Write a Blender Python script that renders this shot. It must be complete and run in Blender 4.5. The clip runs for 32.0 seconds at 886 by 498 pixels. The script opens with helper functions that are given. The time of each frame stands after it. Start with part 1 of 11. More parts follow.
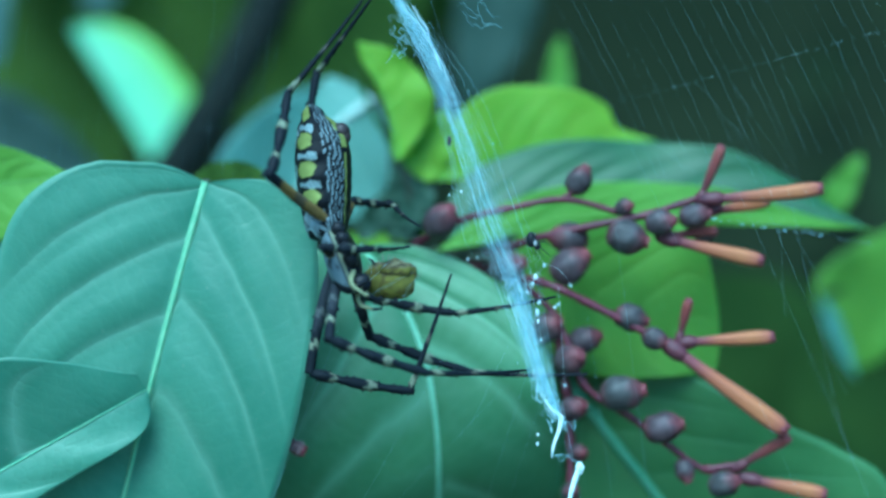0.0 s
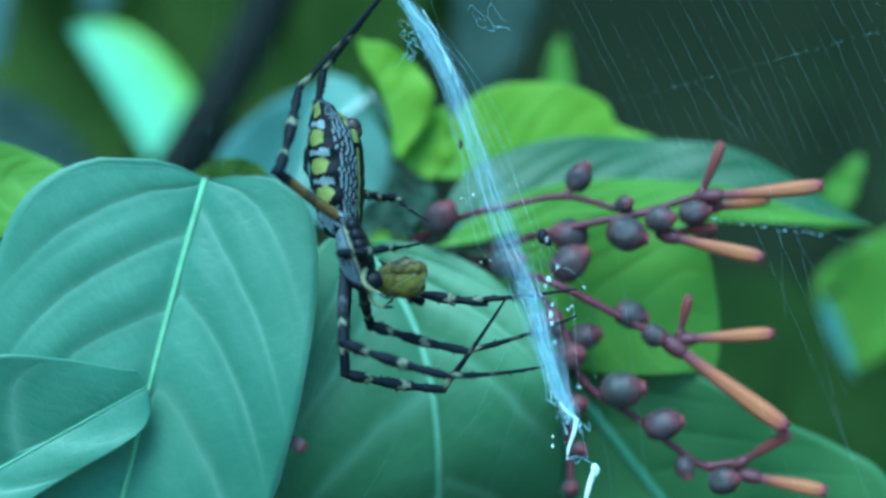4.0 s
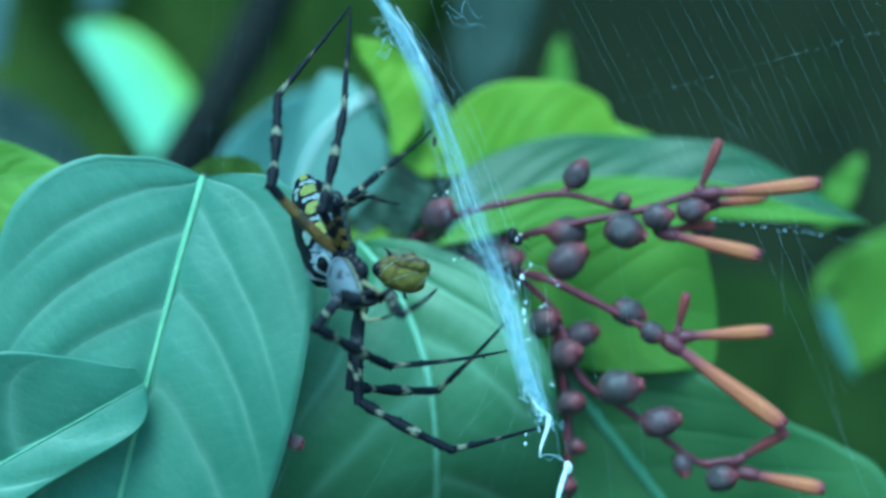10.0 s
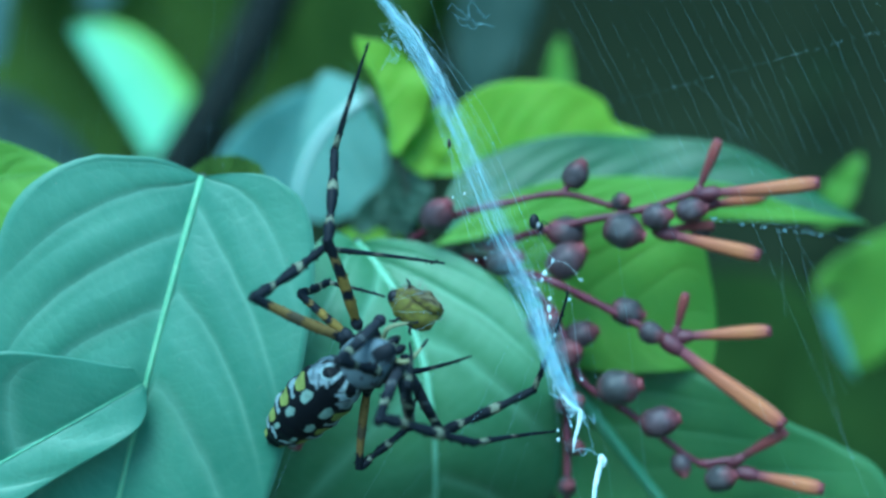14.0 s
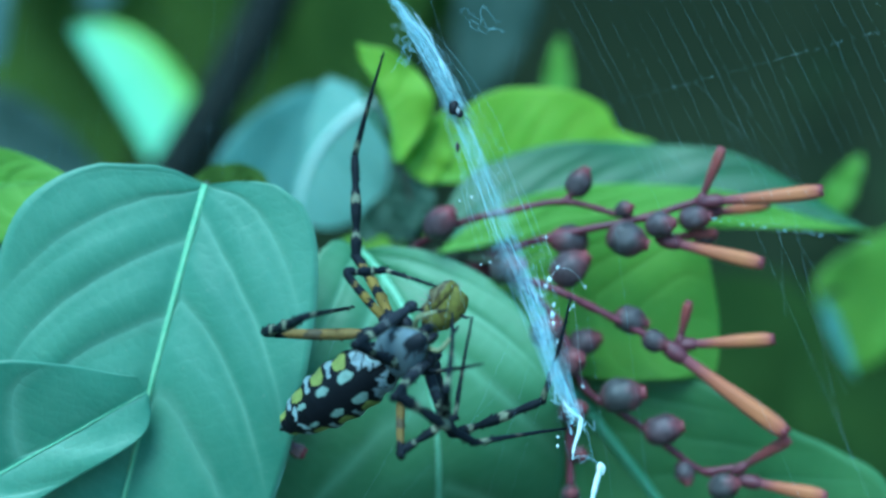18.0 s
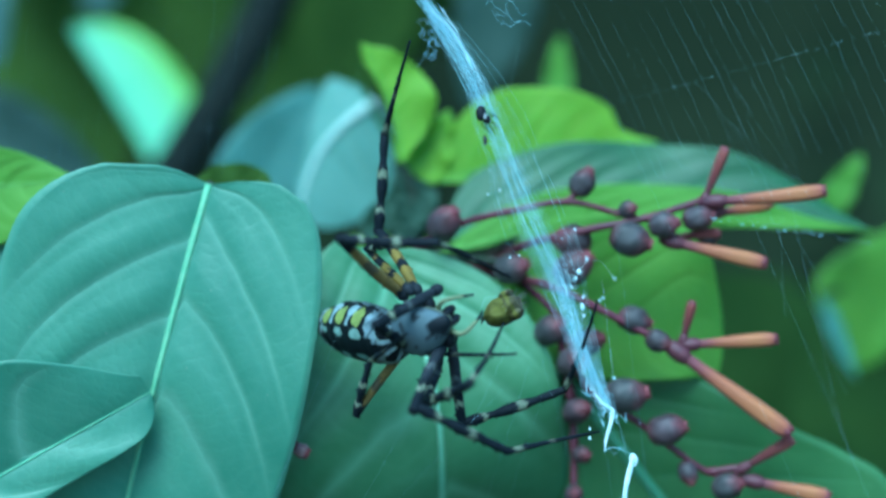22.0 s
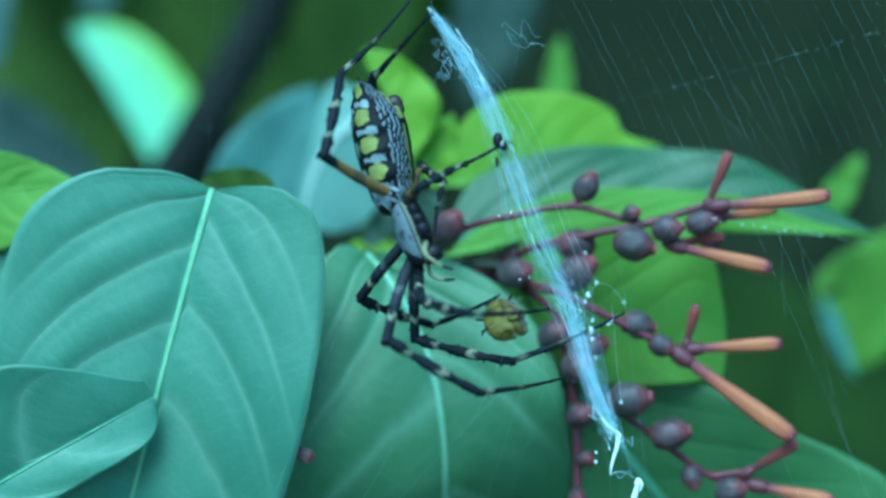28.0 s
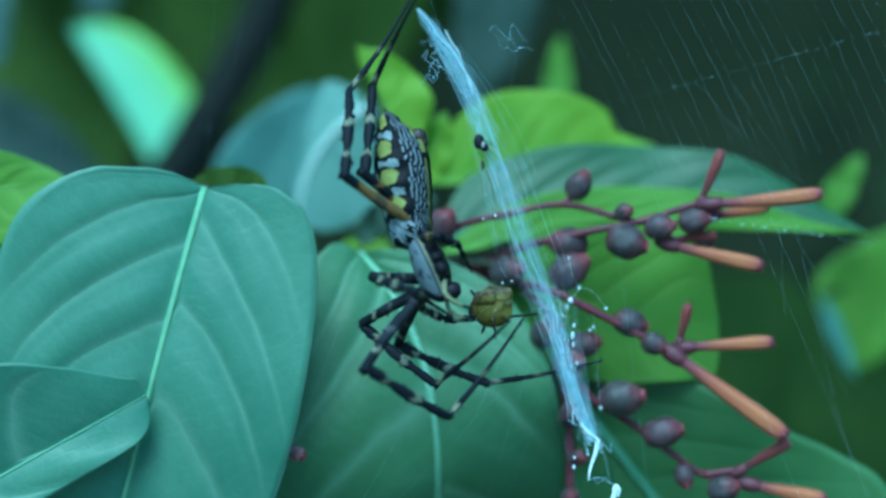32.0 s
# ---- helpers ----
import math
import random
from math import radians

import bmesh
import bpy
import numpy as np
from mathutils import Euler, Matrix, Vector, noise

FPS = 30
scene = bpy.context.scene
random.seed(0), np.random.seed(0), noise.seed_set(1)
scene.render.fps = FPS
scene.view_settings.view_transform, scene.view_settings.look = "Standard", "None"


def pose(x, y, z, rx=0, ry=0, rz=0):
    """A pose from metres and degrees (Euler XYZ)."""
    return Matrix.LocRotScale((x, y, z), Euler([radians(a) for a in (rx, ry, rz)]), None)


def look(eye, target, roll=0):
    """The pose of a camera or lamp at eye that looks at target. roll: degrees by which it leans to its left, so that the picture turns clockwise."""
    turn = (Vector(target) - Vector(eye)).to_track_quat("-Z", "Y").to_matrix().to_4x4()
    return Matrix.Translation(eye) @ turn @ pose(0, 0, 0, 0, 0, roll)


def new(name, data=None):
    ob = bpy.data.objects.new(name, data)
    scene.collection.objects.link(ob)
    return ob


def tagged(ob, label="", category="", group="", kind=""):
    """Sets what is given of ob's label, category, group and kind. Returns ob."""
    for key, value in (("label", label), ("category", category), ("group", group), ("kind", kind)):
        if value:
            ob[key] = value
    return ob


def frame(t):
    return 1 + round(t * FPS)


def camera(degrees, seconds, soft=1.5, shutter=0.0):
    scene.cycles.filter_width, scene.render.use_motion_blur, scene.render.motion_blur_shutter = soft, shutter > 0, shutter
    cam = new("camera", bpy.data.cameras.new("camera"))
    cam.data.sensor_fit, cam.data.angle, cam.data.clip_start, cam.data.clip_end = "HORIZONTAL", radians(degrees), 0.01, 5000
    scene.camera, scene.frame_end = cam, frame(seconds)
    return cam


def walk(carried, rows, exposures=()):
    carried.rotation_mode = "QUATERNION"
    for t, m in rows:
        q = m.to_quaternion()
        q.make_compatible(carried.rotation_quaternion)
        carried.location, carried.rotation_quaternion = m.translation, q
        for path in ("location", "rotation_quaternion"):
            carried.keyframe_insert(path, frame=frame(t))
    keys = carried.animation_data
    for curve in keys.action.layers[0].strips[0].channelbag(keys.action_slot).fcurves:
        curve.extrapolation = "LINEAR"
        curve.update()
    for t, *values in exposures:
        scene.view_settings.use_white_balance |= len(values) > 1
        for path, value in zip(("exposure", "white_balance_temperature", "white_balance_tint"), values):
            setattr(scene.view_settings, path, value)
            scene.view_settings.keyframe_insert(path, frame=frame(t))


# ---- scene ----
cam = camera(28.0, 32.0, soft=2.8, shutter=0.7)
cam.data.dof.use_dof = True
cam.data.dof.focus_distance = 0.2125
cam.data.dof.aperture_fstop = 8.0
EYE = pose(0, -0.21, 1.0, 90, 0, 0)
walk(cam, [(0.0, EYE), (32.0, EYE)],
     exposures=[(0.0, 1.21, 4265, -22), (31.2, 1.21, 4265, -22), (32.0, 0.92, 4265, -22)])

# ---- light: open shade under a pale sky ----
world = bpy.data.worlds.new("sky")
scene.world = world
world.use_nodes = True
wn = world.node_tree.nodes
sky = wn.new("ShaderNodeTexSky")
sky.sky_type = "NISHITA"
sky.sun_disc = False
SUN_UP, SUN_TURN = 50, 198
sky.sun_elevation, sky.sun_rotation = radians(SUN_UP), radians(SUN_TURN)
wn["Background"].inputs["Strength"].default_value = 0.12
world.node_tree.links.new(sky.outputs["Color"], wn["Background"].inputs["Color"])
sun_data = bpy.data.lights.new("sun", "SUN")
sun_data.energy, sun_data.angle, sun_data.color = 2.0, radians(38), (1.0, 0.95, 0.87)
sun = new("sun", sun_data)
az, el = radians(SUN_TURN), radians(SUN_UP)
sun_from = Vector((math.sin(az) * math.cos(el), math.cos(az) * math.cos(el), math.sin(el)))
sun.matrix_world = look(sun_from * 3 + Vector((0, 0, 1)), (0, 0, 1))


# ---- helpers of this scene: lengths in millimetres about a point one metre up ----
def mm(p):
    return Vector((p[0] * 0.001, p[1] * 0.001, 1.0 + p[2] * 0.001))


def track(rows, lift=0.0):
    return [(t, pose(x * 0.001, y * 0.001, lift + z * 0.001, a, b, c)) for t, x, y, z, a, b, c in rows]


def part(name, bm, material, parent, label=""):
    """One mesh object of a bmesh under a thing or a part."""
    data = bpy.data.meshes.new(name)
    bm.to_mesh(data)
    bm.free()
    for poly in data.polygons:
        poly.use_smooth = True
    data.materials.append(material)
    ob = new(name, data)
    ob.parent = parent
    if label:
        ob["label"] = label
    return ob


def marked(name, bm, colour, material, parent, label=""):
    """A part whose markings are a colour for each place on it."""
    layer = bm.verts.layers.float_color.new("markings")
    for v in bm.verts:
        v[layer] = (*colour(v.co * 1000), 1)
    return part(name, bm, material, parent, label)


def thing(name, label, category, group=""):
    return tagged(new(name), label, category, group)


def tube(bm, points, radii, sides=8, caps=True):
    """A tapered tube along points (Vectors)."""
    rings = []
    for i, p in enumerate(points):
        a, b = points[max(i - 1, 0)], points[min(i + 1, len(points) - 1)]
        d = (b - a).normalized()
        side = d.cross(Vector((0.31, -0.9, 0.29))).normalized()
        up = side.cross(d)
        rings.append([bm.verts.new(p + (side * math.cos(w) + up * math.sin(w)) * radii[i])
                      for w in (2 * math.pi * k / sides for k in range(sides))])
    for r, s in zip(rings, rings[1:]):
        for k in range(sides):
            bm.faces.new((r[k], r[(k + 1) % sides], s[(k + 1) % sides], s[k]))
    if caps:
        bm.faces.new(rings[0][::-1])
        bm.faces.new(rings[-1])
    return rings


def spline(points, n=6):
    """Points of a smooth curve through the given ones."""
    p = [Vector(q) for q in points]
    out = []
    for i in range(len(p) - 1):
        a, b, c, d = p[max(i - 1, 0)], p[i], p[i + 1], p[min(i + 2, len(p) - 1)]
        for k in range(n):
            t = k / n
            out.append(0.5 * ((2 * b) + (c - a) * t + (2 * a - 5 * b + 4 * c - d) * t * t + (3 * b - a - 3 * c + d) * t ** 3))
    out.append(p[-1])
    return out


def lump(bm, centre, radii, seg=16, rings=10, shape=None):
    """A closed rounded body; shape bends each unit point."""
    def place(u):
        v = Vector(u) if shape is None else Vector(shape(u))
        return Vector((centre[0] + v.x * radii[0], centre[1] + v.y * radii[1], centre[2] + v.z * radii[2]))
    rows = []
    for j in range(1, rings):
        th = math.pi * j / rings
        rows.append([bm.verts.new(place((math.cos(th), math.sin(th) * math.cos(f), math.sin(th) * math.sin(f))))
                     for f in (2 * math.pi * k / seg for k in range(seg))])
    front, back = bm.verts.new(place((1, 0, 0))), bm.verts.new(place((-1, 0, 0)))
    for r, s in zip(rows, rows[1:]):
        for k in range(seg):
            bm.faces.new((r[k], s[k], s[(k + 1) % seg], r[(k + 1) % seg]))
    for k in range(seg):
        bm.faces.new((front, rows[0][k], rows[0][(k + 1) % seg]))
        bm.faces.new((back, rows[-1][(k + 1) % seg], rows[-1][k]))


def table(values, t):
    k = min(max(t, 0), 0.99999) * (len(values) - 1)
    i = int(k)
    f = k - i
    f = f * f * (3 - 2 * f)
    return values[i] + (values[i + 1] - values[i]) * f


rnd = random.Random(11)

# ---- materials ----
def shader(name):
    m = bpy.data.materials.new(name)
    m.use_nodes = True
    nt = m.node_tree
    return m, nt, nt.nodes["Principled BSDF"]


def node(nt, kind, **values):
    n = nt.nodes.new(kind)
    for key, value in values.items():
        n.inputs[key.replace("_", " ")].default_value = value
    return n


def calc(nt, op, a, b=None, clamp=False):
    n = nt.nodes.new("ShaderNodeMath")
    n.operation, n.use_clamp = op, clamp
    for i, v in enumerate((a, b)):
        if v is None:
            continue
        if isinstance(v, (int, float)):
            n.inputs[i].default_value = v
        else:
            nt.links.new(v, n.inputs[i])
    return n.outputs[0]


def ramp(nt, fac, stops):
    n = nt.nodes.new("ShaderNodeValToRGB")
    el = n.color_ramp.elements
    while len(el) < len(stops):
        el.new(0.5)
    for e, (pos, col) in zip(el, stops):
        e.position, e.color = pos, (*col, 1)
    nt.links.new(fac, n.inputs[0])
    return n.outputs[0]


def blend(nt, fac, a, b):
    n = nt.nodes.new("ShaderNodeMix")
    n.data_type = "RGBA"
    for i, v in ((0, fac), (6, a), (7, b)):
        if isinstance(v, (int, float)):
            n.inputs[i].default_value = v
        elif isinstance(v, tuple):
            n.inputs[i].default_value = (*v, 1)
        else:
            nt.links.new(v, n.inputs[i])
    return n.outputs[2]


def noise_of(nt, vector, scale, detail=4.0, rough=0.55):
    n = node(nt, "ShaderNodeTexNoise", Scale=scale, Detail=detail, Roughness=rough)
    nt.links.new(vector, n.inputs["Vector"])
    return n.outputs["Fac"]


def bump(nt, height, strength, distance, bsdf):
    n = node(nt, "ShaderNodeBump", Strength=strength, Distance=distance)
    nt.links.new(height, n.inputs["Height"])
    nt.links.new(n.outputs[0], bsdf.inputs["Normal"])
    return n.outputs[0]


def leaf_material(name, dark, light, vein, passes=0.3, rough=0.42, show=0.55, gloss=0.45, rim=None):
    """Blade of a leaf: mottled green, paler side veins, fine net of veinlets, light passing through."""
    m, nt, p = shader(name)
    uv = nt.nodes.new("ShaderNodeUVMap")
    uv.uv_map = "UVMap"
    sep = nt.nodes.new("ShaderNodeSeparateXYZ")
    nt.links.new(uv.outputs[0], sep.inputs[0])
    off = calc(nt, "ABSOLUTE", calc(nt, "MULTIPLY", calc(nt, "SUBTRACT", sep.outputs[1], 0.5), 2.0))
    vmap = nt.nodes.new("ShaderNodeUVMap")
    vmap.uv_map = "Veins"
    vsep = nt.nodes.new("ShaderNodeSeparateXYZ")
    nt.links.new(vmap.outputs[0], vsep.inputs[0])
    bent = calc(nt, "ADD", vsep.outputs[0], calc(nt, "MULTIPLY", noise_of(nt, uv.outputs[0], 5, 2), 0.22))
    wave = calc(nt, "PINGPONG", bent, 0.5)
    rib = calc(nt, "POWER", calc(nt, "SUBTRACT", 1.0, calc(nt, "MULTIPLY", wave, 6.0, True), True), 1.6)
    half = calc(nt, "POWER", calc(nt, "SUBTRACT", 1.0, calc(nt, "MULTIPLY", calc(nt, "PINGPONG", calc(nt, "ADD", bent, calc(nt, "ADD", 0.5, calc(nt, "MULTIPLY", off, 0.3))), 0.5), 9.0, True), True), 1.5)
    soft = calc(nt, "SUBTRACT", 1.0, calc(nt, "MULTIPLY", wave, 2.2, True), True)
    rib = calc(nt, "ADD", rib, calc(nt, "MULTIPLY", half, 0.16))
    rib = calc(nt, "MULTIPLY", rib, calc(nt, "MULTIPLY", calc(nt, "SUBTRACT", 1.0, off), 3.0, True))
    rib = calc(nt, "MULTIPLY", rib, calc(nt, "MULTIPLY", calc(nt, "SUBTRACT", 1.0, sep.outputs[0]), 3.5, True))
    scaled = nt.nodes.new("ShaderNodeMapping")
    scaled.inputs["Scale"].default_value = (18, 18, 18)
    nt.links.new(nt.nodes.new("ShaderNodeTexCoord").outputs["Object"], scaled.inputs[0])
    big = noise_of(nt, scaled.outputs[0], 3.5, 3)
    fine = noise_of(nt, scaled.outputs[0], 42, 5, 0.65)
    net = nt.nodes.new("ShaderNodeTexVoronoi")
    net.feature = "DISTANCE_TO_EDGE"
    net.inputs["Scale"].default_value = 38
    nt.links.new(scaled.outputs[0], net.inputs["Vector"])
    cells = calc(nt, "SUBTRACT", 1.0, calc(nt, "MULTIPLY", net.outputs["Distance"], 9.0, True), True)
    tone = calc(nt, "ADD", calc(nt, "MULTIPLY", big, 0.88), calc(nt, "MULTIPLY", fine, 0.12))
    patch = nt.nodes.new("ShaderNodeTexVoronoi")
    patch.feature = "DISTANCE_TO_EDGE"
    patch.inputs["Scale"].default_value = 15
    nt.links.new(scaled.outputs[0], patch.inputs["Vector"])
    rung = calc(nt, "SUBTRACT", 1.0, calc(nt, "MULTIPLY", patch.outputs["Distance"], 3.4, True), True)
    place = nt.nodes.new("ShaderNodeSeparateXYZ")
    nt.links.new(scaled.outputs[0], place.inputs[0])
    run = calc(nt, "ADD", calc(nt, "MULTIPLY", calc(nt, "ABSOLUTE", place.outputs[1]), 20.0), calc(nt, "MULTIPLY", place.outputs[0], 25.0))
    run = calc(nt, "ADD", run, calc(nt, "MULTIPLY", noise_of(nt, scaled.outputs[0], 6, 4), 5.0))
    cross = calc(nt, "POWER", calc(nt, "SUBTRACT", 1.0, calc(nt, "MULTIPLY", calc(nt, "PINGPONG", run, 0.5), 3.6, True), True), 1.5)
    cross = calc(nt, "MULTIPLY", cross, calc(nt, "MULTIPLY", noise_of(nt, scaled.outputs[0], 14, 2), 1.5, True))
    col = ramp(nt, tone, [(0.3, dark), (0.7, light)])
    col = blend(nt, calc(nt, "MULTIPLY", cross, 0.13 * show), col, vein)
    col = blend(nt, calc(nt, "MULTIPLY", soft, 0.22), col, light)
    col = blend(nt, calc(nt, "ADD", calc(nt, "MULTIPLY", cells, 0.02), calc(nt, "MULTIPLY", rung, 0.05 * show / 0.5)), col, vein)
    col = blend(nt, calc(nt, "MULTIPLY", rib, show), col, vein)
    speck = calc(nt, "GREATER_THAN", noise_of(nt, scaled.outputs[0], 90, 2), 0.745)
    col = blend(nt, calc(nt, "MULTIPLY", speck, 0.5), col, (0.3, 0.36, 0.28))
    lip = calc(nt, "MULTIPLY", calc(nt, "SUBTRACT", off, 0.965, True), 10.0, True)
    col = blend(nt, lip, col, vein)
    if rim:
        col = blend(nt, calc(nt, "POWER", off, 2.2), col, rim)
    nt.links.new(col, p.inputs["Base Color"])
    nt.links.new(calc(nt, "ADD", calc(nt, "MULTIPLY", fine, 0.2), rough - 0.1), p.inputs["Roughness"])
    p.inputs["Specular IOR Level"].default_value = gloss
    height = calc(nt, "SUBTRACT", calc(nt, "MULTIPLY", fine, 0.25), calc(nt, "ADD", calc(nt, "MULTIPLY", rib, 0.8), calc(nt, "ADD", calc(nt, "MULTIPLY", cells, 0.10), calc(nt, "ADD", calc(nt, "MULTIPLY", rung, 0.08), calc(nt, "MULTIPLY", cross, 0.14)))))
    normal = bump(nt, height, 0.34, 0.0004, p)
    glow = nt.nodes.new("ShaderNodeBsdfTranslucent")
    nt.links.new(blend(nt, 0.4, col, light), glow.inputs["Color"])
    nt.links.new(normal, glow.inputs["Normal"])
    mix = nt.nodes.new("ShaderNodeMixShader")
    mix.inputs[0].default_value = passes
    nt.links.new(p.outputs[0], mix.inputs[1])
    nt.links.new(glow.outputs[0], mix.inputs[2])
    nt.links.new(mix.outputs[0], nt.nodes["Material Output"].inputs["Surface"])
    return m


def plain(name, dark, light, rough=0.5, scale=900.0, metal=0.0, bump_by=0.3, sheen=0.0):
    """A mottled solid surface; scale counts features per metre."""
    m, nt, p = shader(name)
    co = nt.nodes.new("ShaderNodeTexCoord").outputs["Object"]
    big, fine = noise_of(nt, co, scale * 0.25, 3), noise_of(nt, co, scale, 5)
    tone = calc(nt, "ADD", calc(nt, "MULTIPLY", big, 0.6), calc(nt, "MULTIPLY", fine, 0.4))
    nt.links.new(ramp(nt, tone, [(0.35, dark), (0.65, light)]), p.inputs["Base Color"])
    nt.links.new(calc(nt, "ADD", calc(nt, "MULTIPLY", fine, 0.25), rough - 0.12), p.inputs["Roughness"])
    p.inputs["Metallic"].default_value = metal
    p.inputs["Sheen Weight"].default_value = sheen
    bump(nt, fine, bump_by, 0.15 / scale, p)
    return m


def painted(name, rough, sheen=0.0, dirt=1.0, shine=0.1):
    """A coat whose markings are stored on the mesh as the colour layer 'markings'."""
    m, nt, p = shader(name)
    mark = nt.nodes.new("ShaderNodeVertexColor")
    mark.layer_name = "markings"
    co = nt.nodes.new("ShaderNodeTexCoord").outputs["Object"]
    fine = noise_of(nt, co, 5200, 4)
    blot = calc(nt, "MULTIPLY", calc(nt, "SUBTRACT", noise_of(nt, co, 1500, 3), 0.35, True), 1.3, True)
    shade = blend(nt, calc(nt, "ADD", calc(nt, "MULTIPLY", fine, 0.3 * dirt), calc(nt, "MULTIPLY", blot, 0.45 * dirt)), mark.outputs[0], (0.010, 0.013, 0.017))
    nt.links.new(shade, p.inputs["Base Color"])
    nt.links.new(calc(nt, "ADD", calc(nt, "MULTIPLY", fine, 0.3), rough - 0.15), p.inputs["Roughness"])
    p.inputs["Sheen Weight"].default_value = sheen
    p.inputs["Specular IOR Level"].default_value = shine
    bump(nt, fine, 0.4, 0.00004, p)
    return m


M_BROAD = leaf_material("mature_leaf", (0.075, 0.20, 0.125), (0.135, 0.29, 0.185), (0.28, 0.46, 0.33), rough=0.46, show=0.56)
M_MID = leaf_material("mid_green_leaf", (0.067, 0.168, 0.062), (0.104, 0.228, 0.092), (0.25, 0.44, 0.26), passes=0.10, rough=0.52, show=0.75, gloss=0.7)
# Two darker copies of the leaf green, with shade put into the colour.
M_SHADE = leaf_material("shaded_leaf", (0.052, 0.130, 0.034), (0.084, 0.188, 0.052), (0.11, 0.24, 0.09), passes=0.25, show=0.3, rough=0.5, gloss=0.55)
M_TEAL = leaf_material("shaded_half_leaf", (0.033, 0.088, 0.033), (0.055, 0.130, 0.048), (0.11, 0.24, 0.10), passes=0.2, show=0.25, rough=0.5, gloss=0.5)
# Leaf green darkened in the colour itself to give deep shade.
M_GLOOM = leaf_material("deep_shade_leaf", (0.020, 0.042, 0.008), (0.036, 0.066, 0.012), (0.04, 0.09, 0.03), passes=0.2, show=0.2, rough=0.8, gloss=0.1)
M_UNDER = leaf_material("pale_leaf_underside", (0.14, 0.28, 0.22), (0.20, 0.36, 0.29), (0.5, 0.6, 0.5), rough=0.5, show=0.15)
M_BRACT = leaf_material("grey_green_bract", (0.036, 0.075, 0.045), (0.06, 0.115, 0.07), (0.15, 0.25, 0.15), passes=0.3, show=0.2, rough=0.6)
M_OLIVE = leaf_material("olive_leaf", (0.053, 0.094, 0.016), (0.086, 0.140, 0.024), (0.1, 0.2, 0.04), passes=0.35, show=0.2, rough=0.8, gloss=0.1)
M_FADED = leaf_material("dull_leaf_underside", (0.095, 0.215, 0.18), (0.14, 0.28, 0.235), (0.3, 0.4, 0.35), rough=0.6, show=0.2)
M_HAZY = leaf_material("grey_teal_leaf", (0.055, 0.105, 0.085), (0.08, 0.14, 0.115), (0.1, 0.16, 0.13), passes=0.2, show=0.2, rough=0.6, gloss=0.3)
M_DULL = leaf_material("blue_grey_leaf", (0.026, 0.053, 0.038), (0.042, 0.075, 0.055), (0.06, 0.1, 0.09), passes=0.2, show=0.2, rough=0.6, gloss=0.3)
# Pale teal for a highlight along a leaf edge, put in as colour.
M_EDGELIGHT = leaf_material("leaf_edge_highlight", (0.10, 0.25, 0.20), (0.15, 0.33, 0.26), (0.5, 0.6, 0.5), rough=0.55, show=0.25)
M_YOUNG = leaf_material("young_leaf", (0.20, 0.40, 0.018), (0.32, 0.52, 0.028), (0.40, 0.54, 0.08), passes=0.45, show=0.3, rough=0.55)
# Very pale green: the brightness of a sun patch is put into the colour.
M_SUNNY = leaf_material("sun_painted_leaf", (0.27, 0.64, 0.36), (0.38, 0.76, 0.48), (0.40, 0.72, 0.42), passes=0.2, rough=0.5, show=0.2, rim=(0.32, 0.60, 0.05))
# Two brighter copies of the leaf green, with light put into the colour.
M_BACKLIT = leaf_material("backlit_green_leaf", (0.125, 0.27, 0.028), (0.185, 0.35, 0.042), (0.26, 0.43, 0.08), passes=0.4, show=0.3, rough=0.55, gloss=0.25)
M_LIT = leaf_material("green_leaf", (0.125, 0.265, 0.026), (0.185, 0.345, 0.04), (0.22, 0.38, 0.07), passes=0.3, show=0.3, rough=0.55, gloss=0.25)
M_RIB = plain("pale_midrib", (0.18, 0.39, 0.21), (0.27, 0.47, 0.27), 0.5, 2500)
M_BRIGHTRIB = plain("bright_green_midrib", (0.30, 0.56, 0.36), (0.40, 0.66, 0.44), 0.4, 2500)
# Rib pale by nature, with its highlight put into the colour as well.
M_WHITERIB = plain("whitish_midrib", (0.42, 0.58, 0.50), (0.55, 0.68, 0.60), 0.4, 2500)
M_TEALRIB = plain("teal_midrib", (0.09, 0.22, 0.115), (0.14, 0.29, 0.16), 0.5, 1500)
M_SOFTRIB = plain("soft_green_midrib", (0.14, 0.33, 0.19), (0.21, 0.40, 0.24), 0.5, 2500)
M_GREENRIB = plain("green_midrib", (0.16, 0.33, 0.05), (0.22, 0.40, 0.07), 0.5, 2500)
M_TWIG = plain("brown_green_twig", (0.02, 0.032, 0.02), (0.045, 0.06, 0.035), 0.7, 700)
M_DARKWOOD = plain("dark_bark", (0.008, 0.012, 0.011), (0.017, 0.021, 0.018), 0.9, 260)
M_DARKWOOD.node_tree.nodes["Principled BSDF"].inputs["Specular IOR Level"].default_value = 0.1
M_RED = plain("crimson_stalk", (0.055, 0.011, 0.024), (0.115, 0.023, 0.04), 0.5, 1300)
M_FRUIT = painted("berry_skin", 0.5, dirt=0.6, shine=0.35)
M_PETAL = painted("orange_corolla", 0.55, sheen=0.15, dirt=0.35, shine=0.3)
M_CALYX = plain("berry_crown", (0.11, 0.024, 0.035), (0.20, 0.05, 0.06), 0.55, 1800)
M_CUP = plain("flower_cup", (0.045, 0.016, 0.028), (0.11, 0.03, 0.042), 0.55, 1800)
M_SILK = plain("white_silk", (0.38, 0.64, 0.76), (0.62, 0.84, 0.92), 0.45, 2500)
M_FLOCK = plain("white_silk_flock", (0.55, 0.74, 0.78), (0.82, 0.93, 0.94), 0.6, 2500)
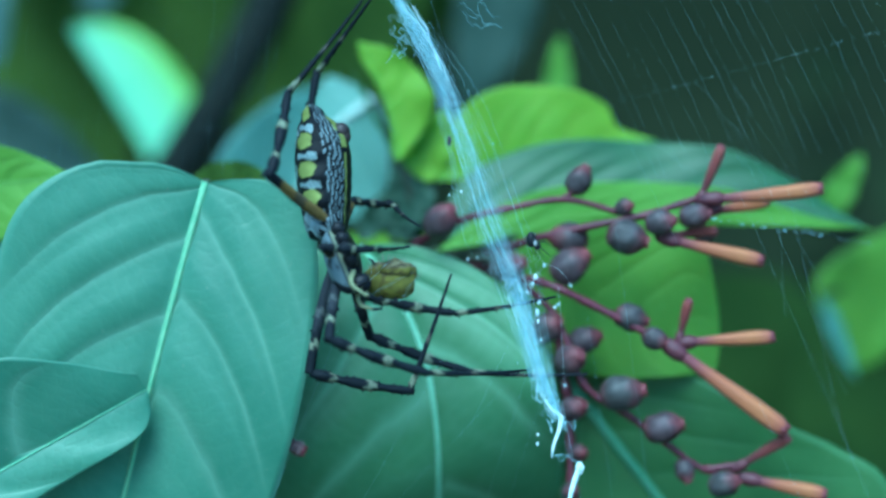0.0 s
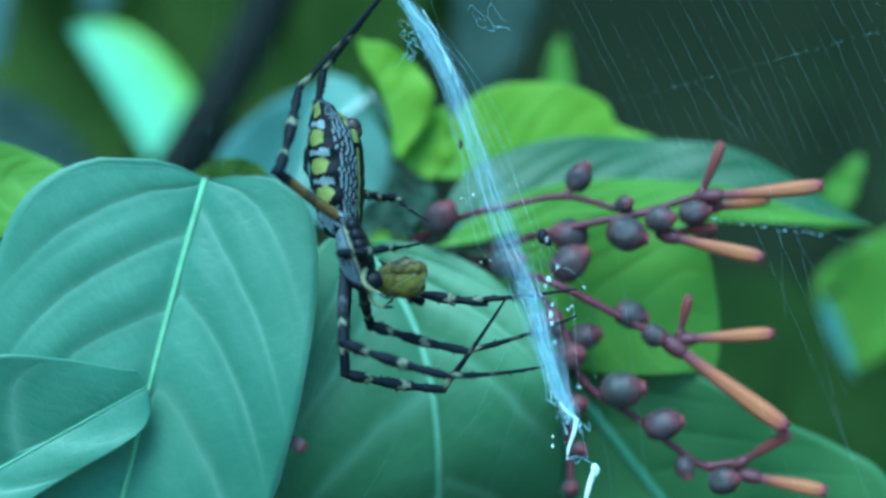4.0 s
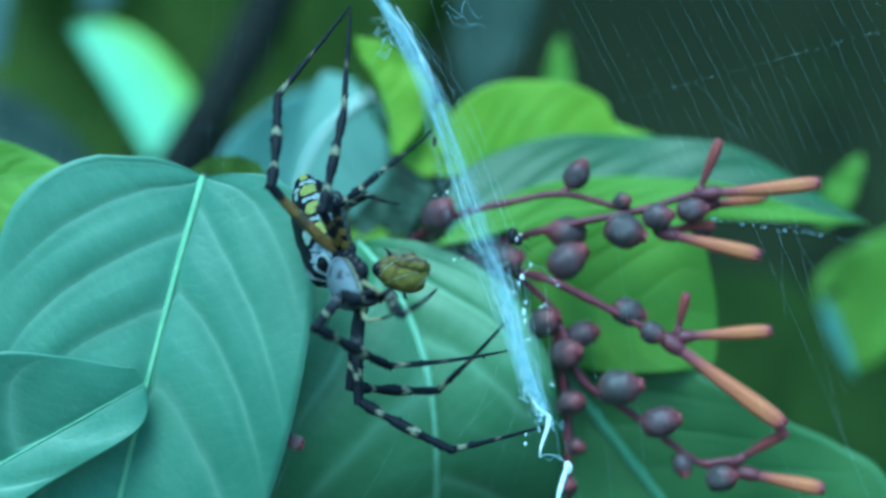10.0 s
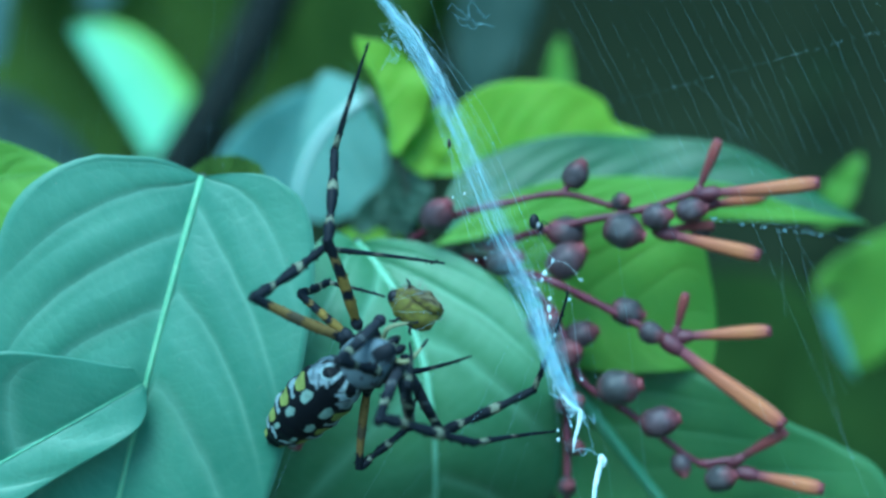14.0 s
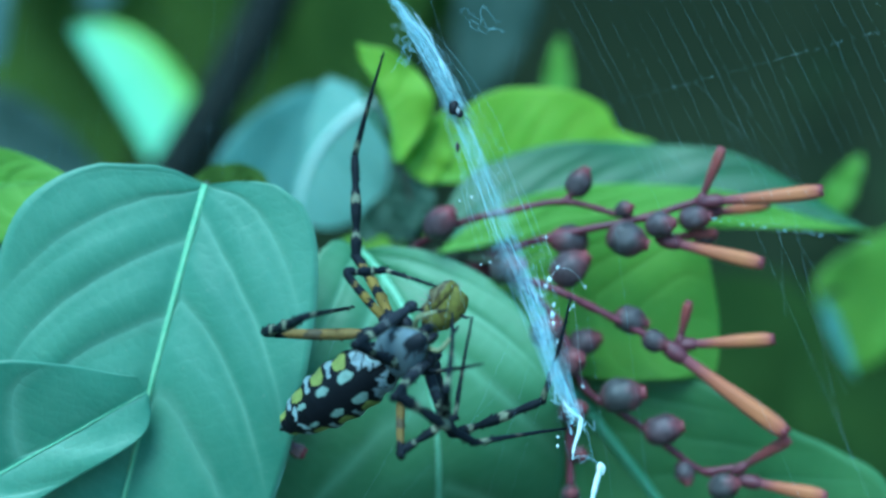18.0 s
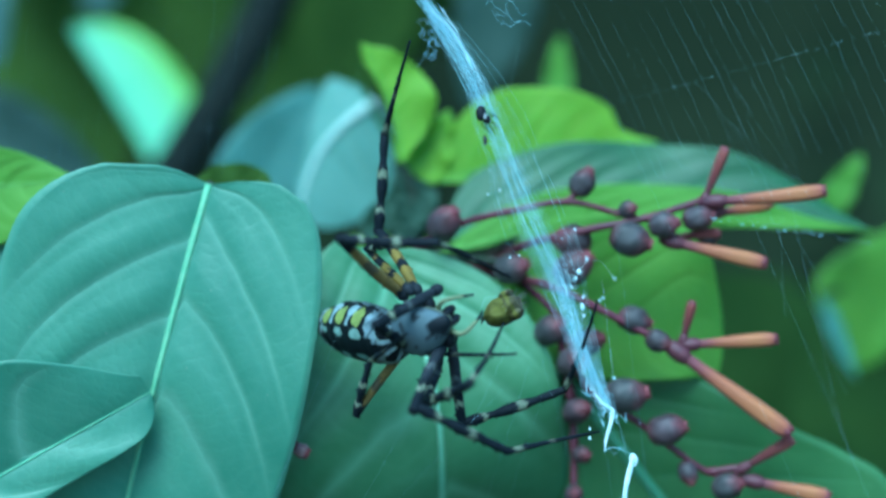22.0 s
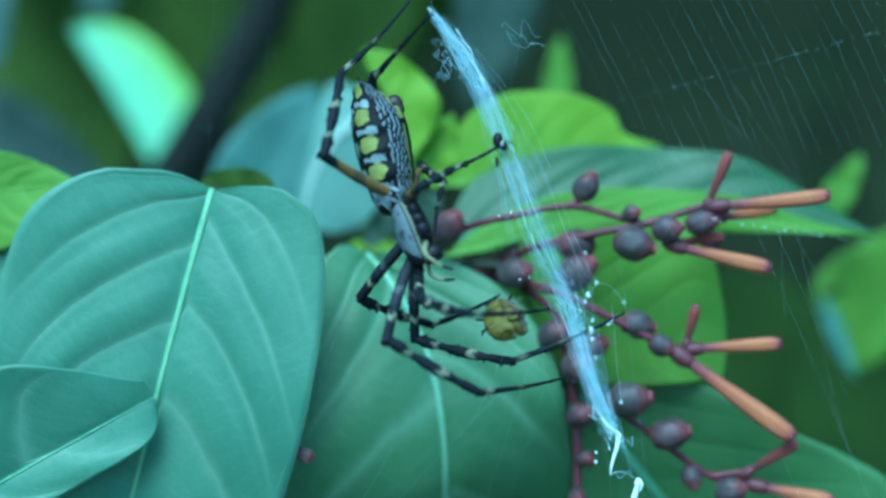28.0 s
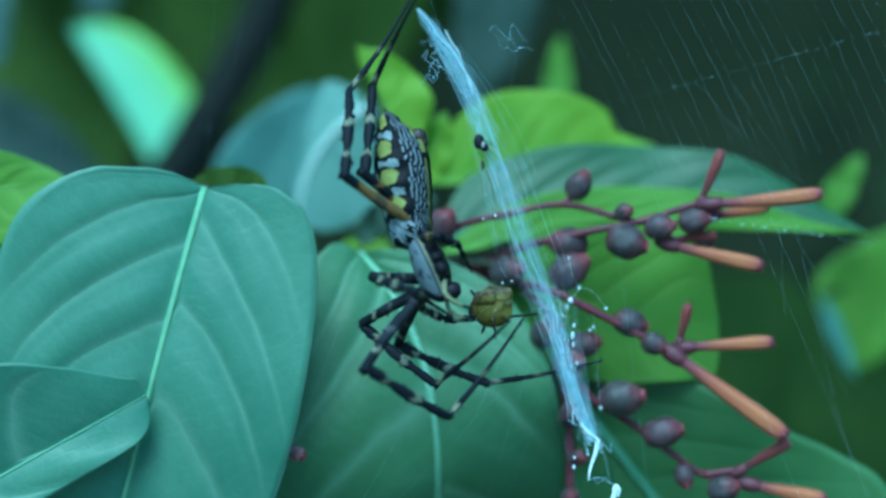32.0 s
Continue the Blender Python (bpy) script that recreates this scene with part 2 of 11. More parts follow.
M_SILK.node_tree.nodes["Principled BSDF"].inputs["Specular IOR Level"].default_value = 0.1
M_COAT = painted("spider_coat", 0.5)
M_HAIR = painted("carapace_hair", 0.55, dirt=0.3, shine=0.15)
M_LEG = painted("spider_leg_coat", 0.55)
M_BLACK = plain("black_chitin", (0.008, 0.009, 0.012), (0.02, 0.022, 0.027), 0.35, 3000)
M_BLACK.node_tree.nodes["Principled BSDF"].inputs["Specular IOR Level"].default_value = 0.15
M_FUZZ = plain("pale_bristle", (0.12, 0.13, 0.10), (0.26, 0.28, 0.22), 0.7, 2600)
M_KNOB = plain("dark_brown_knob", (0.018, 0.013, 0.014), (0.05, 0.034, 0.034), 0.5, 2600)
M_GREY = plain("silver_hair", (0.16, 0.18, 0.19), (0.36, 0.39, 0.40), 0.6, 3800, sheen=0.4)
# Near-black greens: the depth shade of the growth is put into the colour.
M_HEDGE = plain("shade_dark_foliage", (0.013, 0.019, 0.010), (0.025, 0.034, 0.017), 0.9, 14)
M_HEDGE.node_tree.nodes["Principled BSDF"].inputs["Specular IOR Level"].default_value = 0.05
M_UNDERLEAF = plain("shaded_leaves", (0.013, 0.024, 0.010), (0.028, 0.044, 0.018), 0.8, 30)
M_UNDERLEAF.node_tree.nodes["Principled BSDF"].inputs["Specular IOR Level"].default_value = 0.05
M_SOIL = plain("leaf_litter_soil", (0.03, 0.026, 0.016), (0.07, 0.07, 0.035), 0.95, 40)

# ---- ground and the dark growth behind ----
bm = bmesh.new()
bmesh.ops.create_grid(bm, x_segments=40, y_segments=40, size=60)
for v in bm.verts:
    v.co.z = 0.03 * noise.noise(v.co * 0.7) if v.co.length > 4 else 0.0
ground = part("ground", bm, M_SOIL, None)
tagged(ground, "dark soil with leaf litter under the bushes", "ground", kind="structure")

bm = bmesh.new()
rows = []
for i in range(61):
    a = math.pi * (i / 60) * 1.1 - 0.157
    row = []
    for j in range(41):
        high = min(j, 40 - j) * 0.12
        r = 0.75 + 0.07 * noise.noise(Vector((a * 4, j * 0.4, 0))) + (0.55 + 0.12 * noise.noise(Vector((a * 5, j * 0.5, 9))) if j > 20 else 0.28 if j == 20 else 0)
        row.append(bm.verts.new((math.cos(a) * r * 1.5, math.sin(a) * r, high + (0.1 * noise.noise(Vector((a * 7, j, 3))) if 15 < j < 25 else 0))))
    rows.append(row)
for a, b in zip(rows, rows[1:]):
    for j in range(40):
        bm.faces.new((a[j], a[j + 1], b[j + 1], b[j]))
bm.faces.new(rows[0][::-1])
bm.faces.new(rows[-1])
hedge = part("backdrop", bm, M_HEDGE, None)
tagged(hedge, "undergrowth far behind the web, its deep shade put into a dark green", "backdrop", kind="structure")

# leaves all over that growth, their shade put into the dark colour
spots, cells = [], []
pick = random.Random(21)
for k in range(5200):
    a = math.pi * pick.uniform(-0.05, 1.05)
    outer = k % 4 == 0
    r = pick.uniform(1.2, 1.42) if outer else pick.uniform(0.62, 0.80)
    at = Vector((math.cos(a) * r * 1.5, math.sin(a) * r, pick.uniform(0.03, 2.45)))
    along = Vector((pick.gauss(0, 1), pick.gauss(0, 1), pick.gauss(-0.6, 0.7))).normalized()
    side = along.cross(Vector((pick.gauss(0, 1), pick.gauss(0, 1), pick.gauss(0, 1)))).normalized()
    lift = along.cross(side) * 0.006
    big = pick.uniform(0.03, 0.065)
    b = len(spots)
    spots += [at, at + along * big * 0.45 + side * big * 0.24 + lift, at + along * big * 0.5, at + along * big * 0.45 - side * big * 0.24 + lift, at + along * big]
    cells += [(b, b + 2, b + 1), (b + 1, b + 2, b + 4), (b, b + 3, b + 2), (b + 2, b + 3, b + 4)]
data = bpy.data.meshes.new("undergrowth_leaves")
data.from_pydata(spots, [], cells)
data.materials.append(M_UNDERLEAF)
tagged(new("undergrowth_leaves", data), "dense small leaves of the growth behind, shade put into their dark green", "foliage", kind="stuff")


# ---- leaves ----
def leaf(parent, base, tip, wide_l, wide_r, face, material, bend=0.0, droop=0.0, fold=0.12, lobe=0.0,
         blunt=0.55, taper=0.85, rib=0.7, label="", detail=1, ribs=7, quilt=0.22, wavy=0.5, sweep=0.16, hood=0.0, curl=0.0, lean=0.0, fold_l=None, rib_mat=None, edge_l=None, edge_r=None):
    """A blade from base to tip (mm), half widths to its left and right, its upper side towards face."""
    a, b = mm(base), mm(tip)
    x = (b - a).normalized()
    n = Vector(face)
    n = (n - x * n.dot(x)).normalized()
    y = n.cross(x)
    size = (b - a).length
    nu, nv = (64, 36) if detail else (24, 12)
    top = max((k / 100) ** blunt * (1 - k / 100) ** taper for k in range(101))

    def outline(points):
        """The blade's rim as places per step along it: back round the lobe first, then evenly on to the tip."""
        q = [Vector(w) for w in [(0.0, 0.0)] + points + [(size * 1000, 0.0)]]
        fine = []
        for i in range(len(q) - 1):
            p = [q[min(max(j, 0), len(q) - 1)] for j in (i - 1, i, i + 1, i + 2)]
            for k in range(24):
                f = k / 24
                fine.append(0.0005 * (2 * p[1] + (p[2] - p[0]) * f + (2 * p[0] - 5 * p[1] + 4 * p[2] - p[3]) * f * f
                                      + (3 * p[1] - p[0] - 3 * p[2] + p[3]) * f ** 3))
        fine.append(q[-1] * 0.001)
        low = min(range(len(fine) // 2), key=lambda i: fine[i].x)
        out = []
        for n in range(201):
            u = n / 200
            if u < 0.05:
                out.append(fine[round(low * u / 0.05)])
                continue
            want = fine[low].x + (size - fine[low].x) * (u - 0.05) / 0.95
            k = low
            while k < len(fine) - 2 and fine[k + 1].x < want:
                k += 1
            step = max(fine[k + 1].x - fine[k].x, 1e-7)
            out.append(fine[k].lerp(fine[k + 1], min(max((want - fine[k].x) / step, 0), 1)))
        return out

    rims = (outline(edge_l), outline(edge_r)) if edge_l else None

    def rim(side, u):
        k = min(max(u, 0) * 200, 199.999)
        return rims[side][int(k)].lerp(rims[side][int(k) + 1], k - int(k))

    def vein(u, s):
        """Counts the side veins along the blade: they leave the midrib and sweep towards the tip."""
        even = u - 0.06 * s - 0.22 * s ** 2.3 - sweep * s * (1 - u)
        return ribs * even + 0.22 * math.sin(even * 9 + size * 900) + 0.5

    def spot(u, v, lift=0.0):
        if edge_l:
            s = abs(v)
            out = rim(0 if v > 0 else 1, u)
            mid = Vector((size * u, bend * size * 4 * u * (1 - u) + lean * size * 9.5 * u * (1 - u) ** 3))
            p = mid.lerp(out, s)
            half = abs(out.y - mid.y)
            phase = vein(u, s) + (0.3 if v > 0 else 0)
            puff = quilt * 0.001 * abs(math.sin(math.pi * phase)) * s ** 0.5 * (1 - s) * 2 * min(1.0, u * 6) * min(1.0, (1 - u) * 4)
            ripple = wavy * 0.001 * s * s * math.sin(u * 17 + (2 if v > 0 else 0))
            return Vector((p.x, p.y, (fold_l if fold_l is not None and v > 0 else fold) * s * half + droop * size * (u - u * u) * 4 + hood * size * (1 - math.exp(-6 * u)) - curl * size * max(0, u - 0.28) ** 2 + puff + ripple + lift))
        half = (wide_l if v > 0 else wide_r) * 0.001 * (u ** blunt * (1 - u) ** taper) / top
        s = abs(v)
        px = size * u - lobe * 0.001 * s ** 1.4 * (1 - u) ** 4
        py = v * half + bend * size * 4 * u * (1 - u)
        phase = vein(u, s) + (0.3 if v > 0 else 0)
        puff = quilt * 0.001 * abs(math.sin(math.pi * phase)) * s ** 0.5 * (1 - s) * 2 * min(1.0, u * 6) * min(1.0, (1 - u) * 4)
        ripple = wavy * 0.001 * s * s * math.sin(u * 17 + (2 if v > 0 else 0))
        pz = (fold_l if fold_l is not None and v > 0 else fold) * s * half + droop * size * (u - u * u) * 4 + hood * size * (1 - math.exp(-6 * u)) - curl * size * max(0, u - 0.28) ** 2 + puff + ripple + lift
        return Vector((px, py, pz))

    bm = bmesh.new()
    uv = bm.loops.layers.uv.new("UVMap")
    veins = bm.loops.layers.uv.new("Veins")
    sheets = []
    for lift in (0.0, -0.00022):
        sheets.append([[bm.verts.new(spot(0.004 + 0.992 * i / nu, -1 + 2 * j / nv, lift)) for j in range(nv + 1)] for i in range(nu + 1)])
    up, low = sheets

    def quad(c, uvs):
        f = bm.faces.new(c)
        for loop, w in zip(f.loops, uvs):
            loop[uv].uv = w
            s = abs(w[1] * 2 - 1)
            loop[veins].uv = (vein(w[0], s) + (0.3 if w[1] > 0.5 else 0), s)
    for i in range(nu):
        for j in range(nv):
            w = [(i / nu, j / nv), ((i + 1) / nu, j / nv), ((i + 1) / nu, (j + 1) / nv), (i / nu, (j + 1) / nv)]
            quad((up[i][j], up[i + 1][j], up[i + 1][j + 1], up[i][j + 1]), w)
            quad((low[i][j + 1], low[i + 1][j + 1], low[i + 1][j], low[i][j]), w[::-1])
    for i in range(nu):
        for j, flip in ((0, 1), (nv, -1)):
            c = (up[i][j], low[i][j], low[i + 1][j], up[i + 1][j])
            quad(c[::flip], [(i / nu, j / nv)] * 4)
    blade = part("leaf", bm, material, parent, label)
    m = Matrix((x, y, n)).transposed().to_4x4()
    m.translation = a
    blade.matrix_basis = m
    if rib:
        bm = bmesh.new()
        pts = [spot(k / 24, 0, 0.00012) for k in range(25)]
        tube(bm, pts, [rib * 0.001 * (1 - 0.75 * k / 24) for k in range(25)], 8)
        part("midrib", bm, rib_mat or M_RIB, blade, "pale raised midrib")
    return blade


firebush = thing("firebush", "firebush shoot with broad green leaves and red flower stalks", "shrub")
bm = bmesh.new()
stem = [(-8, 60, -1000), (-9, 58, -500), (-8, 52, -120), (-7, 48, -50), (-6.5, 46, -24), (-6.5, 45, -10), (-5.5, 45, -2)]
pts = spline([mm(p) for p in stem], 8)
tube(bm, pts, [0.0045 - 0.0027 * i / (len(pts) - 1) for i in range(len(pts))], 12)
part("stem", bm, M_TWIG, firebush, "brownish green upright stem")

leaf(firebush, (-29.53, 12, 8.39), (-48.21, 24, -63.81), 0, 0, (0.02, -1, 0.05), M_BROAD, fold=0.10, rib=0.46, ribs=5.6, droop=0.09, quilt=1.2, sweep=0.17,
     label="large teal-green leaf with a pale midrib",
     edge_l=[(-2.1, 5.7), (-2.2, 10.7), (1.1, 14.5), (6.8, 16.7), (15.1, 18.1), (27.3, 18.7), (40.7, 17.2), (56, 10.6)],
     edge_r=[(-1.1, -5), (-0.4, -11.3), (2.8, -17.1), (8.2, -20.9), (16.5, -21.7), (24.9, -20.3), (35.6, -16.6), (51.4, -10)])
leaf(firebush, (-69.21, 5, -35.77), (-35.96, 7, -17.15), 0, 0, (0.03, -1, 0.08), M_BROAD, fold=0.1, fold_l=0.40, rib=0.27, rib_mat=M_SOFTRIB, ribs=3.4, quilt=0.45, sweep=0.0,
     label="teal-green leaf tip overlapping the larger leaf",
     edge_l=[(7.3, 8.9), (17, 12.1), (24.6, 11.8), (31.1, 7.8), (35.9, 3.8), (38.6, 1.6)], edge_r=[(4.5, -6), (13.2, -5.8), (20.5, -5.1), (26, -4.9), (31.1, -4.9), (35.2, -4.4), (37.4, -2.3)])
leaf(firebush, (-10.8, 26, 0.22), (0.47, 37, -61.11), 0, 0, (0.03, -1, 0.0), M_MID, bend=0.03, hood=0.05, curl=1.15, lean=0.066, fold=0.14, fold_l=0.0, rib=0.42, rib_mat=M_BRIGHTRIB, ribs=4.6, droop=0.12, quilt=1.0,
     label="broad green leaf behind the spider",
     edge_l=[(-0.1, 4.6), (2.9, 11.5), (7.9, 17.4), (15.5, 21), (25.7, 21.7), (37.5, 20.2), (50, 14.3)], edge_r=[(-2.3, -2.6), (-1.3, -5.4), (4.5, -8.5), (11.6, -11), (20.8, -14.4), (30.6, -18.2), (45.3, -16.6)])
leaf(firebush, (-77.55, 24, 6.76), (-48.43, 24, 9.58), 0, 0, (0, -1, 0.1), M_LIT, label="bright green leaf beside the large one", rib=0.3, rib_mat=M_GREENRIB,
     edge_l=[(5, 5.5), (12.5, 6.2), (19.9, 4.9), (24.9, 2.8)], edge_r=[(3.9, -6.3), (11.1, -8.5), (18.7, -7.8), (23.4, -5.3)])
leaf(firebush, (-74.58, 24, -19.24), (-55.27, 24, 1.19), 7, 7, (0, -1, 0.2), M_BROAD, taper=0.5, rib=0.4)
leaf(firebush, (-34.3, 28, 8.01), (-23.15, 26, 8.92), 3.2, 3, (0, -1, 0.1), M_OLIVE, taper=0.5, rib=0.15, label="small olive green leaf behind the large one")
leaf(firebush, (-10.48, 60, 22.58), (-21.98, 60, 4.38), 0, 0, (-0.05, -1, 0.25), M_UNDER, bend=-0.15, fold=-0.30, fold_l=-0.12, rib=0.75, rib_mat=M_WHITERIB, wavy=0.2,
     label="pale teal leaf with a whitish midrib",
     edge_l=[(1.8, 3.1), (4.7, 5.8), (8.3, 8.1), (11.7, 8.8), (16.0, 7.9), (20.0, 4.3)],
     edge_r=[(-0.7, -2.7), (-0.3, -6.5), (0.4, -8.6), (2.0, -9.0), (4.6, -8.3), (8.1, -6.9), (13.6, -5.0), (18.4, -3.0)])
leaf(firebush, (-6.04, 40, 12.24), (-11.93, 40, 29.5), 0, 0, (0.1, -1, 0.05), M_YOUNG, bend=-0.06, rib=0.16, rib_mat=M_GREENRIB, label="young yellow-green leaf curling upright",
     edge_l=[(1.2, 0.5), (4.0, -0.2), (7.1, -0.6), (11.8, -0.4), (15.7, 0.4)],
     edge_r=[(1.6, -2.2), (3.5, -5.0), (6.0, -7.1), (7.9, -7.6), (11.0, -6.9), (14.1, -5.1), (16.3, -3.0), (17.2, -1.2)])
# Dark sliver along the young leaf: its shaded edge, put in as colour.
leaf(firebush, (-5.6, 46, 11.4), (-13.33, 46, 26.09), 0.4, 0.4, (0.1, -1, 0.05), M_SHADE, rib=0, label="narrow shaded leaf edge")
leaf(firebush, (-5.01, 44, 11.39), (0.73, 44, 20.28), 0, 0, (0.2, -1, 0.1), M_YOUNG, bend=-0.08, fold=0.3, rib=0.2, rib_mat=M_GREENRIB, label="young folded yellow-green leaf",
     edge_l=[(1.9, 2.1), (5.0, 2.0), (8.2, 1.3)], edge_r=[(0.2, -3.5), (2.8, -4.3), (5.9, -3.5), (8.8, -1.8)])
leaf(firebush, (-12.57, 50, 1.9), (-2.65, 50, 9.84), 2.2, 1.9, (0.1, -1, -0.2), M_BRACT, bend=0.04, rib=0, label="dark shaded leaf below the shoot tip")
leaf(firebush, (-1.13, 44, 9.76), (30.72, 44, 15.56), 0, 0, (0, -1, 0.1), M_YOUNG, bend=0.03, rib=0.22, rib_mat=M_GREENRIB, label="young yellow-green leaf with a wavy edge",
     edge_l=[(3.8, 7.5), (8.5, 10.6), (14.3, 11.2), (21.4, 9.4), (26.3, 6), (27, 3.1)], edge_r=[(4.8, -0.7), (10.6, -0.3), (17.2, 0.1), (23.8, 0.2), (28.7, 0.1)])
# One folded leaf as two blades: its shaded and lit halves differ by colour.
leaf(firebush, (-1.09, 36, 1.64), (59.04, 36, 2.89), 0, 0, (0, -1, 0.15), M_TEAL, bend=0.08, fold=-0.15, rib=0.2, rib_mat=M_TEALRIB, wavy=1.2, quilt=0.4, label="shaded upper half of a long folded leaf, painted dark teal",
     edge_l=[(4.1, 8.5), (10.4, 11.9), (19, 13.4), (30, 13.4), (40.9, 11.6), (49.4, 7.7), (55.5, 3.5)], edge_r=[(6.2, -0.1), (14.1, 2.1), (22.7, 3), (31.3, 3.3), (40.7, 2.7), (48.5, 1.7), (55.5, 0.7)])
leaf(firebush, (-0.69, 32, -0.31), (58.46, 32, 2.77), 0, 0, (0, -1, 0.25), M_LIT, bend=0.06, rib=0.25, rib_mat=M_GREENRIB, label="lit lower half of the same folded leaf, painted bright green",
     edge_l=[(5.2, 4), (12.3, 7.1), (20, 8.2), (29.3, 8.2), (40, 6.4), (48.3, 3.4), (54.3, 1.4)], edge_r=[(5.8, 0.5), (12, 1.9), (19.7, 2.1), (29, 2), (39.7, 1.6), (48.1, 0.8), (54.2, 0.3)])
leaf(firebush, (7.46, 27, -1.55), (36.6, 27, -16.1), 0, 0, (0, -1, 0.2), M_BACKLIT, bend=0.02, rib=0.25, rib_mat=M_GREENRIB, label="bright green leaf behind the berries",
     edge_l=[(1.5, 5.5), (6.9, 10.7), (15.4, 14.1), (22.6, 14.8), (28.2, 9.1), (31.2, 4.0)], edge_r=[(1.0, -5.0), (4.5, -9.0), (12.2, -9.8), (20.3, -7.4), (27.0, -4.0), (30.7, -1.5)])
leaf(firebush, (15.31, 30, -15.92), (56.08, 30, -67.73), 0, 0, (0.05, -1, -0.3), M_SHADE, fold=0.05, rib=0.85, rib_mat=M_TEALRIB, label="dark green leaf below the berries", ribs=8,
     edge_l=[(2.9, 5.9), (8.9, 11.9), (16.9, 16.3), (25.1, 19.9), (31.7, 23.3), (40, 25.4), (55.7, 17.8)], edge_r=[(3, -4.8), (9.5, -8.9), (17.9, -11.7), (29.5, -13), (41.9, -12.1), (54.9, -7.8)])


for base, tip, w in (((-6.77, 44, 1.29), (-2.58, 44, 11.37), 2.4), ((-5.76, 42, 1.68), (-1.12, 42, 8.88), 2.2), ((-6.42, 46, 1.3), (-6.83, 46, 12.27), 1.6), ((-7.61, 45, 1.7), (-3.94, 43, 7.71), 2.6),
                     ((-5.1, 41, 3.27), (-3.11, 41, 6.85), 2.0), ((-11.61, 44, 1.29), (-3.95, 44, 8.55), 1.3)):
    leaf(firebush, base, tip, w, w, (0.1, -1, 0.1), M_BRACT, detail=0, rib=0, label="small dark bract at the shoot tip")

leaf(firebush, (-16.51, 58, -0.94), (-0.77, 58, 3.06), 2.6, 2.4, (0, -1, 0.2), M_YOUNG, detail=0, rib=0, label="small yellow-green leaf behind the stalks")



def twig(name, parent, points, thick, material, label=""):
    pts = spline([mm(p) for p in points], 5)
    bm = bmesh.new()
    n = len(pts) - 1
    tube(bm, pts, [0.001 * thick * (1 + 0.5 * (1 - min(1, i / 3)) + 0.4 * i / n) for i in range(n + 1)], 8)
    return part(name, bm, material, parent, label)


def petiole(*route):
    twig("petiole", firebush, route, 0.42, M_TWIG, "slender green-brown leaf stalk")


petiole((-29.66, 13, 8.42), (-27.5, 28, -4.46), (-15.77, 46, -16.17), (-7.07, 46, -16.17))
petiole((-69.53, 6, -35.93), (-42.38, 40, -72.14), (-8, 52, -110))
petiole((-10.84, 27, 0.23), (-9.28, 38, -1.6), (-6.56, 45, -7.2))
petiole((-78.22, 26, 6.82), (-88.41, 40, -36.43), (-8, 53, -130))
petiole((-75.22, 26, -19.4), (-86.03, 40, -40.4), (-8, 53, -135))
petiole((-34.45, 29, 8.04), (-28.73, 32, -3), (-15.77, 46, -16.17))
petiole((-10.28, 62, 22.97), (-5.31, 60, 16.37), (-3.83, 52, 7.57), (-5.53, 46, -1.14))
petiole((-6.08, 41, 12.3), (-4.6, 42, 8.0), (-3.94, 43, 3.29), (-5.53, 46, -1.14))
petiole((-5.03, 46, 11.45), (-4.0, 46, 7.0), (-3.58, 46, 3.33), (-5.53, 46, -1.54))
petiole((-1.14, 46, 9.83), (-2.61, 47, 3.35), (-5.36, 46, -1.71))
petiole((-1.1, 38, 1.65), (-3.37, 43, -0.56), (-5.53, 46, -2.36))
petiole((-0.7, 34, -0.31), (-3.36, 42, -1.92), (-5.69, 46, -3.98))
petiole((7.4, 28, -1.5), (1.2, 36, -1.0), (-2.76, 42, -1.2), (-5.85, 46, -4.79))
petiole((15.38, 31, -15.99), (7.8, 46, -16.17), (-6.56, 45, -11.25))
petiole((-6.8, 45, 1.3), (-6.18, 46, -2.36))
petiole((-16.63, 60, -0.94), (-11.15, 52, -6.57), (-6.83, 46, -9.67))

# ---- flower cluster ----
def stalk(name, points, r0, r1, material, parent, label=""):
    pts = spline([mm(p) for p in points], 6)
    bm = bmesh.new()
    n = len(pts) - 1
    tube(bm, pts, [0.001 * (r0 + (r1 - r0) * i / n) * (1 + 0.12 * math.sin(i * 2.3) + 0.22 * (i % 6 == 0)) for i in range(n + 1)], 10)
    return part(name, bm, material, parent, label)


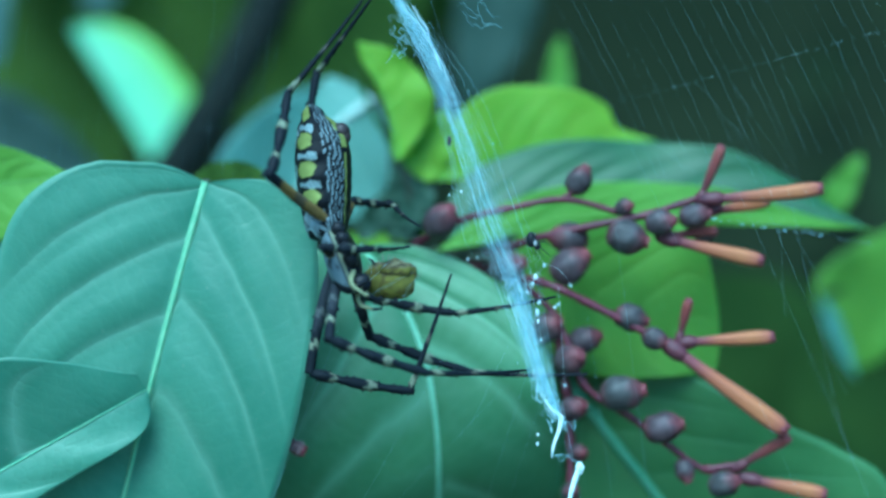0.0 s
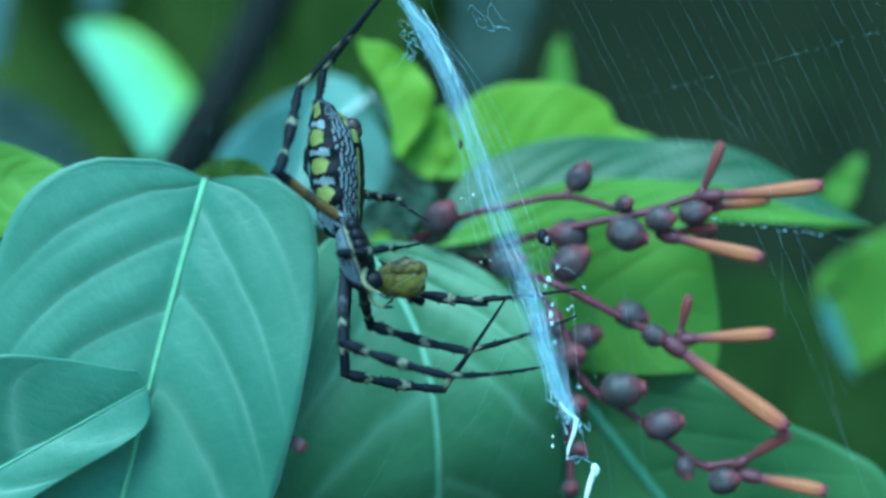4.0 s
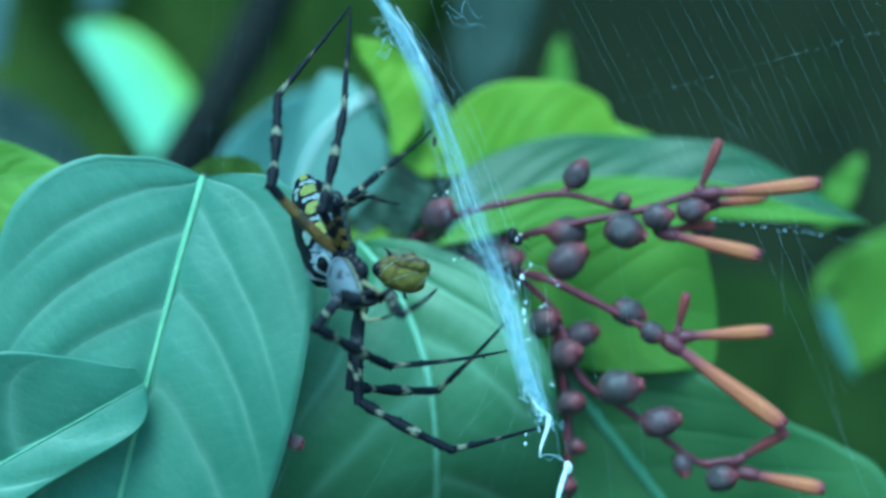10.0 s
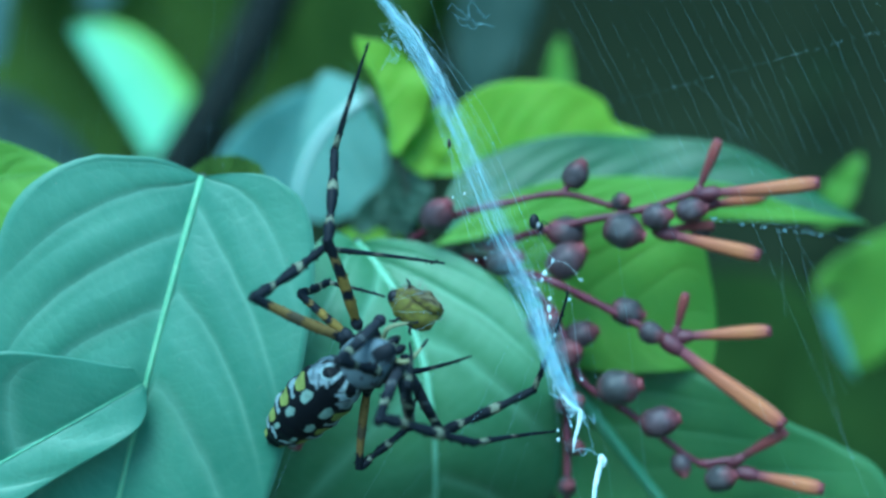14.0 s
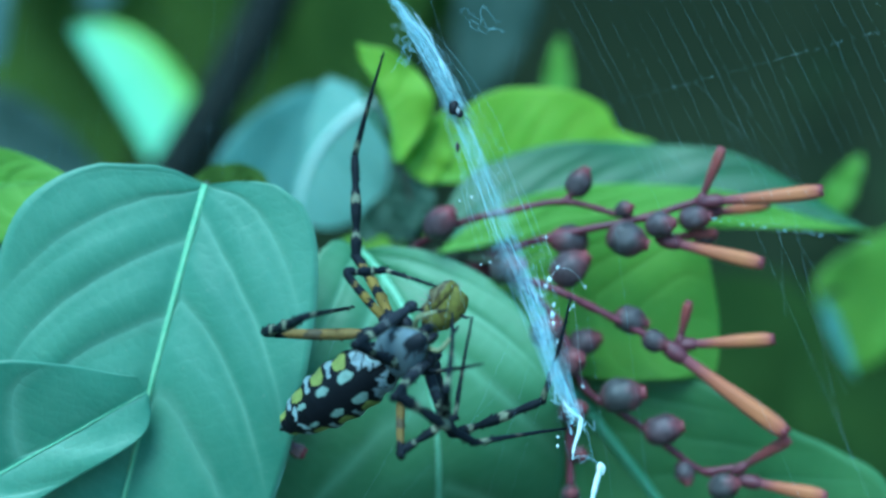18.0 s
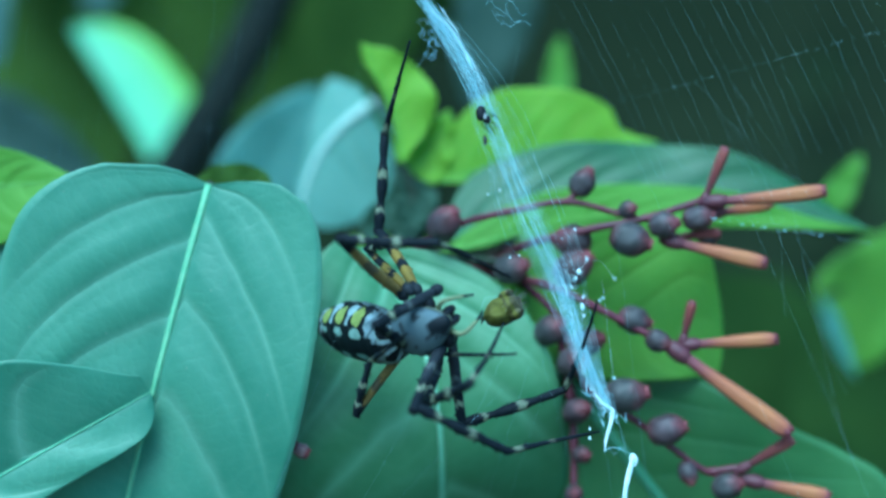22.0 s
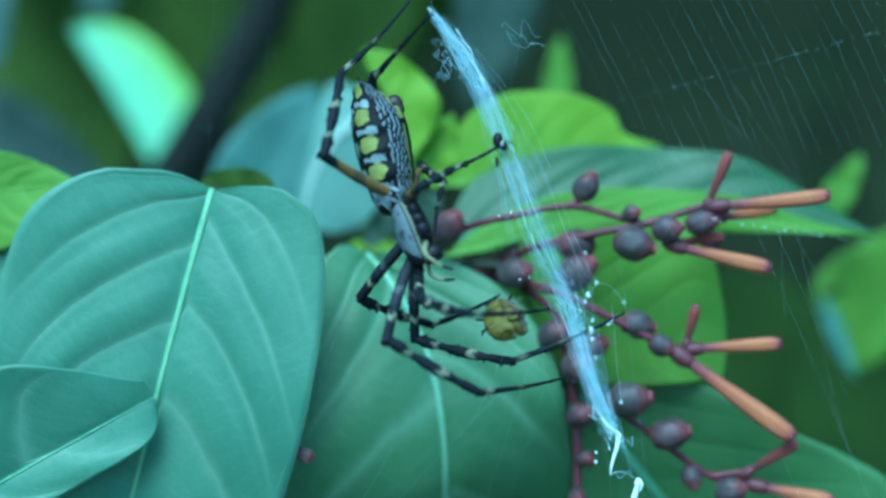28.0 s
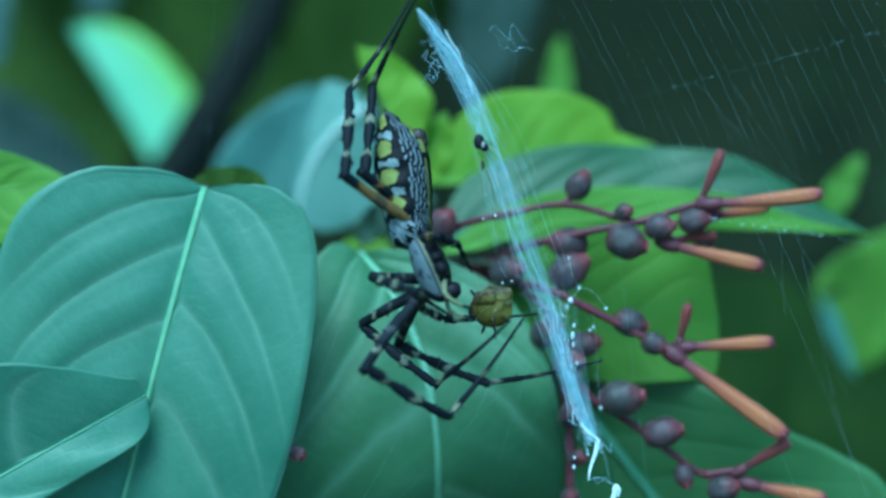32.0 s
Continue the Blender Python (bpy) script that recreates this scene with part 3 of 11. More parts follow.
def berry(parent, at, size, towards, slim=0.80):
    """An egg-shaped fruit with its five-toothed crown pointing along towards."""
    d = Vector(towards).normalized()
    turn = d.to_track_quat("X", "Z").to_matrix().to_4x4()
    s = size * 0.00097
    tint = rnd.uniform(0, 1)
    bm = bmesh.new()
    lump(bm, (0, 0, 0), (s, s * slim, s * slim), 24, 18,
         lambda u: (u[0] * (1 + 0.05 * tint), *(c * (1 - 0.22 * u[0] ** 3 - 0.05 * u[0] + 0.12 * noise.noise(Vector(u) * 1.6 + Vector((tint * 40, 0, 0)))) for c in u[1:])))
    red = (0.14, 0.043, 0.050)
    skin = (0.060 + 0.014 * tint, 0.060 - 0.008 * tint, 0.061)

    def colour(p):
        f = min(max((p.x / (s * 1000) - 0.25 - 0.12 * math.sin(p.y * 2.1 + p.z * 3)) / 0.65, 0), 1)
        g = min(max((-p.x / (s * 1000) - 0.55) / 0.4, 0), 1) * 0.6
        f = max(f, g)
        dull = 1 + 0.75 * noise.noise(p * 1.5 + Vector((tint * 30, 0, 0)))
        return tuple((a + (b - a) * f) * dull for a, b in zip(skin, red))
    fruit = marked("berry", bm, colour, M_FRUIT, parent)
    fruit.matrix_basis = Matrix.Translation(mm(at)) @ turn
    bm = bmesh.new()
    rings = [(0.88, 0.36), (0.97, 0.37), (1.03, 0.36), (1.04, 0.27), (0.96, 0.16)]
    loops = [[bm.verts.new((s * (x + 0.03 * math.cos(5 * f)), s * r * slim * math.cos(f), s * r * slim * math.sin(f)))
              for f in (2 * math.pi * k / 20 for k in range(20))] for x, r in rings]
    for a, b in zip(loops, loops[1:]):
        for k in range(20):
            bm.faces.new((a[k], b[k], b[(k + 1) % 20], a[(k + 1) % 20]))
    bm.faces.new(loops[-1])
    part("calyx", bm, M_CALYX, fruit, "reddish dried crown")
    return fruit


def flower(parent, base, tip, r, kind, label):
    """A slender blunt tube out of a dark cup, its lobes closed at the end; kind is 'open', 'bud' or 'wilted'."""
    a, b = mm(base), mm(tip)
    d = b - a
    n = 28
    turn = d.normalized().to_track_quat("X", "Z").to_matrix().to_4x4()
    body = [0.66, 0.62, 0.66, 0.72, 0.80, 0.88, 0.94, 0.99, 1.02, 1.03, 1.0]
    sag = rnd.uniform(-0.02, 0.02)
    bm = bmesh.new()
    layer = bm.verts.layers.float_color.new("markings")
    stops = [(0.0, (0.11, 0.035, 0.052)), (0.16, (0.17, 0.048, 0.056)), (0.35, (0.31, 0.105, 0.050)), (0.8, (0.38, 0.15, 0.055)), (0.94, (0.30, 0.095, 0.060)), (1.0, (0.21, 0.08, 0.095))]
    if kind == "bud":
        stops = [(0.0, (0.06, 0.016, 0.026)), (0.5, (0.14, 0.032, 0.03)), (0.9, (0.20, 0.05, 0.04)), (1.0, (0.17, 0.05, 0.06))]
    if kind == "wilted":
        stops = [(0.0, (0.10, 0.055, 0.06)), (0.5, (0.20, 0.12, 0.125)), (1.0, (0.24, 0.16, 0.16))]
    rings = []
    for i in range(n + 1):
        f = i / n
        x = f if i < n - 4 else 1 - (1 - (n - 4) / n) * (1 - math.sin((i - n + 4) / 4 * math.pi / 2)) * 0.8
        wide = table(body, f) if i < n - 4 else 0.99 * math.cos((i - n + 4) / 4 * math.pi / 2 * 0.93) ** 0.45
        k = max(j for j in range(len(stops) - 1) if stops[j][0] <= min(f, 0.999))
        g = (f - stops[k][0]) / (stops[k + 1][0] - stops[k][0])
        ring = []
        for j in range(20):
            w = 2 * math.pi * j / 20
            q = 0.001 * r * wide * (1 + 0.05 * math.cos(5 * w) * (0.4 + f)) * (1 + 0.03 * noise.noise(Vector((f * 6, j * 0.4, base[0]))))
            v = bm.verts.new((d.length * x, q * math.cos(w), q * math.sin(w) + d.length * sag * math.sin(math.pi * f)))
            shade = 1 + 0.12 * math.cos(5 * w)
            v[layer] = (*(shade * (p + (e - p) * g) for p, e in zip(stops[k][1], stops[k + 1][1])), 1)
            ring.append(v)
        rings.append(ring)
    for p, q in zip(rings, rings[1:]):
        for k in range(20):
            bm.faces.new((p[k], q[k], q[(k + 1) % 20], p[(k + 1) % 20]))
    bm.faces.new(rings[-1])
    bm.faces.new(rings[0][::-1])
    ob = part("flower", bm, M_PETAL, parent, label)
    ob.matrix_basis = Matrix.Translation(a) @ turn
    bm = bmesh.new()
    lump(bm, (-0.0004 * r, 0, 0), (0.0019 * r, 0.00098 * r, 0.00098 * r), 18, 12,
         lambda u: (u[0], u[1] * (1 + 0.12 * u[0]), u[2] * (1 + 0.12 * u[0])))
    part("calyx", bm, M_CUP, ob, "dark purple-red cup")
    for j in range(5):
        w = 2 * math.pi * (j + 0.5) / 5
        bm = bmesh.new()
        lump(bm, (d.length * 0.985, 0.00052 * r * math.cos(w), 0.00052 * r * math.sin(w)), (0.0006 * r, 0.00034 * r, 0.00034 * r), 8, 6)
        part("lobe", bm, M_CALYX, ob, "pinkish closed lobe")
    return ob


cluster = stalk("flower_stalk", [(-8.06, 60, -2.49), (-2, 52, -2.41), (4.41, 38, -2.91), (10.02, 22, 0.66), (18.53, 18, 2.82), (25.65, 17, 4.25), (32.86, 17, 6.56)], 0.62, 0.42, M_RED, firebush, "branching crimson flower stalk")
stalk("branch", [(-4.18, 34, -0.31), (-3.32, 28, 0.68), (1.91, 21, 3.52), (8.4, 18, 5.14), (15.63, 18, 6.37), (22.15, 18, 4.85), (24.93, 17, 4.11)], 0.5, 0.38, M_RED, cluster)
stalk("branch", [(1.28, 42, -2.32), (5.89, 34, -3.18), (12.74, 18, -4.27), (19.17, 17, -7.13), (27.1, 17, -11.24), (30.7, 17, -13.04)], 0.56, 0.45, M_RED, cluster)
stalk("branch", [(8.76, 28, -2.95), (14.68, 20, -8.69), (18.25, 19, -17.37), (24.43, 19, -21.74), (29.52, 19, -25.52), (33.88, 19, -28.43), (40.06, 19, -29.88)], 0.5, 0.4, M_RED, cluster)
stalk("branch", [(14.68, 20, -10.15), (16.21, 21, -18.26), (16.72, 21, -24.86), (16.72, 21, -38.06)], 0.6, 0.45, M_RED, cluster)
stalk("branch", [(15.63, 18, 6.37), (17.08, 18, 7.67)], 0.45, 0.4, M_RED, cluster)
stalk("branch", [(33.88, 19, -28.43), (38.8, 18, -27.58)], 0.5, 0.4, M_RED, cluster)
stalk("branch", [(-2.0, 46, -6.5), (1.3, 40, -3.9), (5.2, 38, -1.8), (9.2, 34, 0.1)], 1.0, 0.8, M_RED, cluster, "thick crimson stalk in the shade")
berry(cluster, (10.0, 36, 0.6), 2.6, (0.6, -0.4, 0.5))
berry(cluster, (6.4, 35, -4.2), 2.3, (0.5, -0.6, 0.1))
berry(cluster, (-0.07, 21, 3.74), 2.7, (0.5, -0.6, 0.6))
berry(cluster, (17.66, 18, 8.9), 2.1, (0.5, -0.3, 0.9))
berry(cluster, (23.35, 17, 5.4), 1.4, (0.6, -0.7, 0.2))
berry(cluster, (16.36, 20, 1.39), 2.7, (-0.9, -0.2, 0.1))
berry(cluster, (23.6, 16, 1.51), 2.8, (0.9, -0.1, -0.25))
berry(cluster, (27.84, 16, 3.44), 2.1, (0.8, -0.4, 0.1))
berry(cluster, (32.21, 16, 4.23), 2.1, (0.9, -0.3, 0.1))
berry(cluster, (16.58, 19, -2.11), 2.9, (0.7, -0.2, 0.5))
berry(cluster, (8.69, 22, -2.28), 2.6, (0.6, -0.4, 0.2))
berry(cluster, (24.32, 18, -8.83), 2.3, (0.8, 0.1, -0.2))
berry(cluster, (13.73, 20, -10.15), 2.5, (0.5, -0.6, 0.4))
berry(cluster, (18.63, 21, -11.81), 2.3, (0.6, -0.2, 0.2))
berry(cluster, (16.5, 18, -14.19), 2.5, (0.5, -0.8, 0.3))
berry(cluster, (23.13, 17, -18.38), 3.0, (0.95, -0.25, 0.15))
berry(cluster, (17.01, 19, -20.57), 2.1, (0.6, -0.7, 0.3))
berry(cluster, (28.39, 17, -22.77), 2.6, (0.95, -0.2, 0.2))
berry(cluster, (17.74, 20, -26.36), 1.5, (0.4, -0.8, 0.1))
berry(cluster, (31.33, 19, -28.57), 1.7, (0.2, -0.4, -0.8))
berry(cluster, (36.26, 18, -30.18), 2.2, (0.8, -0.5, 0.3))
berry(cluster, (16.65, 20, -31.47), 1.6, (0.2, -0.8, 0.3))
berry(cluster, (27.24, 17, -11.46), 1.8, (0.7, -0.2, -0.3))
flower(cluster, (-19.4, 11.5, -24.1), (-17.4, 11.5, -25.1), 0.95, "wilted", "withered greyish pink bud")
stalk("branch", [(-19.5, 11.5, -24.1), (-22, 30, -23.4), (-12, 50, -22), (-8, 52, -24)], 0.3, 0.3, M_RED, cluster)
berry(cluster, (33.88, 19, 1.89), 1.5, (0.9, 0, 0.1))
for base, tip, r, mat, text in (
        ((34.73, 16, 6.39), (47.79, 14, 7.61), 0.98, "open", "closed orange tubular flower"), ((35.03, 18, 4.99), (42.06, 20, 6.21), 0.85, "open", "short orange tubular flower"),
        ((33.15, 17, 6.7), (35.59, 16, 12.99), 0.7, "bud", "slender dark red bud"), ((29.4, 17, 1.15), (40.43, 15, -1.5), 1.0, "open", "closed orange tubular flower"),
        ((29.39, 18, 1.66), (35.03, 18, 2.39), 0.7, "bud", "slender dark red bud"), ((31.56, 17, -11.89), (41.86, 15, -11.14), 0.92, "open", "closed orange tubular flower"),
        ((30.41, 17, -11.31), (31.42, 16, -6.53), 0.65, "bud", "slender dark red bud"), ((29.98, 17, -13.04), (43.24, 14, -22.83), 1.2, "open", "long orange tubular flower"),
        ((38.43, 18, -27.72), (44.05, 16, -24.03), 0.75, "bud", "slender dark red bud"), ((39.88, 18, -29.6), (48.64, 16, -31.21), 0.98, "open", "closed orange tubular flower")):
    flower(cluster, base, tip, r, mat, text)

# ---- growth farther behind ----
undergrowth = thing("background_shrub", "out-of-focus shrub with scattered green leaves", "shrub")
bm = bmesh.new()
pts = spline([mm(p) for p in ((-75.89, 150, -20.46), (-54.17, 150, 16.11), (-43.89, 150, 33.26), (-30.17, 150, 59.54), (-9.6, 150, 107.54))], 8)
pts = [Vector((pts[0].x - 0.02, pts[0].y, 0.0))] + pts
tube(bm, pts, [0.0048] * len(pts), 14)
part("branch", bm, M_DARKWOOD, undergrowth, "thick dark leaning branch")


def far_leaf(base, tip, wl, wr, face, mat):
    leaf(undergrowth, base, tip, wl, wr, face, mat, detail=0, rib=0)


far_leaf((-35.96, 85, 1.97), (-20.98, 85, 27.25), 8, 8, (0, -1, -0.4), M_FADED)
# Added pale sliver: the bright highlight on the edge of the green leaf.
far_leaf((64.2, 90, -8.0), (69.9, 90, -22.0), 1.1, 1.5, (-0.1, -1, 0.3), M_EDGELIGHT)
far_leaf((61.5, 80, 3.77), (68.5, 80, 15.56), 2.6, 2.4, (0, -1, 0.0), M_LIT)
far_leaf((19.46, 95, 20.43), (20.14, 95, 36.7), 2.5, 2.4, (0, -1, -0.2), M_LIT)
far_leaf((-92.0, 120, 62.0), (-82.5, 120, 34.0), 8, 8, (0, -1, -0.2), M_HAZY)
far_leaf((12.89, 140, 62.33), (5.11, 140, 27.89), 9, 7, (0, -1, -0.3), M_DULL)
far_leaf((-69.03, 150, 59.26), (-70.17, 150, 46.6), 4.6, 4.6, (0, -1, -0.4), M_HAZY)
far_leaf((-103.31, 150, 30.97), (-67.89, 150, 12.69), 8, 9, (0, -1, 0.1), M_DULL)
far_leaf((-86.55, 220, 82.04), (-49.69, 220, 28.8), 26, 20, (0, -1, -0.3), M_OLIVE)
far_leaf((-41.5, 220, 84.77), (-36.04, 220, 19.25), 20, 26, (0, -1, -0.4), M_OLIVE)
far_leaf((-11.73, 230, 89.54), (-17.32, 230, 39.25), 20, 18, (0, -1, -0.6), M_OLIVE)
far_leaf((-17.5, 172, 84), (-20.5, 172, 26), 16, 14, (0, -1, -0.3), M_OLIVE)
far_leaf((-102.28, 235, 67.95), (-89.57, 235, 2.97), 24, 24, (0, -1, -0.5), M_OLIVE)
far_leaf((-121.91, 245, 83.92), (-104.58, 245, 17.48), 24, 20, (0, -1, -0.6), M_OLIVE)
# These two get their deep shade from the dark leaf colour.
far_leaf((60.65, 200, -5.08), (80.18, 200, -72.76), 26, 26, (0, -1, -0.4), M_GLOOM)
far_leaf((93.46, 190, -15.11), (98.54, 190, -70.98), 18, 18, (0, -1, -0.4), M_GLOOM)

leaf(undergrowth, (84.82, 95, 4.94), (70.49, 95, -20.72), 0, 0, (-0.1, -1, -0.5), M_LIT, rib=0, detail=0, label="out-of-focus bright green leaf",
     edge_l=[(7.9, 7.7), (17.9, 7.8), (24.1, 4.6), (27.2, 2.5)], edge_r=[(5, -6.1), (12.1, -12.1), (19, -14.2), (23.8, -10.9), (27.3, -5.3)])
# No sun patch falls here; the pale colour alone makes this leaf bright.
leaf(undergrowth, (-59.08, 150, 17.29), (-75.1, 150, 44.54), 0, 0, (-0.1, -1, 0.3), M_SUNNY, rib=0, detail=0, wavy=0, label="leaf coloured pale to stand for a patch of sun",
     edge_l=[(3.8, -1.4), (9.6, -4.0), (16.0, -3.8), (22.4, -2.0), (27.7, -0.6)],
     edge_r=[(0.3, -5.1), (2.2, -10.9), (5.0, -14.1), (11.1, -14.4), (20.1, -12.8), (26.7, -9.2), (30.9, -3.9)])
# Unseen leaves added above the view to keep sun off the background.
shade_canopy = []
for x, y, z, turn in ((-95, 205, 72, 0.2), (-60, 225, 80, -0.4), (-20, 200, 70, 0.5), (15, 215, 76, 0.0), (50, 205, 72, -0.3), (90, 220, 80, 0.4),
                      (-40, 175, 92, 0.1), (30, 180, 95, -0.2), (-120, 240, 78, 0.3), (70, 245, 92, 0.1), (0, 250, 88, -0.5)):
    shade_canopy.append((x, y, z))
    tip = (x + 60 * math.sin(turn), y + 62 * math.cos(turn), z + 4)
    leaf(undergrowth, (x, y - 12, z), tip, 21, 21, (0, -0.4, 1), M_OLIVE, detail=0, rib=0.5)

TOP = (-9.6, 150, 107.54)


def far_twig(*route):
    twig("twig", undergrowth, route, 0.5, M_DARKWOOD, "thin dark twig")


far_twig((-36.08, 86, 1.97), (-47.56, 120, 4.3), (-59.66, 150, 6.4))
far_twig((85.1, 96, 4.95), (106.97, 150, 67.54), (48.2, 155, 103.24), TOP)
far_twig((64.3, 92, -7.9), (77.33, 96, -3.79), (85.65, 98, 4.99))
far_twig((61.92, 82, 3.8), (75.63, 97, 2.05), (85.65, 98, 4.79))
far_twig((19.53, 96, 20.5), (9.01, 120, 4.3), (-20.44, 140, -17.67), (-72.46, 150, -14.74))
far_twig((-92.2, 121, 62.2), (-88.69, 121, 66.0), (-76, 140, 85.67), (-32.46, 150, 99.54), TOP)
far_twig((12.93, 141, 62.51), (7.54, 150, 90.4), TOP)
far_twig((-69.22, 151, 59.42), (-55.31, 150, 88.11), TOP)
far_twig((-103.6, 151, 31.06), (-107.34, 152, -6.78), (-76.1, 151, -20.74))
far_twig((-86.75, 221, 82.23), (-47.54, 180, 95.46), TOP)
far_twig((-41.59, 221, 84.97), (-27.73, 180, 99.17), TOP)
far_twig((-17.6, 173, 84.2), (-14, 165, 98), TOP)
far_twig((-11.76, 231, 89.74), (-11.64, 180, 101.65), TOP)
far_twig((-102.51, 236, 68.1), (-61.46, 190, 97.9), TOP)
far_twig((-122.18, 246, 84.11), (-67.81, 190, 100.44), TOP)
far_twig((60.8, 201, -5.09), (14.73, 190, -15.11), (-74.01, 152, -18.27))
far_twig((93.69, 191, -15.15), (100.55, 160, -1.06), (104.69, 150, 50.4), (107.27, 151, 67.73))
far_twig((-59.2, 151, 17.2), (-57.19, 151, 12.72), (-58.33, 151, 6.99))
# twigs that carry those added overhead leaves
for x, y, z in shade_canopy:
    twig("twig", undergrowth, [(x, y - 12, z), ((x + TOP[0]) / 2, (y + 150) / 2, (z + TOP[2]) / 2 + 14), TOP], 0.7, M_DARKWOOD, "thin dark twig")

# ---- the web ----
orb_web = thing("orb_web", "fine orb web with a dense white silk band", "spider web")
rnd = random.Random(7)


def thread(bm, points, r, sides=4):
    tube(bm, points, [r * 0.001] * len(points), sides, False)


BAND = ((-11.8, 27.2, 0.4), (-10.0, 25.4, 0.6), (-7.7, 21.9, 0.7), (-6.0, 19.0, 0.85), (-4.4, 15.5, 1.35), (-3.1, 11.0, 1.8), (-1.5, 6.8, 1.9), (-0.5, 2.3, 2.3),
        (0.9, -2.5, 2.6), (2.7, -5.6, 2.2), (4.1, -8.6, 1.5), (5.0, -13.7, 1.3), (5.7, -17.0, 1.4), (6.7, -21.0, 0.95), (7.7, -23.1, 0.8), (9.0, -24.4, 0.35))


def strand_at(t, spread):
    """A point of the band (mm about its middle) at t from top to bottom, spread from -1 to 1 across it."""
    k = min(max(t, 0), 0.9999) * (len(BAND) - 1)
    i = int(k)
    f = k - i
    x, z, w = (p + (q - p) * f for p, q in zip(BAND[i], BAND[i + 1]))
    return Vector((x + spread * w, 0, z + spread * w * 0.25))


def strand(bm, lane, t0, t1, r, drift=0.10, deep=0.0, steps=12, sides=3):
    """One nearly straight strand from lane to lane across the band, tapered at both ends."""
    a, b = strand_at(t0, lane + rnd.gauss(0, drift)), strand_at(t1, lane + rnd.gauss(0, drift))
    sag, ph, wave = rnd.gauss(0, 0.16), rnd.uniform(0, 6), rnd.choice((0.03, 0.06, 0.16)) if t0 < 0.25 else 0.05
    pts = []
    for j in range(steps + 1):
        f = j / steps
        p = a.lerp(b, f)
        p += Vector((sag * 4 * f * (1 - f) + wave * math.sin(f * 9 + ph), deep + 0.12 * math.sin(f * 7 + ph) - p.y, 0))
        pts.append(p * 0.001)
    tube(bm, pts, [r * 0.001 * (0.3 + 0.7 * min(1, j / 3, (steps - j) / 3)) for j in range(steps + 1)], sides, False)


def stretch():
    a = rnd.uniform(-0.1, 0.8)
    return max(0.0, a), min(1.0, a + rnd.uniform(0.12, 0.36))


bm = bmesh.new()
strand(bm, 0.0, 0.0, 0.3, 0.02)
silk_band = part("silk_band", bm, M_SILK, orb_web, "loose ragged band of white silk strands")
lanes = [max(-1.2, min(1.15, rnd.gauss(0.0, 0.5))) for _ in range(26)]
for k in range(130):
    bm = bmesh.new()
    t0, t1 = stretch()
    strand(bm, lanes[k % 26], t0, t1, rnd.choice((0.004, 0.007, 0.011, 0.017, 0.028)), 0.18, 0.6 * math.sin(k * 1.7))
    part("silk_strand", bm, M_SILK, silk_band)
bm = bmesh.new()
for k in range(330):
    t0, t1 = stretch()
    strand(bm, rnd.choice(lanes) * rnd.uniform(0.8, 1.2), t0, t1, rnd.uniform(0.002, 0.004), 0.26, rnd.uniform(-0.6, 0.6), 8)
for k in range(120):
    t0 = rnd.uniform(0.58, 0.85)
    strand(bm, rnd.gauss(0, 0.42), t0, min(1.0, t0 + rnd.uniform(0.08, 0.3)), rnd.uniform(0.006, 0.015), 0.3, rnd.uniform(-0.4, 0.4), 8)
for k in range(70):
    t0 = rnd.uniform(0.0, 0.22)
    strand(bm, rnd.gauss(0, 0.4), t0, t0 + rnd.uniform(0.1, 0.25), rnd.uniform(0.004, 0.010), 0.3, rnd.uniform(-0.4, 0.4), 8)
for k in range(90):
    t, c = rnd.uniform(0.05, 0.95), rnd.choice((-1, 1)) * rnd.uniform(0.2, 1.0)
    a, b = strand_at(t, c), strand_at(min(t + rnd.uniform(0.02, 0.07), 1), -c * rnd.uniform(0.2, 0.9))
    thread(bm, [a * 0.001, (a + b) * 0.0005 + Vector((0.0001, 0, 0.0001)), b * 0.001], 0.006, 3)
tagged(part("silk_fibre", bm, M_SILK, silk_band, "fine hair-thin fibres, some crossing"), kind="stuff")
bm = bmesh.new()
for k in range(46):
    t = rnd.uniform(0.60, 0.98)
    c = rnd.gauss(0, 0.45)
    thread(bm, [strand_at(t + 0.007 * j, c + 0.10 * math.sin(j * 1.9 + k)) * 0.001 for j in range(rnd.randint(3, 7))], rnd.choice((0.018, 0.026, 0.04)))
tagged(part("silk_tuft", bm, M_FLOCK, silk_band, "short thick tufts of silk"), kind="stuff")
bm = bmesh.new()
for k in range(95):
    c = rnd.choice((-1, 1)) * rnd.uniform(0.3, 1.5)
    p = strand_at(rnd.uniform(0.08, 0.98), c)
    z = rnd.choice((0.000018, 0.000025, 0.00004, 0.00006))
    lump(bm, p * 0.001 + Vector((0, -0.0003, 0)), (z, z * 0.8, z * rnd.uniform(0.8, 1.8)), 6, 4)
tagged(part("silk_speck", bm, M_SILK, silk_band, "tiny white specks caught on the strands"), kind="stuff")
# loose threads along both sides, some hung with drops
for side, a0, a1, off in ((1, 0.05, 0.62, 1.25), (1, 0.30, 0.85, 1.35), (-1, 0.22, 0.56, 1.35), (-1, 0.28, 0.50, 1.15), (1, 0.45, 0.99, 1.6), (-1, 0.1, 0.5, 1.2), (1, 0.12, 0.4, 1.9)):
    bm = bmesh.new()
    thread(bm, [strand_at(a0 + (a1 - a0) * j / 16, side * (off + 0.06 * math.sin(j * 0.8 + off * 9))) * 0.001 for j in range(17)], 0.008)
    part("silk_strand", bm, M_SILK, silk_band)
bm = bmesh.new()
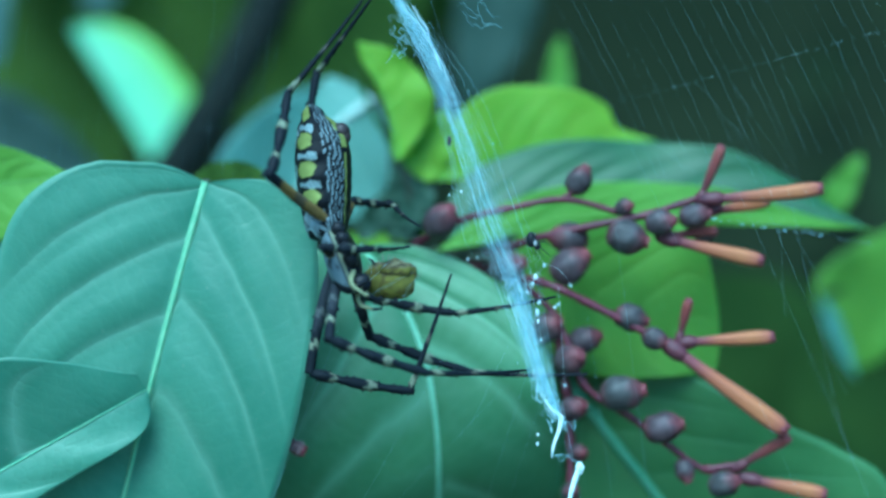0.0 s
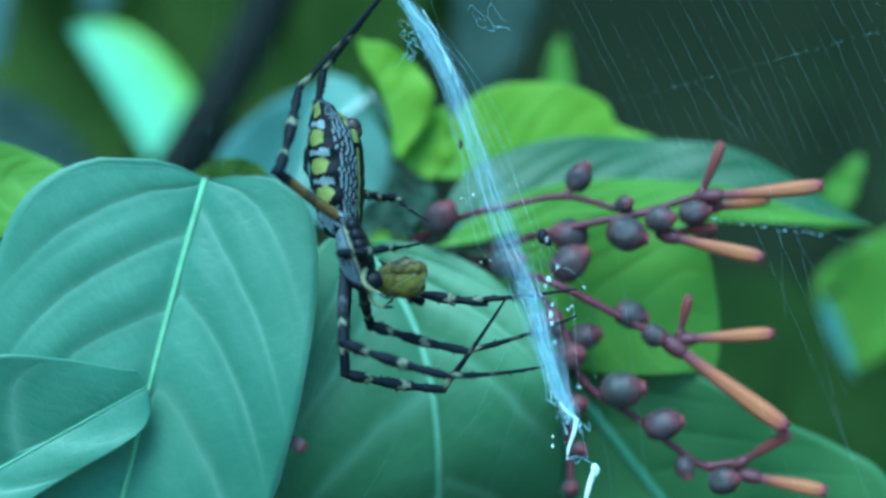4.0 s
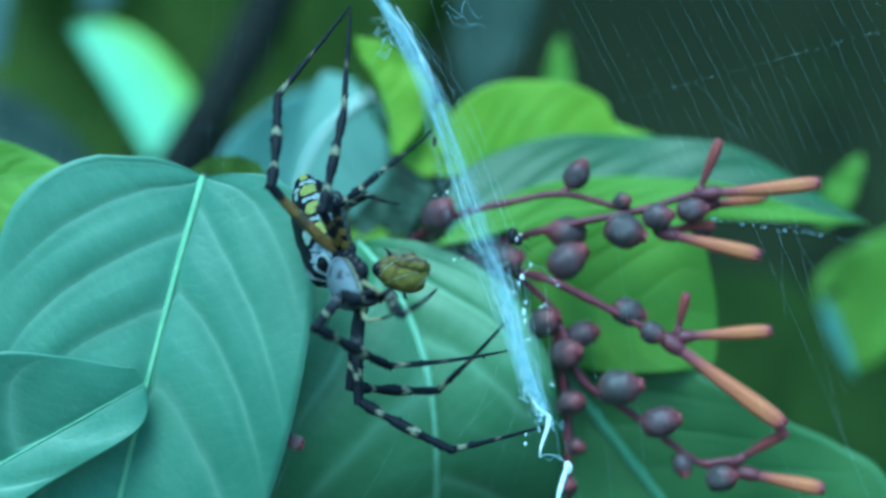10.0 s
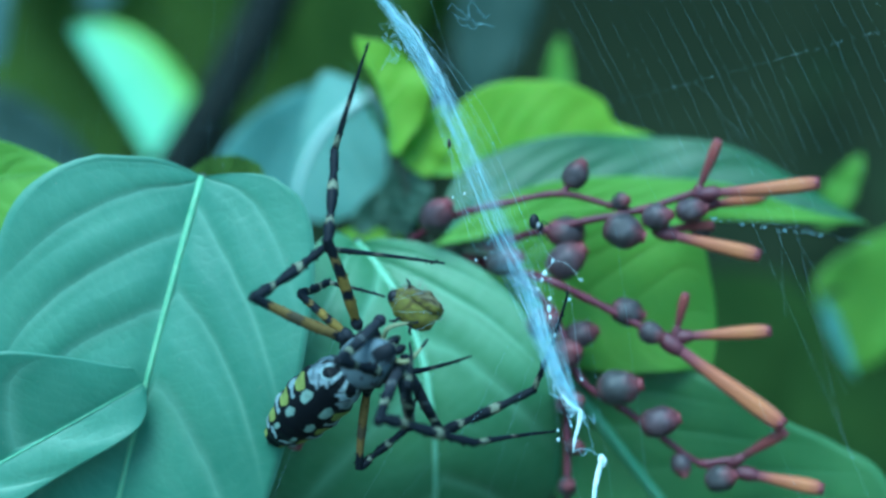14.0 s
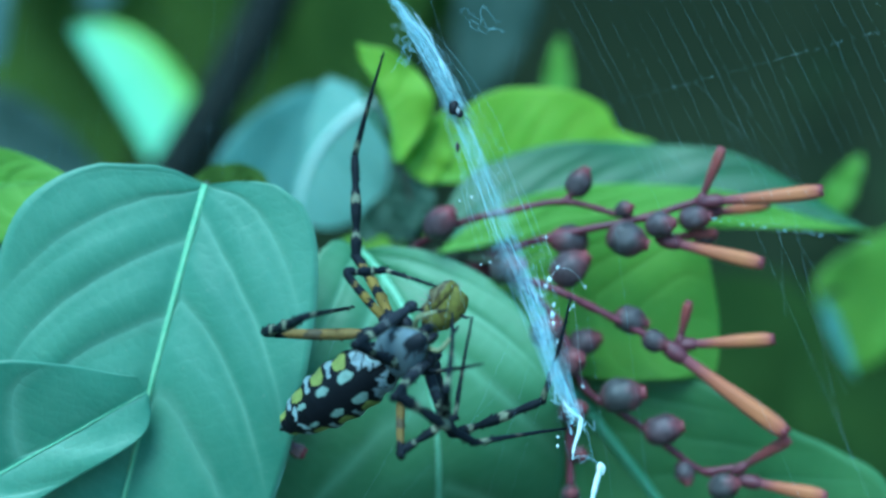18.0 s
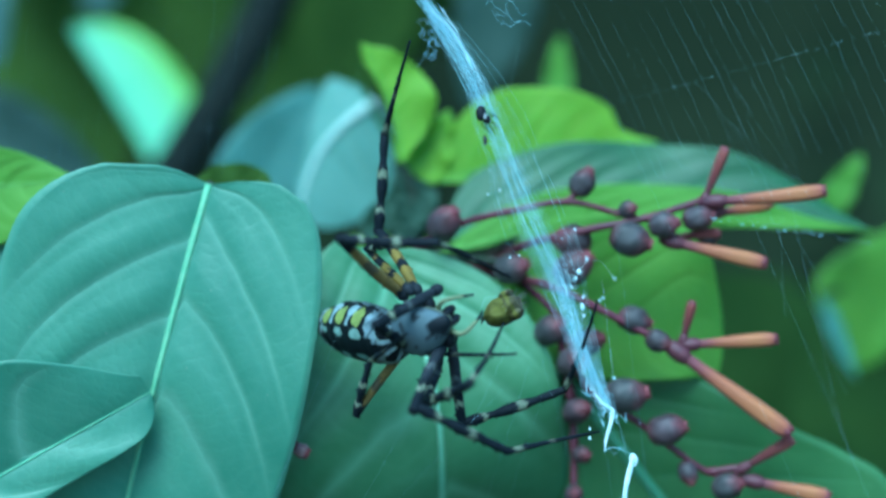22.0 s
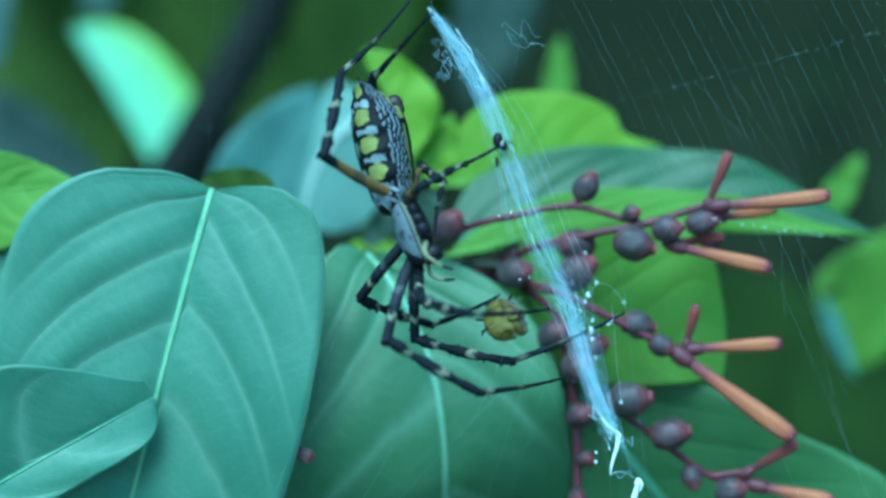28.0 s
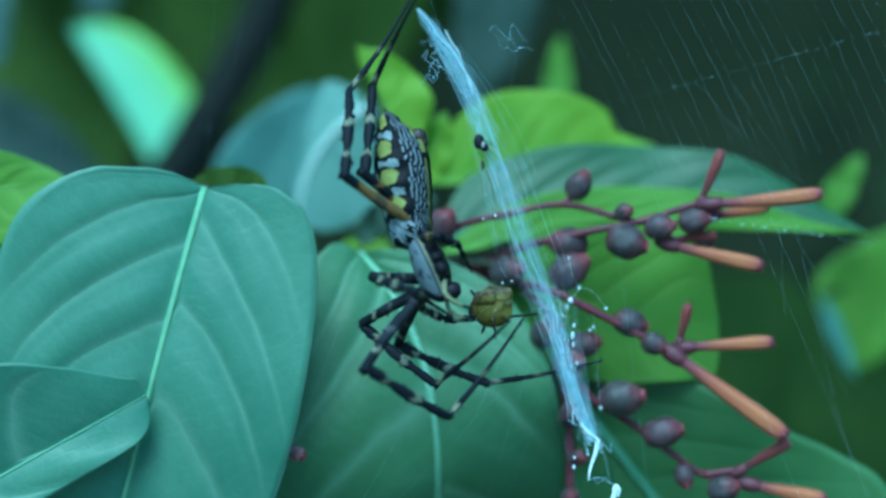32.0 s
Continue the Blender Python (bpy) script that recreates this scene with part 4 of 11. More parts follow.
lump(bm, (-0.0043, -0.0001, 0.0087), (0.00024, 0.0002, 0.00055), 12, 9, lambda u: (u[0], u[1], u[2] * (1.1 - 0.3 * u[0])))
part("seed_husk", bm, M_KNOB, silk_band, "tiny dark husk caught beside the band")
bm = bmesh.new()
for x, z, r in ((-4.3, 2.3, 0.16), (-2.9, 2.7, 0.20), (-4.0, 5.2, 0.10), (6.2, -26.0, 0.20), (6.15, -27.1, 0.26), (-2.1, -5.3, 0.16), (-1.0, -5.1, 0.14)):
    lump(bm, (x * 0.001, -0.0002, z * 0.001), (r * 0.0006, r * 0.0005, r * 0.0010), 9, 7, lambda u: tuple(c * (1 + 0.4 * noise.noise(Vector(u) * 2 + Vector((x, 0, z)))) for c in u))
tagged(part("silk_drop", bm, M_FLOCK, silk_band, "small white drops of silk"), kind="stuff")


def curl(points, r, label=""):
    bm = bmesh.new()
    thread(bm, [p * 0.001 for p in spline([(x, 0.2 * math.sin(x * 3), z) for x, z in points], 5)], r)
    return part("silk_curl", bm, M_SILK, silk_band, label)


for j in range(15):
    q = [(-10.6 + 0.13 * j + rnd.uniform(-0.7, 0.6), 26.0 - 0.46 * j + rnd.uniform(-0.5, 0.5))]
    for _ in range(9):
        q.append((q[-1][0] + rnd.uniform(-0.7, 0.66), q[-1][1] + rnd.uniform(-0.8, 0.6)))
    curl(q, rnd.choice((0.009, 0.013, 0.018)))
for j in range(3):
    q = [(-3.4 + j * 0.6, 24.5 - j * 0.4)]
    for _ in range(10):
        q.append((q[-1][0] + rnd.uniform(-0.3, 0.95), q[-1][1] + rnd.uniform(-0.9, 0.9)))
    curl(q, 0.012)


wisps = bmesh.new()


def tag(points, radii):
    """A ragged ribbon end of bunched silk."""
    bm = bmesh.new()
    pts = [p * 0.001 for p in spline([(x, 0.1 * math.sin(x * 3), z) for x, z in points], 5)]
    n = len(pts) - 1
    tube(bm, pts, [0.001 * table(radii, i / n) * (1 + 0.25 * noise.noise(Vector((i * 0.7, points[0][0], 0)))) for i in range(n + 1)], 7)
    for k in range(7):
        tube(wisps, [p + Vector((rnd.gauss(0, 1), rnd.gauss(0, 1), rnd.gauss(0, 0.6))) * 0.00012 for p in pts[::2]], [0.000012] * len(pts[::2]), 3, False)
    part("silk_tag", bm, M_FLOCK, silk_band, "twisted white silk tag")


tag([(-11.8, 27.2), (-10.3, 25.4), (-9.4, 23.9), (-8.3, 22.9), (-7.5, 21.9), (-6.9, 20.6), (-6.0, 19.1), (-5.5, 17.6)], [0.05, 0.06, 0.09, 0.05, 0.08, 0.04, 0.015])
tag([(-8.6, 24.6), (-8.0, 23.4), (-7.0, 22.0), (-6.5, 20.0), (-5.2, 17.8), (-4.4, 15.4)], [0.03, 0.05, 0.03, 0.06, 0.03, 0.01])
tag([(-6.2, 19.4), (-5.8, 18.4), (-5.3, 17.0)], [0.05, 0.20, 0.04])
tag([(9.0, -24.2), (8.7, -25.6), (8.1, -27.2), (7.8, -28.8)], [0.30, 0.26, 0.16, 0.04])
tag([(7.0, -21.8), (7.8, -23.0), (8.6, -23.6), (9.2, -24.2)], [0.10, 0.22, 0.26, 0.22])
tag([(11.2, -29.4), (10.6, -31.4), (10.0, -33.6), (9.6, -37.0)], [0.24, 0.34, 0.30, 0.16])
tag([(10.7, -29.9), (11.1, -29.4), (11.5, -29.9), (11.3, -30.8)], [0.10, 0.22, 0.20, 0.05])
curl([(7.8, -28.7), (8.6, -28.4), (9.6, -28.5), (10.4, -29.0), (11.1, -29.4)], 0.03, "thread joining the two silk tags")
curl([(8.4, -28.3), (8.9, -29.2), (9.5, -28.7), (9.9, -28.3)], 0.022)
curl([(9.1, -22.0), (9.6, -25.0), (10.2, -28.2), (10.3, -29.2)], 0.014)
for j in range(26):
    x, z = rnd.uniform(6.6, 9.4), rnd.uniform(-25.2, -20.6)
    x -= 0.45 * (z + 23)
    curl([(x, z), (x + rnd.uniform(-0.5, 0.7), z + rnd.uniform(-1.0, 0.7)), (x + rnd.uniform(-0.6, 0.9), z + rnd.uniform(-1.4, 0.8))], rnd.choice((0.015, 0.022, 0.034, 0.05)))
tagged(part("silk_wisp", wisps, M_FLOCK, silk_band, "loose fibres round the silk tags"), kind="stuff")
# debris line beside the band
LITTER = ((5.7, -2.4), (6.2, -4.6), (6.9, -6.0), (5.9, -7.4), (5.4, -9.4), (6.1, -11.8), (6.6, -14.6), (7.4, -18.0), (8.4, -22.0))
bm = bmesh.new()
thread(bm, [p * 0.001 for p in spline([(x, 0, z) for x, z in LITTER], 5)], 0.014)
thread(bm, [p * 0.001 for p in spline([(x, 0, z) for x, z in ((6.9, -6.0), (8.4, -6.3), (9.6, -7.6), (10.1, -8.4))], 5)], 0.012)
thread(bm, [p * 0.001 for p in spline([(x, 0, z) for x, z in ((8.6, -8.6), (8.9, -12.0), (9.1, -16.5), (9.4, -20.4))], 5)], 0.010)
for k, (x, z, wide, tall) in enumerate(((5.7, -2.4, 0.10, 0.16), (6.9, -6.0, 0.16, 0.28), (5.9, -7.4, 0.34, 0.42), (5.5, -8.2, 0.14, 0.30), (6.1, -11.6, 0.32, 0.62), (6.2, -12.6, 0.22, 0.34), (6.6, -14.8, 0.14, 0.24),
                                      (5.0, -9.2, 0.12, 0.20), (6.3, -10.4, 0.16, 0.3), (8.6, -10.6, 0.16, 0.14), (8.2, -11.0, 0.12, 0.10), (10.1, -8.4, 0.12, 0.12), (9.4, -20.2, 0.22, 0.12))):
    lump(bm, (x * 0.001, -0.0001, z * 0.001), (wide * 0.00062, wide * 0.0004, tall * 0.00075), 12, 9,
         lambda u: tuple(c * (1 + 0.9 * noise.noise(Vector(u) * 2.4 + Vector((k * 3, 0, 0)))) for c in u))
    for j in range(9):
        d = Vector((rnd.uniform(-1, 1), 0, rnd.uniform(-1, 1))) * (0.00007 + 0.00035 * wide)
        tube(bm, [Vector((x, -0.1, z)) * 0.001 + d * i for i in range(4)], [0.00004, 0.00003, 0.00002, 0.00001], 4, False)
tagged(part("silk_debris", bm, M_FLOCK, silk_band, "white crumbs of debris on a thread"), kind="stuff")


def line(ends, r=0.014, sag=0.0, label=""):
    a, b = (mm(p) for p in ends)
    bm = bmesh.new()
    pts = [a.lerp(b, k / 12) - Vector((0, 0, sag * 0.004 * k / 12 * (1 - k / 12))) for k in range(13)]
    tube(bm, pts, [r * 0.001] * 13, 4, False)
    ob = part("silk_thread", bm, M_SILK, orb_web, label)
    return ob


def strung(*ends):
    line(ends, 0.0040 if ends[0][0] > -15 else 0.0018)


strung((41.02, 5, 10.65), (43.75, 5, -1.98))
strung((43.75, 5, -1.98), (48.19, 5, -21.77))
strung((48.19, 5, -21.77), (51.94, 5, -30.65))
strung((32.19, 3, 3.79), (42.33, 3, 2.64))
strung((42.33, 3, 2.64), (53.82, 3, -0.07))
strung((35.38, 6, 8.3), (44.98, 6, -13.65))
strung((44.98, 6, -13.65), (51.84, 6, -30.79))
strung((10.4, 0, -13.27), (5.07, 0, -29.93))
strung((8.07, 0, -10.6), (3.07, 0, -21.27))
strung((7.07, 0, -16.6), (-5.6, 0, -29.93))
strung((11.73, 0, -17.27), (7.73, 0, -29.93))
strung((20.5, 1, 2.75), (24.52, 1, -30.08))
strung((17.15, 1, -7.97), (20.16, 1, -30.08))
strung((-27.32, 3, 30.5), (-28.33, 3, 9.53))
strung((-23.94, 3, 30.5), (-26.78, 3, 7.51))
strung((-21.33, 4, 30.64), (-24.39, 4, 9.58))
strung((-20.31, 4, 30.64), (-22.35, 4, 12.3))
strung((-54.45, 6, 16.18), (-20.85, 6, 14.13))
strung((9.15, 2, 24.3), (8.14, 2, 19.58))
strung((34.54, 5, 15.77), (48.87, 5, -17.68))
strung((37.77, 4, -17.6), (43.21, 4, -30.5))
strung((40.49, 4, 4.14), (41.17, 4, -8.08))
strung((-1.61, 1, 30.21), (1.07, 1, 21.5))
strung((11.73, 0, -13.27), (16.4, 0, -29.93))
strung((-0.27, 2, -13.39), (-9.69, 2, -30.22))
strung((-12.44, 3, -9.4), (-20.56, 3, -30.36))
RADIUS_IN, RADIUS_OUT = Vector((20.0, 6, 17.6)), Vector((64.0, 6, 29.6))
bm = bmesh.new()
for k in range(31):
    f = (k + rnd.uniform(-0.3, 0.3)) / 27
    mid = RADIUS_IN.lerp(RADIUS_OUT, f) + Vector((0, 0, rnd.uniform(-0.1, 0.1)))
    lean, low = rnd.uniform(0.50, 0.56), rnd.uniform(0.42, 0.50)
    drop = 9.5 + 5 * f if k % 5 else 17.0
    fine = 0.0000018 + 0.0000022 * rnd.random()
    up = [mid + Vector((-lean * h, 0, h)) for h in (16, 12, 8, 4)]
    down = [mid + Vector((low * h, 0.02 * h, -h)) for h in (0, drop * 0.3, drop * 0.6, drop)]
    tube(bm, [mm(p) for p in up + down], [fine] * 8, 3, False)
tube(bm, [mm(RADIUS_IN.lerp(RADIUS_OUT, j / 12) - Vector((0, 0, 0.8 * j / 12 * (1 - j / 12)))) for j in range(13)], [0.0000022] * 13, 3, False)
for k in range(34):
    p = mm(RADIUS_IN.lerp(RADIUS_OUT, 0.12 + 0.85 * rnd.random() - 0.0) - Vector((0, 0, 0.12)))
    z = rnd.choice((0.000016, 0.00002, 0.00003, 0.00005))
    lump(bm, p, (z * 2.2, z, z * 0.8), 6, 4)
for a, b in (((30.6, 6, 20.2), (40.5, 6, 9.6)), ((34.8, 6, 20.6), (43.0, 6, 8.0)), ((36.0, 6, 14.0), (48.0, 6, -8.0)), ((26.0, 6, 12.5), (31.0, 6, 9.0))):
    tube(bm, [mm(Vector(a).lerp(Vector(b), j / 5) + Vector((0.25 * math.sin(j * 2.2), 0, 0))) for j in range(6)], [0.0000034] * 6, 3, False)
for k in range(26):
    a = Vector((-55.64, 8, 31.9)).lerp(Vector((-18.27, 8, 31.9)), (k + 0.6 * rnd.random()) / 26)
    b = Vector((-57.03, 8, 9.76)).lerp(Vector((-21.73, 8, 9.07)), (k + 0.6 * rnd.random()) / 26)
    tube(bm, [mm(a), mm(b)], [0.0000016] * 2, 3, False)
tagged(part("capture_spiral", bm, M_SILK, orb_web, "many close parallel sticky threads"), kind="stuff")
bm = bmesh.new()
for k in range(34):
    f = rnd.random() ** 1.3
    a = mm(Vector((32.32, 3, 3.72)).lerp(Vector((51.46, 3, 0.61)), f)) + Vector((0, 0, rnd.uniform(-0.1, 0.1) * 0.001))
    tube(bm, [a + Vector((rnd.uniform(-1, 1), 0, rnd.uniform(-1, 0.6))) * 0.00022 * j for j in range(3)], [0.000018] * 3, 4, False)
tagged(part("silk_fuzz", bm, M_SILK, orb_web, "white fluff caught on a frame thread"), kind="stuff")

# ---- the garden spider ----
BLACK, WHITE, YELLOW, TAN, SILVER = (0.011, 0.014, 0.019), (0.35, 0.45, 0.45), (0.29, 0.34, 0.085), (0.20, 0.145, 0.045), (0.215, 0.27, 0.298)
OCHRE, SLATE = (0.25, 0.185, 0.04), (0.03, 0.034, 0.042)
PALE = (0.23, 0.26, 0.175)
INK = (0.005, 0.006, 0.008)
LACE = (0.30, 0.37, 0.40)
PELT = (0.135, 0.172, 0.195)
MINT = (0.28, 0.39, 0.33)


def abdomen_mark(s, a):
    """Colour of the abdomen at s from its front to its tip, a degrees from the middle of its back."""
    a = abs(a)
    wob = 0.05 * math.sin(s * 61 + a * 0.21)
    n = (s - 0.24) / 0.19
    ph, row = n % 1.0, int(n)
    if s > 0.965:
        return INK
    if s < 0.24 and a < 104:
        hump = ((s - 0.085) / 0.05) ** 2 + ((a - 40) / 17) ** 2
        if hump < 1:
            return INK
        if hump < 1.7:
            return WHITE
        if a < 10 or (s > 0.17 and a < 24):
            return INK
        return INK if math.sin(s * 75 + a * 0.13 + 30 * wob) < -0.72 else (LACE if math.sin(s * 41 - a * 0.2) > 0.2 else SILVER)
    if a < 40:
        if row < 3 and ((ph - 0.5) / (0.32 - 0.06 * row)) ** 2 + ((a - 26) / (11 - 2 * row)) ** 2 < 1 + 3 * wob:
            return MINT
        if row >= 2 and (ph + 0.008 * a + wob) % 1.0 < 0.13 and a > 5:
            return WHITE
        return INK
    if a < 98:
        q = (a - 40) / 58
        if ((ph - 0.5) / 0.29) ** 2 + ((q - 0.42) / 0.42) ** 2 < 1 + 3 * wob:
            return YELLOW
        slope = (ph + 0.16 * q + 0.6 * wob) % 1.0
        if q < 0.92 and (slope < 0.07 + 0.13 * q or slope > 0.94 - 0.05 * q):
            return WHITE if math.sin(s * 90 + a * 0.6) > -0.4 else SILVER
        return INK
    if a < 106:
        return INK
    if a < 146:
        lines = math.sin(a * 0.66 + 1.9 * math.sin(s * 27 + a * 0.05) + 0.8 * math.sin(s * 66 + a * 0.12))
        return LACE if lines > 0.5 and math.sin(s * 47 + a * 0.9) > -0.9 else INK
    if (147 if s < 0.62 else 143) < a < (156 if s < 0.62 else 163) and 0.14 < s < 0.86 and not 0.60 < s < 0.64 and not 0.73 < s < 0.76:
        return YELLOW
    return INK


def make_abdomen(parent):
    wide = [0.0, 2.7, 3.35, 3.6, 3.75, 3.7, 3.5, 3.1, 2.5, 1.6, 0.0]
    high = [0.0, 2.5, 2.9, 3.0, 3.05, 3.0, 2.85, 2.55, 2.0, 1.2, 0.0]
    deep = [0.0, 1.9, 2.5, 3.0, 3.4, 3.7, 3.9, 3.8, 2.9, 1.5, 0.0]
    bm = bmesh.new()
    layer = bm.verts.layers.float_color.new("markings")
    ns, nf = 150, 120
    rings = []
    for i in range(ns + 1):
        s = i / ns
        e = 0.5 - 0.5 * math.cos(math.pi * min(max(s, 0.0005), 0.9995))
        s2 = 0.35 * e + 0.65 * s
        x = 2.0 - 18.0 * s2
        ring = []
        for k in range(nf):
            f = 2 * math.pi * k / nf
            w = max(table(wide, s2), 0.02)
            h = max(table(high, s2), 0.02) if math.cos(f) > 0 else max(table(deep, s2), 0.02)
            hump = 1 + 0.10 * math.exp(-((s2 - 0.12) / 0.06) ** 2) * abs(math.sin(2 * f))
            edge = 1 + 0.05 * math.sin(2 * math.pi * (s2 - 0.1) * 6.2) * math.exp(-((abs(math.degrees(f if f < math.pi else 2 * math.pi - f)) - 88) / 30) ** 2)
            v = bm.verts.new((x * 0.001, w * math.sin(f) * hump * edge * 0.001, (h * math.cos(f) * hump + 0.4) * 0.001))
            deg = math.degrees(f if f <= math.pi else f - 2 * math.pi)
            v[layer] = (*abdomen_mark(s2, deg), 1)
            ring.append(v)
        rings.append(ring)
    for r, q in zip(rings, rings[1:]):
        for k in range(nf):
            bm.faces.new((r[k], r[(k + 1) % nf], q[(k + 1) % nf], q[k]))
    bm.faces.new(rings[0][::-1])
    bm.faces.new(rings[-1])
    ob = part("abdomen", bm, M_COAT, parent, "black abdomen with yellow and white spots")
    bm = bmesh.new()
    for dx, dy in ((0, 0.35), (0, -0.35), (0.5, 0.2), (0.5, -0.2)):
        lump(bm, ((-11.6 + 1.3 * dx) * 0.001, 1.2 * dy * 0.001, -0.0028), (0.0010, 0.0008, 0.0010), 14, 10)
    part("spinnerets", bm, M_KNOB, ob, "dark knob of spinnerets")
    return ob


def make_segment(name, parent, length, radii, bands, base, spines, label):
    """One leg segment along +x with its colour bands and short spines."""
    bm = bmesh.new()
    layer = bm.verts.layers.float_color.new("markings")
    n = 48
    rings = tube(bm, [Vector((length * 0.001 * i / n, 0, 0.00012 * math.sin(math.pi * i / n) * length / 6)) for i in range(n + 1)],
                 [0.001 * table(radii, i / n) for i in range(n + 1)], 12)
    for i, ring in enumerate(rings):
        for j, v in enumerate(ring):
            near = base
            for a, b, c in bands:
                if a <= i / n + 0.02 * math.sin(j * 1.9 + length * 7) <= b:
                    near = c
            v[layer] = (*near, 1)
    r = random.Random(len(name) + int(length * 10))
    skin = [f for f in bm.faces if len(f.verts) == 4]
    for f in r.sample(skin, spines):
        c = list(f.verts)
        mid = f.calc_center_median()
        tip = bm.verts.new(mid + (Vector((0, mid.y, mid.z)).normalized() + Vector((0.5, 0, 0))).normalized() * r.uniform(0.00015, 0.00045))
        tip[layer] = (*BLACK, 1)
        bm.faces.remove(f)
        for k in range(4):
            bm.faces.new((c[k], c[(k + 1) % 4], tip))
    if name == "femur":
        was = set(bm.verts)
        lump(bm, (-0.0002, 0, 0), (0.0010, 0.00075, 0.00075), 14, 10)
        for v in set(bm.verts) - was:
            v[layer] = (*(SLATE if v.co.x < 0.0003 else base), 1)
    ob = part(name, bm, M_LEG, parent, label)
    return ob


spider = thing("garden_spider", "large black, yellow and white garden spider hanging on its web", "spider")
bm = bmesh.new()
lump(bm, (0.0040, 0, 0.0006), (0.0048, 0.0032, 0.0017), 40, 26,
     lambda u: (u[0], u[1] * (1 - 0.42 * max(0, u[0]) ** 1.2) * (1 - 0.25 * max(0, -u[0]) ** 2), u[2] * (1 + 0.25 * u[0])))


def carapace_mark(p):
    """Silver hair in rays from the middle groove, dark between and on the brow."""
    ray = math.sin(7 * math.atan2(p.y, p.x - 2.8)) + 0.9 * noise.noise(p * 1.3)
    if p.z > 0.75 and not (p.x > 6.6 and abs(p.y) < 0.9):
        return PELT if ray > -0.95 or abs(p.y) < 0.25 else SLATE
    return PALE if 0.15 < p.z < 0.45 else BLACK


marked("carapace", bm, carapace_mark, M_HAIR, spider, "silver-grey haired carapace with dark sides")
bm = bmesh.new()
lump(bm, (0.0035, 0, -0.0008), (0.0036, 0.0024, 0.0011), 24, 14)
part("sternum", bm, M_BLACK, spider, "black underside")
bm = bmesh.new()
lump(bm, (-0.0001, 0, 0.0), (0.0012, 0.0007, 0.0007), 12, 8)
part("waist", bm, M_BLACK, spider)
for s in (-1, 1):
    bm = bmesh.new()
    lump(bm, (0.0080, s * 0.0006, -0.0006), (0.0009, 0.0006, 0.0013), 14, 10)
    part("chelicera", bm, M_BLACK, spider, "black jaw")
    bm = bmesh.new()
    pts = [p * 0.001 for p in spline([(7.0, s * 1.3, -0.4), (9.0, s * 2.2, 0.3), (10.6, s * 1.8, -0.6), (11.6, s * 1.1, -1.9)], 6)]
    layer = bm.verts.layers.float_color.new("markings")
    for i, ring in enumerate(tube(bm, pts, [0.00034 - 0.0002 * k / (len(pts) - 1) for k in range(len(pts))], 10)):
        for v in ring:
            v[layer] = (*((0.28, 0.31, 0.17) if i < 14 else BLACK), 1)
    part("pedipalp", bm, M_LEG, spider, "pale yellow feeler with a dark end")
    for x, y, z in ((8.0, 0.35, 1.2), (7.9, 0.95, 0.9), (7.5, 0.45, 1.55), (7.3, 1.25, 0.9)):
        bm = bmesh.new()
        lump(bm, (x * 0.001, s * y * 0.001, z * 0.001), (0.00022, 0.00022, 0.00022), 8, 6)
        part("eye", bm, M_BLACK, spider)
    for k in range(4):
        bm = bmesh.new()
        lump(bm, ((1.6 + 1.45 * k) * 0.001, s * 0.0023, -0.0006), (0.0009, 0.0013, 0.0009), 12, 8)
        part("coxa", bm, M_BLACK, spider, "dark hip joint")
abdomen = make_abdomen(spider)

REAR = [(0.0, 0.08, BLACK), (0.08, 0.80, TAN), (0.44, 0.60, (0.10, 0.085, 0.05)), (0.80, 1.0, BLACK)]
REARB = [(0.0, 0.06, BLACK), (0.06, 0.30, OCHRE), (0.30, 0.40, BLACK), (0.40, 0.56, OCHRE), (0.72, 0.78, TAN)]
FORE = [(0.0, 0.60, SLATE), (0.40, 0.47, (0.10, 0.11, 0.11)), (0.70, 0.76, PALE)]
TIB = [(0.20, 0.25, PALE), (0.54, 0.62, PALE)]
MET = [(0.05, 0.13, PALE), (0.42, 0.47, (0.12, 0.12, 0.09))]
leg_parts = {}
for key, femur, tibia, foot, bands in (
        ("A", 12.3, 11.7, 15.0, REAR),
        ("B", 12.1, 12.5, 13.6, REARB),
        ("C", 7.1, 6.2, 7.8, REARB),
        ("D", 10.4, 7.9, 11.9, REAR),
        ("E", 13.0, 12.7, 14.8, FORE),
        ("F", 10.5, 12.3, 14.6, FORE),
        ("G", 11.1, 13.1, 14.6, FORE),
        ("N", 9.4, 10.9, 13.3, FORE)
        ):
    slim = 0.95 if key in "CD" else 1.18
    leg_parts[key] = {
        "femur": make_segment("femur", spider, femur, [0.46 * slim, 0.58 * slim, 0.56 * slim, 0.50 * slim, 0.52 * slim], bands, BLACK, 14, "banded upper leg segment"),
        "tibia": make_segment("tibia", spider, tibia, [0.46 * slim, 0.60 * slim, 0.36 * slim, 0.56 * slim, 0.58 * slim, 0.38 * slim, 0.46 * slim, 0.36 * slim], TIB, BLACK, 44, "black leg segment with pale bands"),
        "metatarsus": make_segment("metatarsus", spider, foot, [0.34 * slim, 0.30 * slim, 0.24 * slim, 0.19 * slim, 0.16 * slim, 0.13], MET, BLACK, 18, "thin dark leg end")}

# ---- prey and the small visitor ----
prey = thing("captured_bug", "yellowish bug caught and wrapped by the spider", "insect")
bm = bmesh.new()


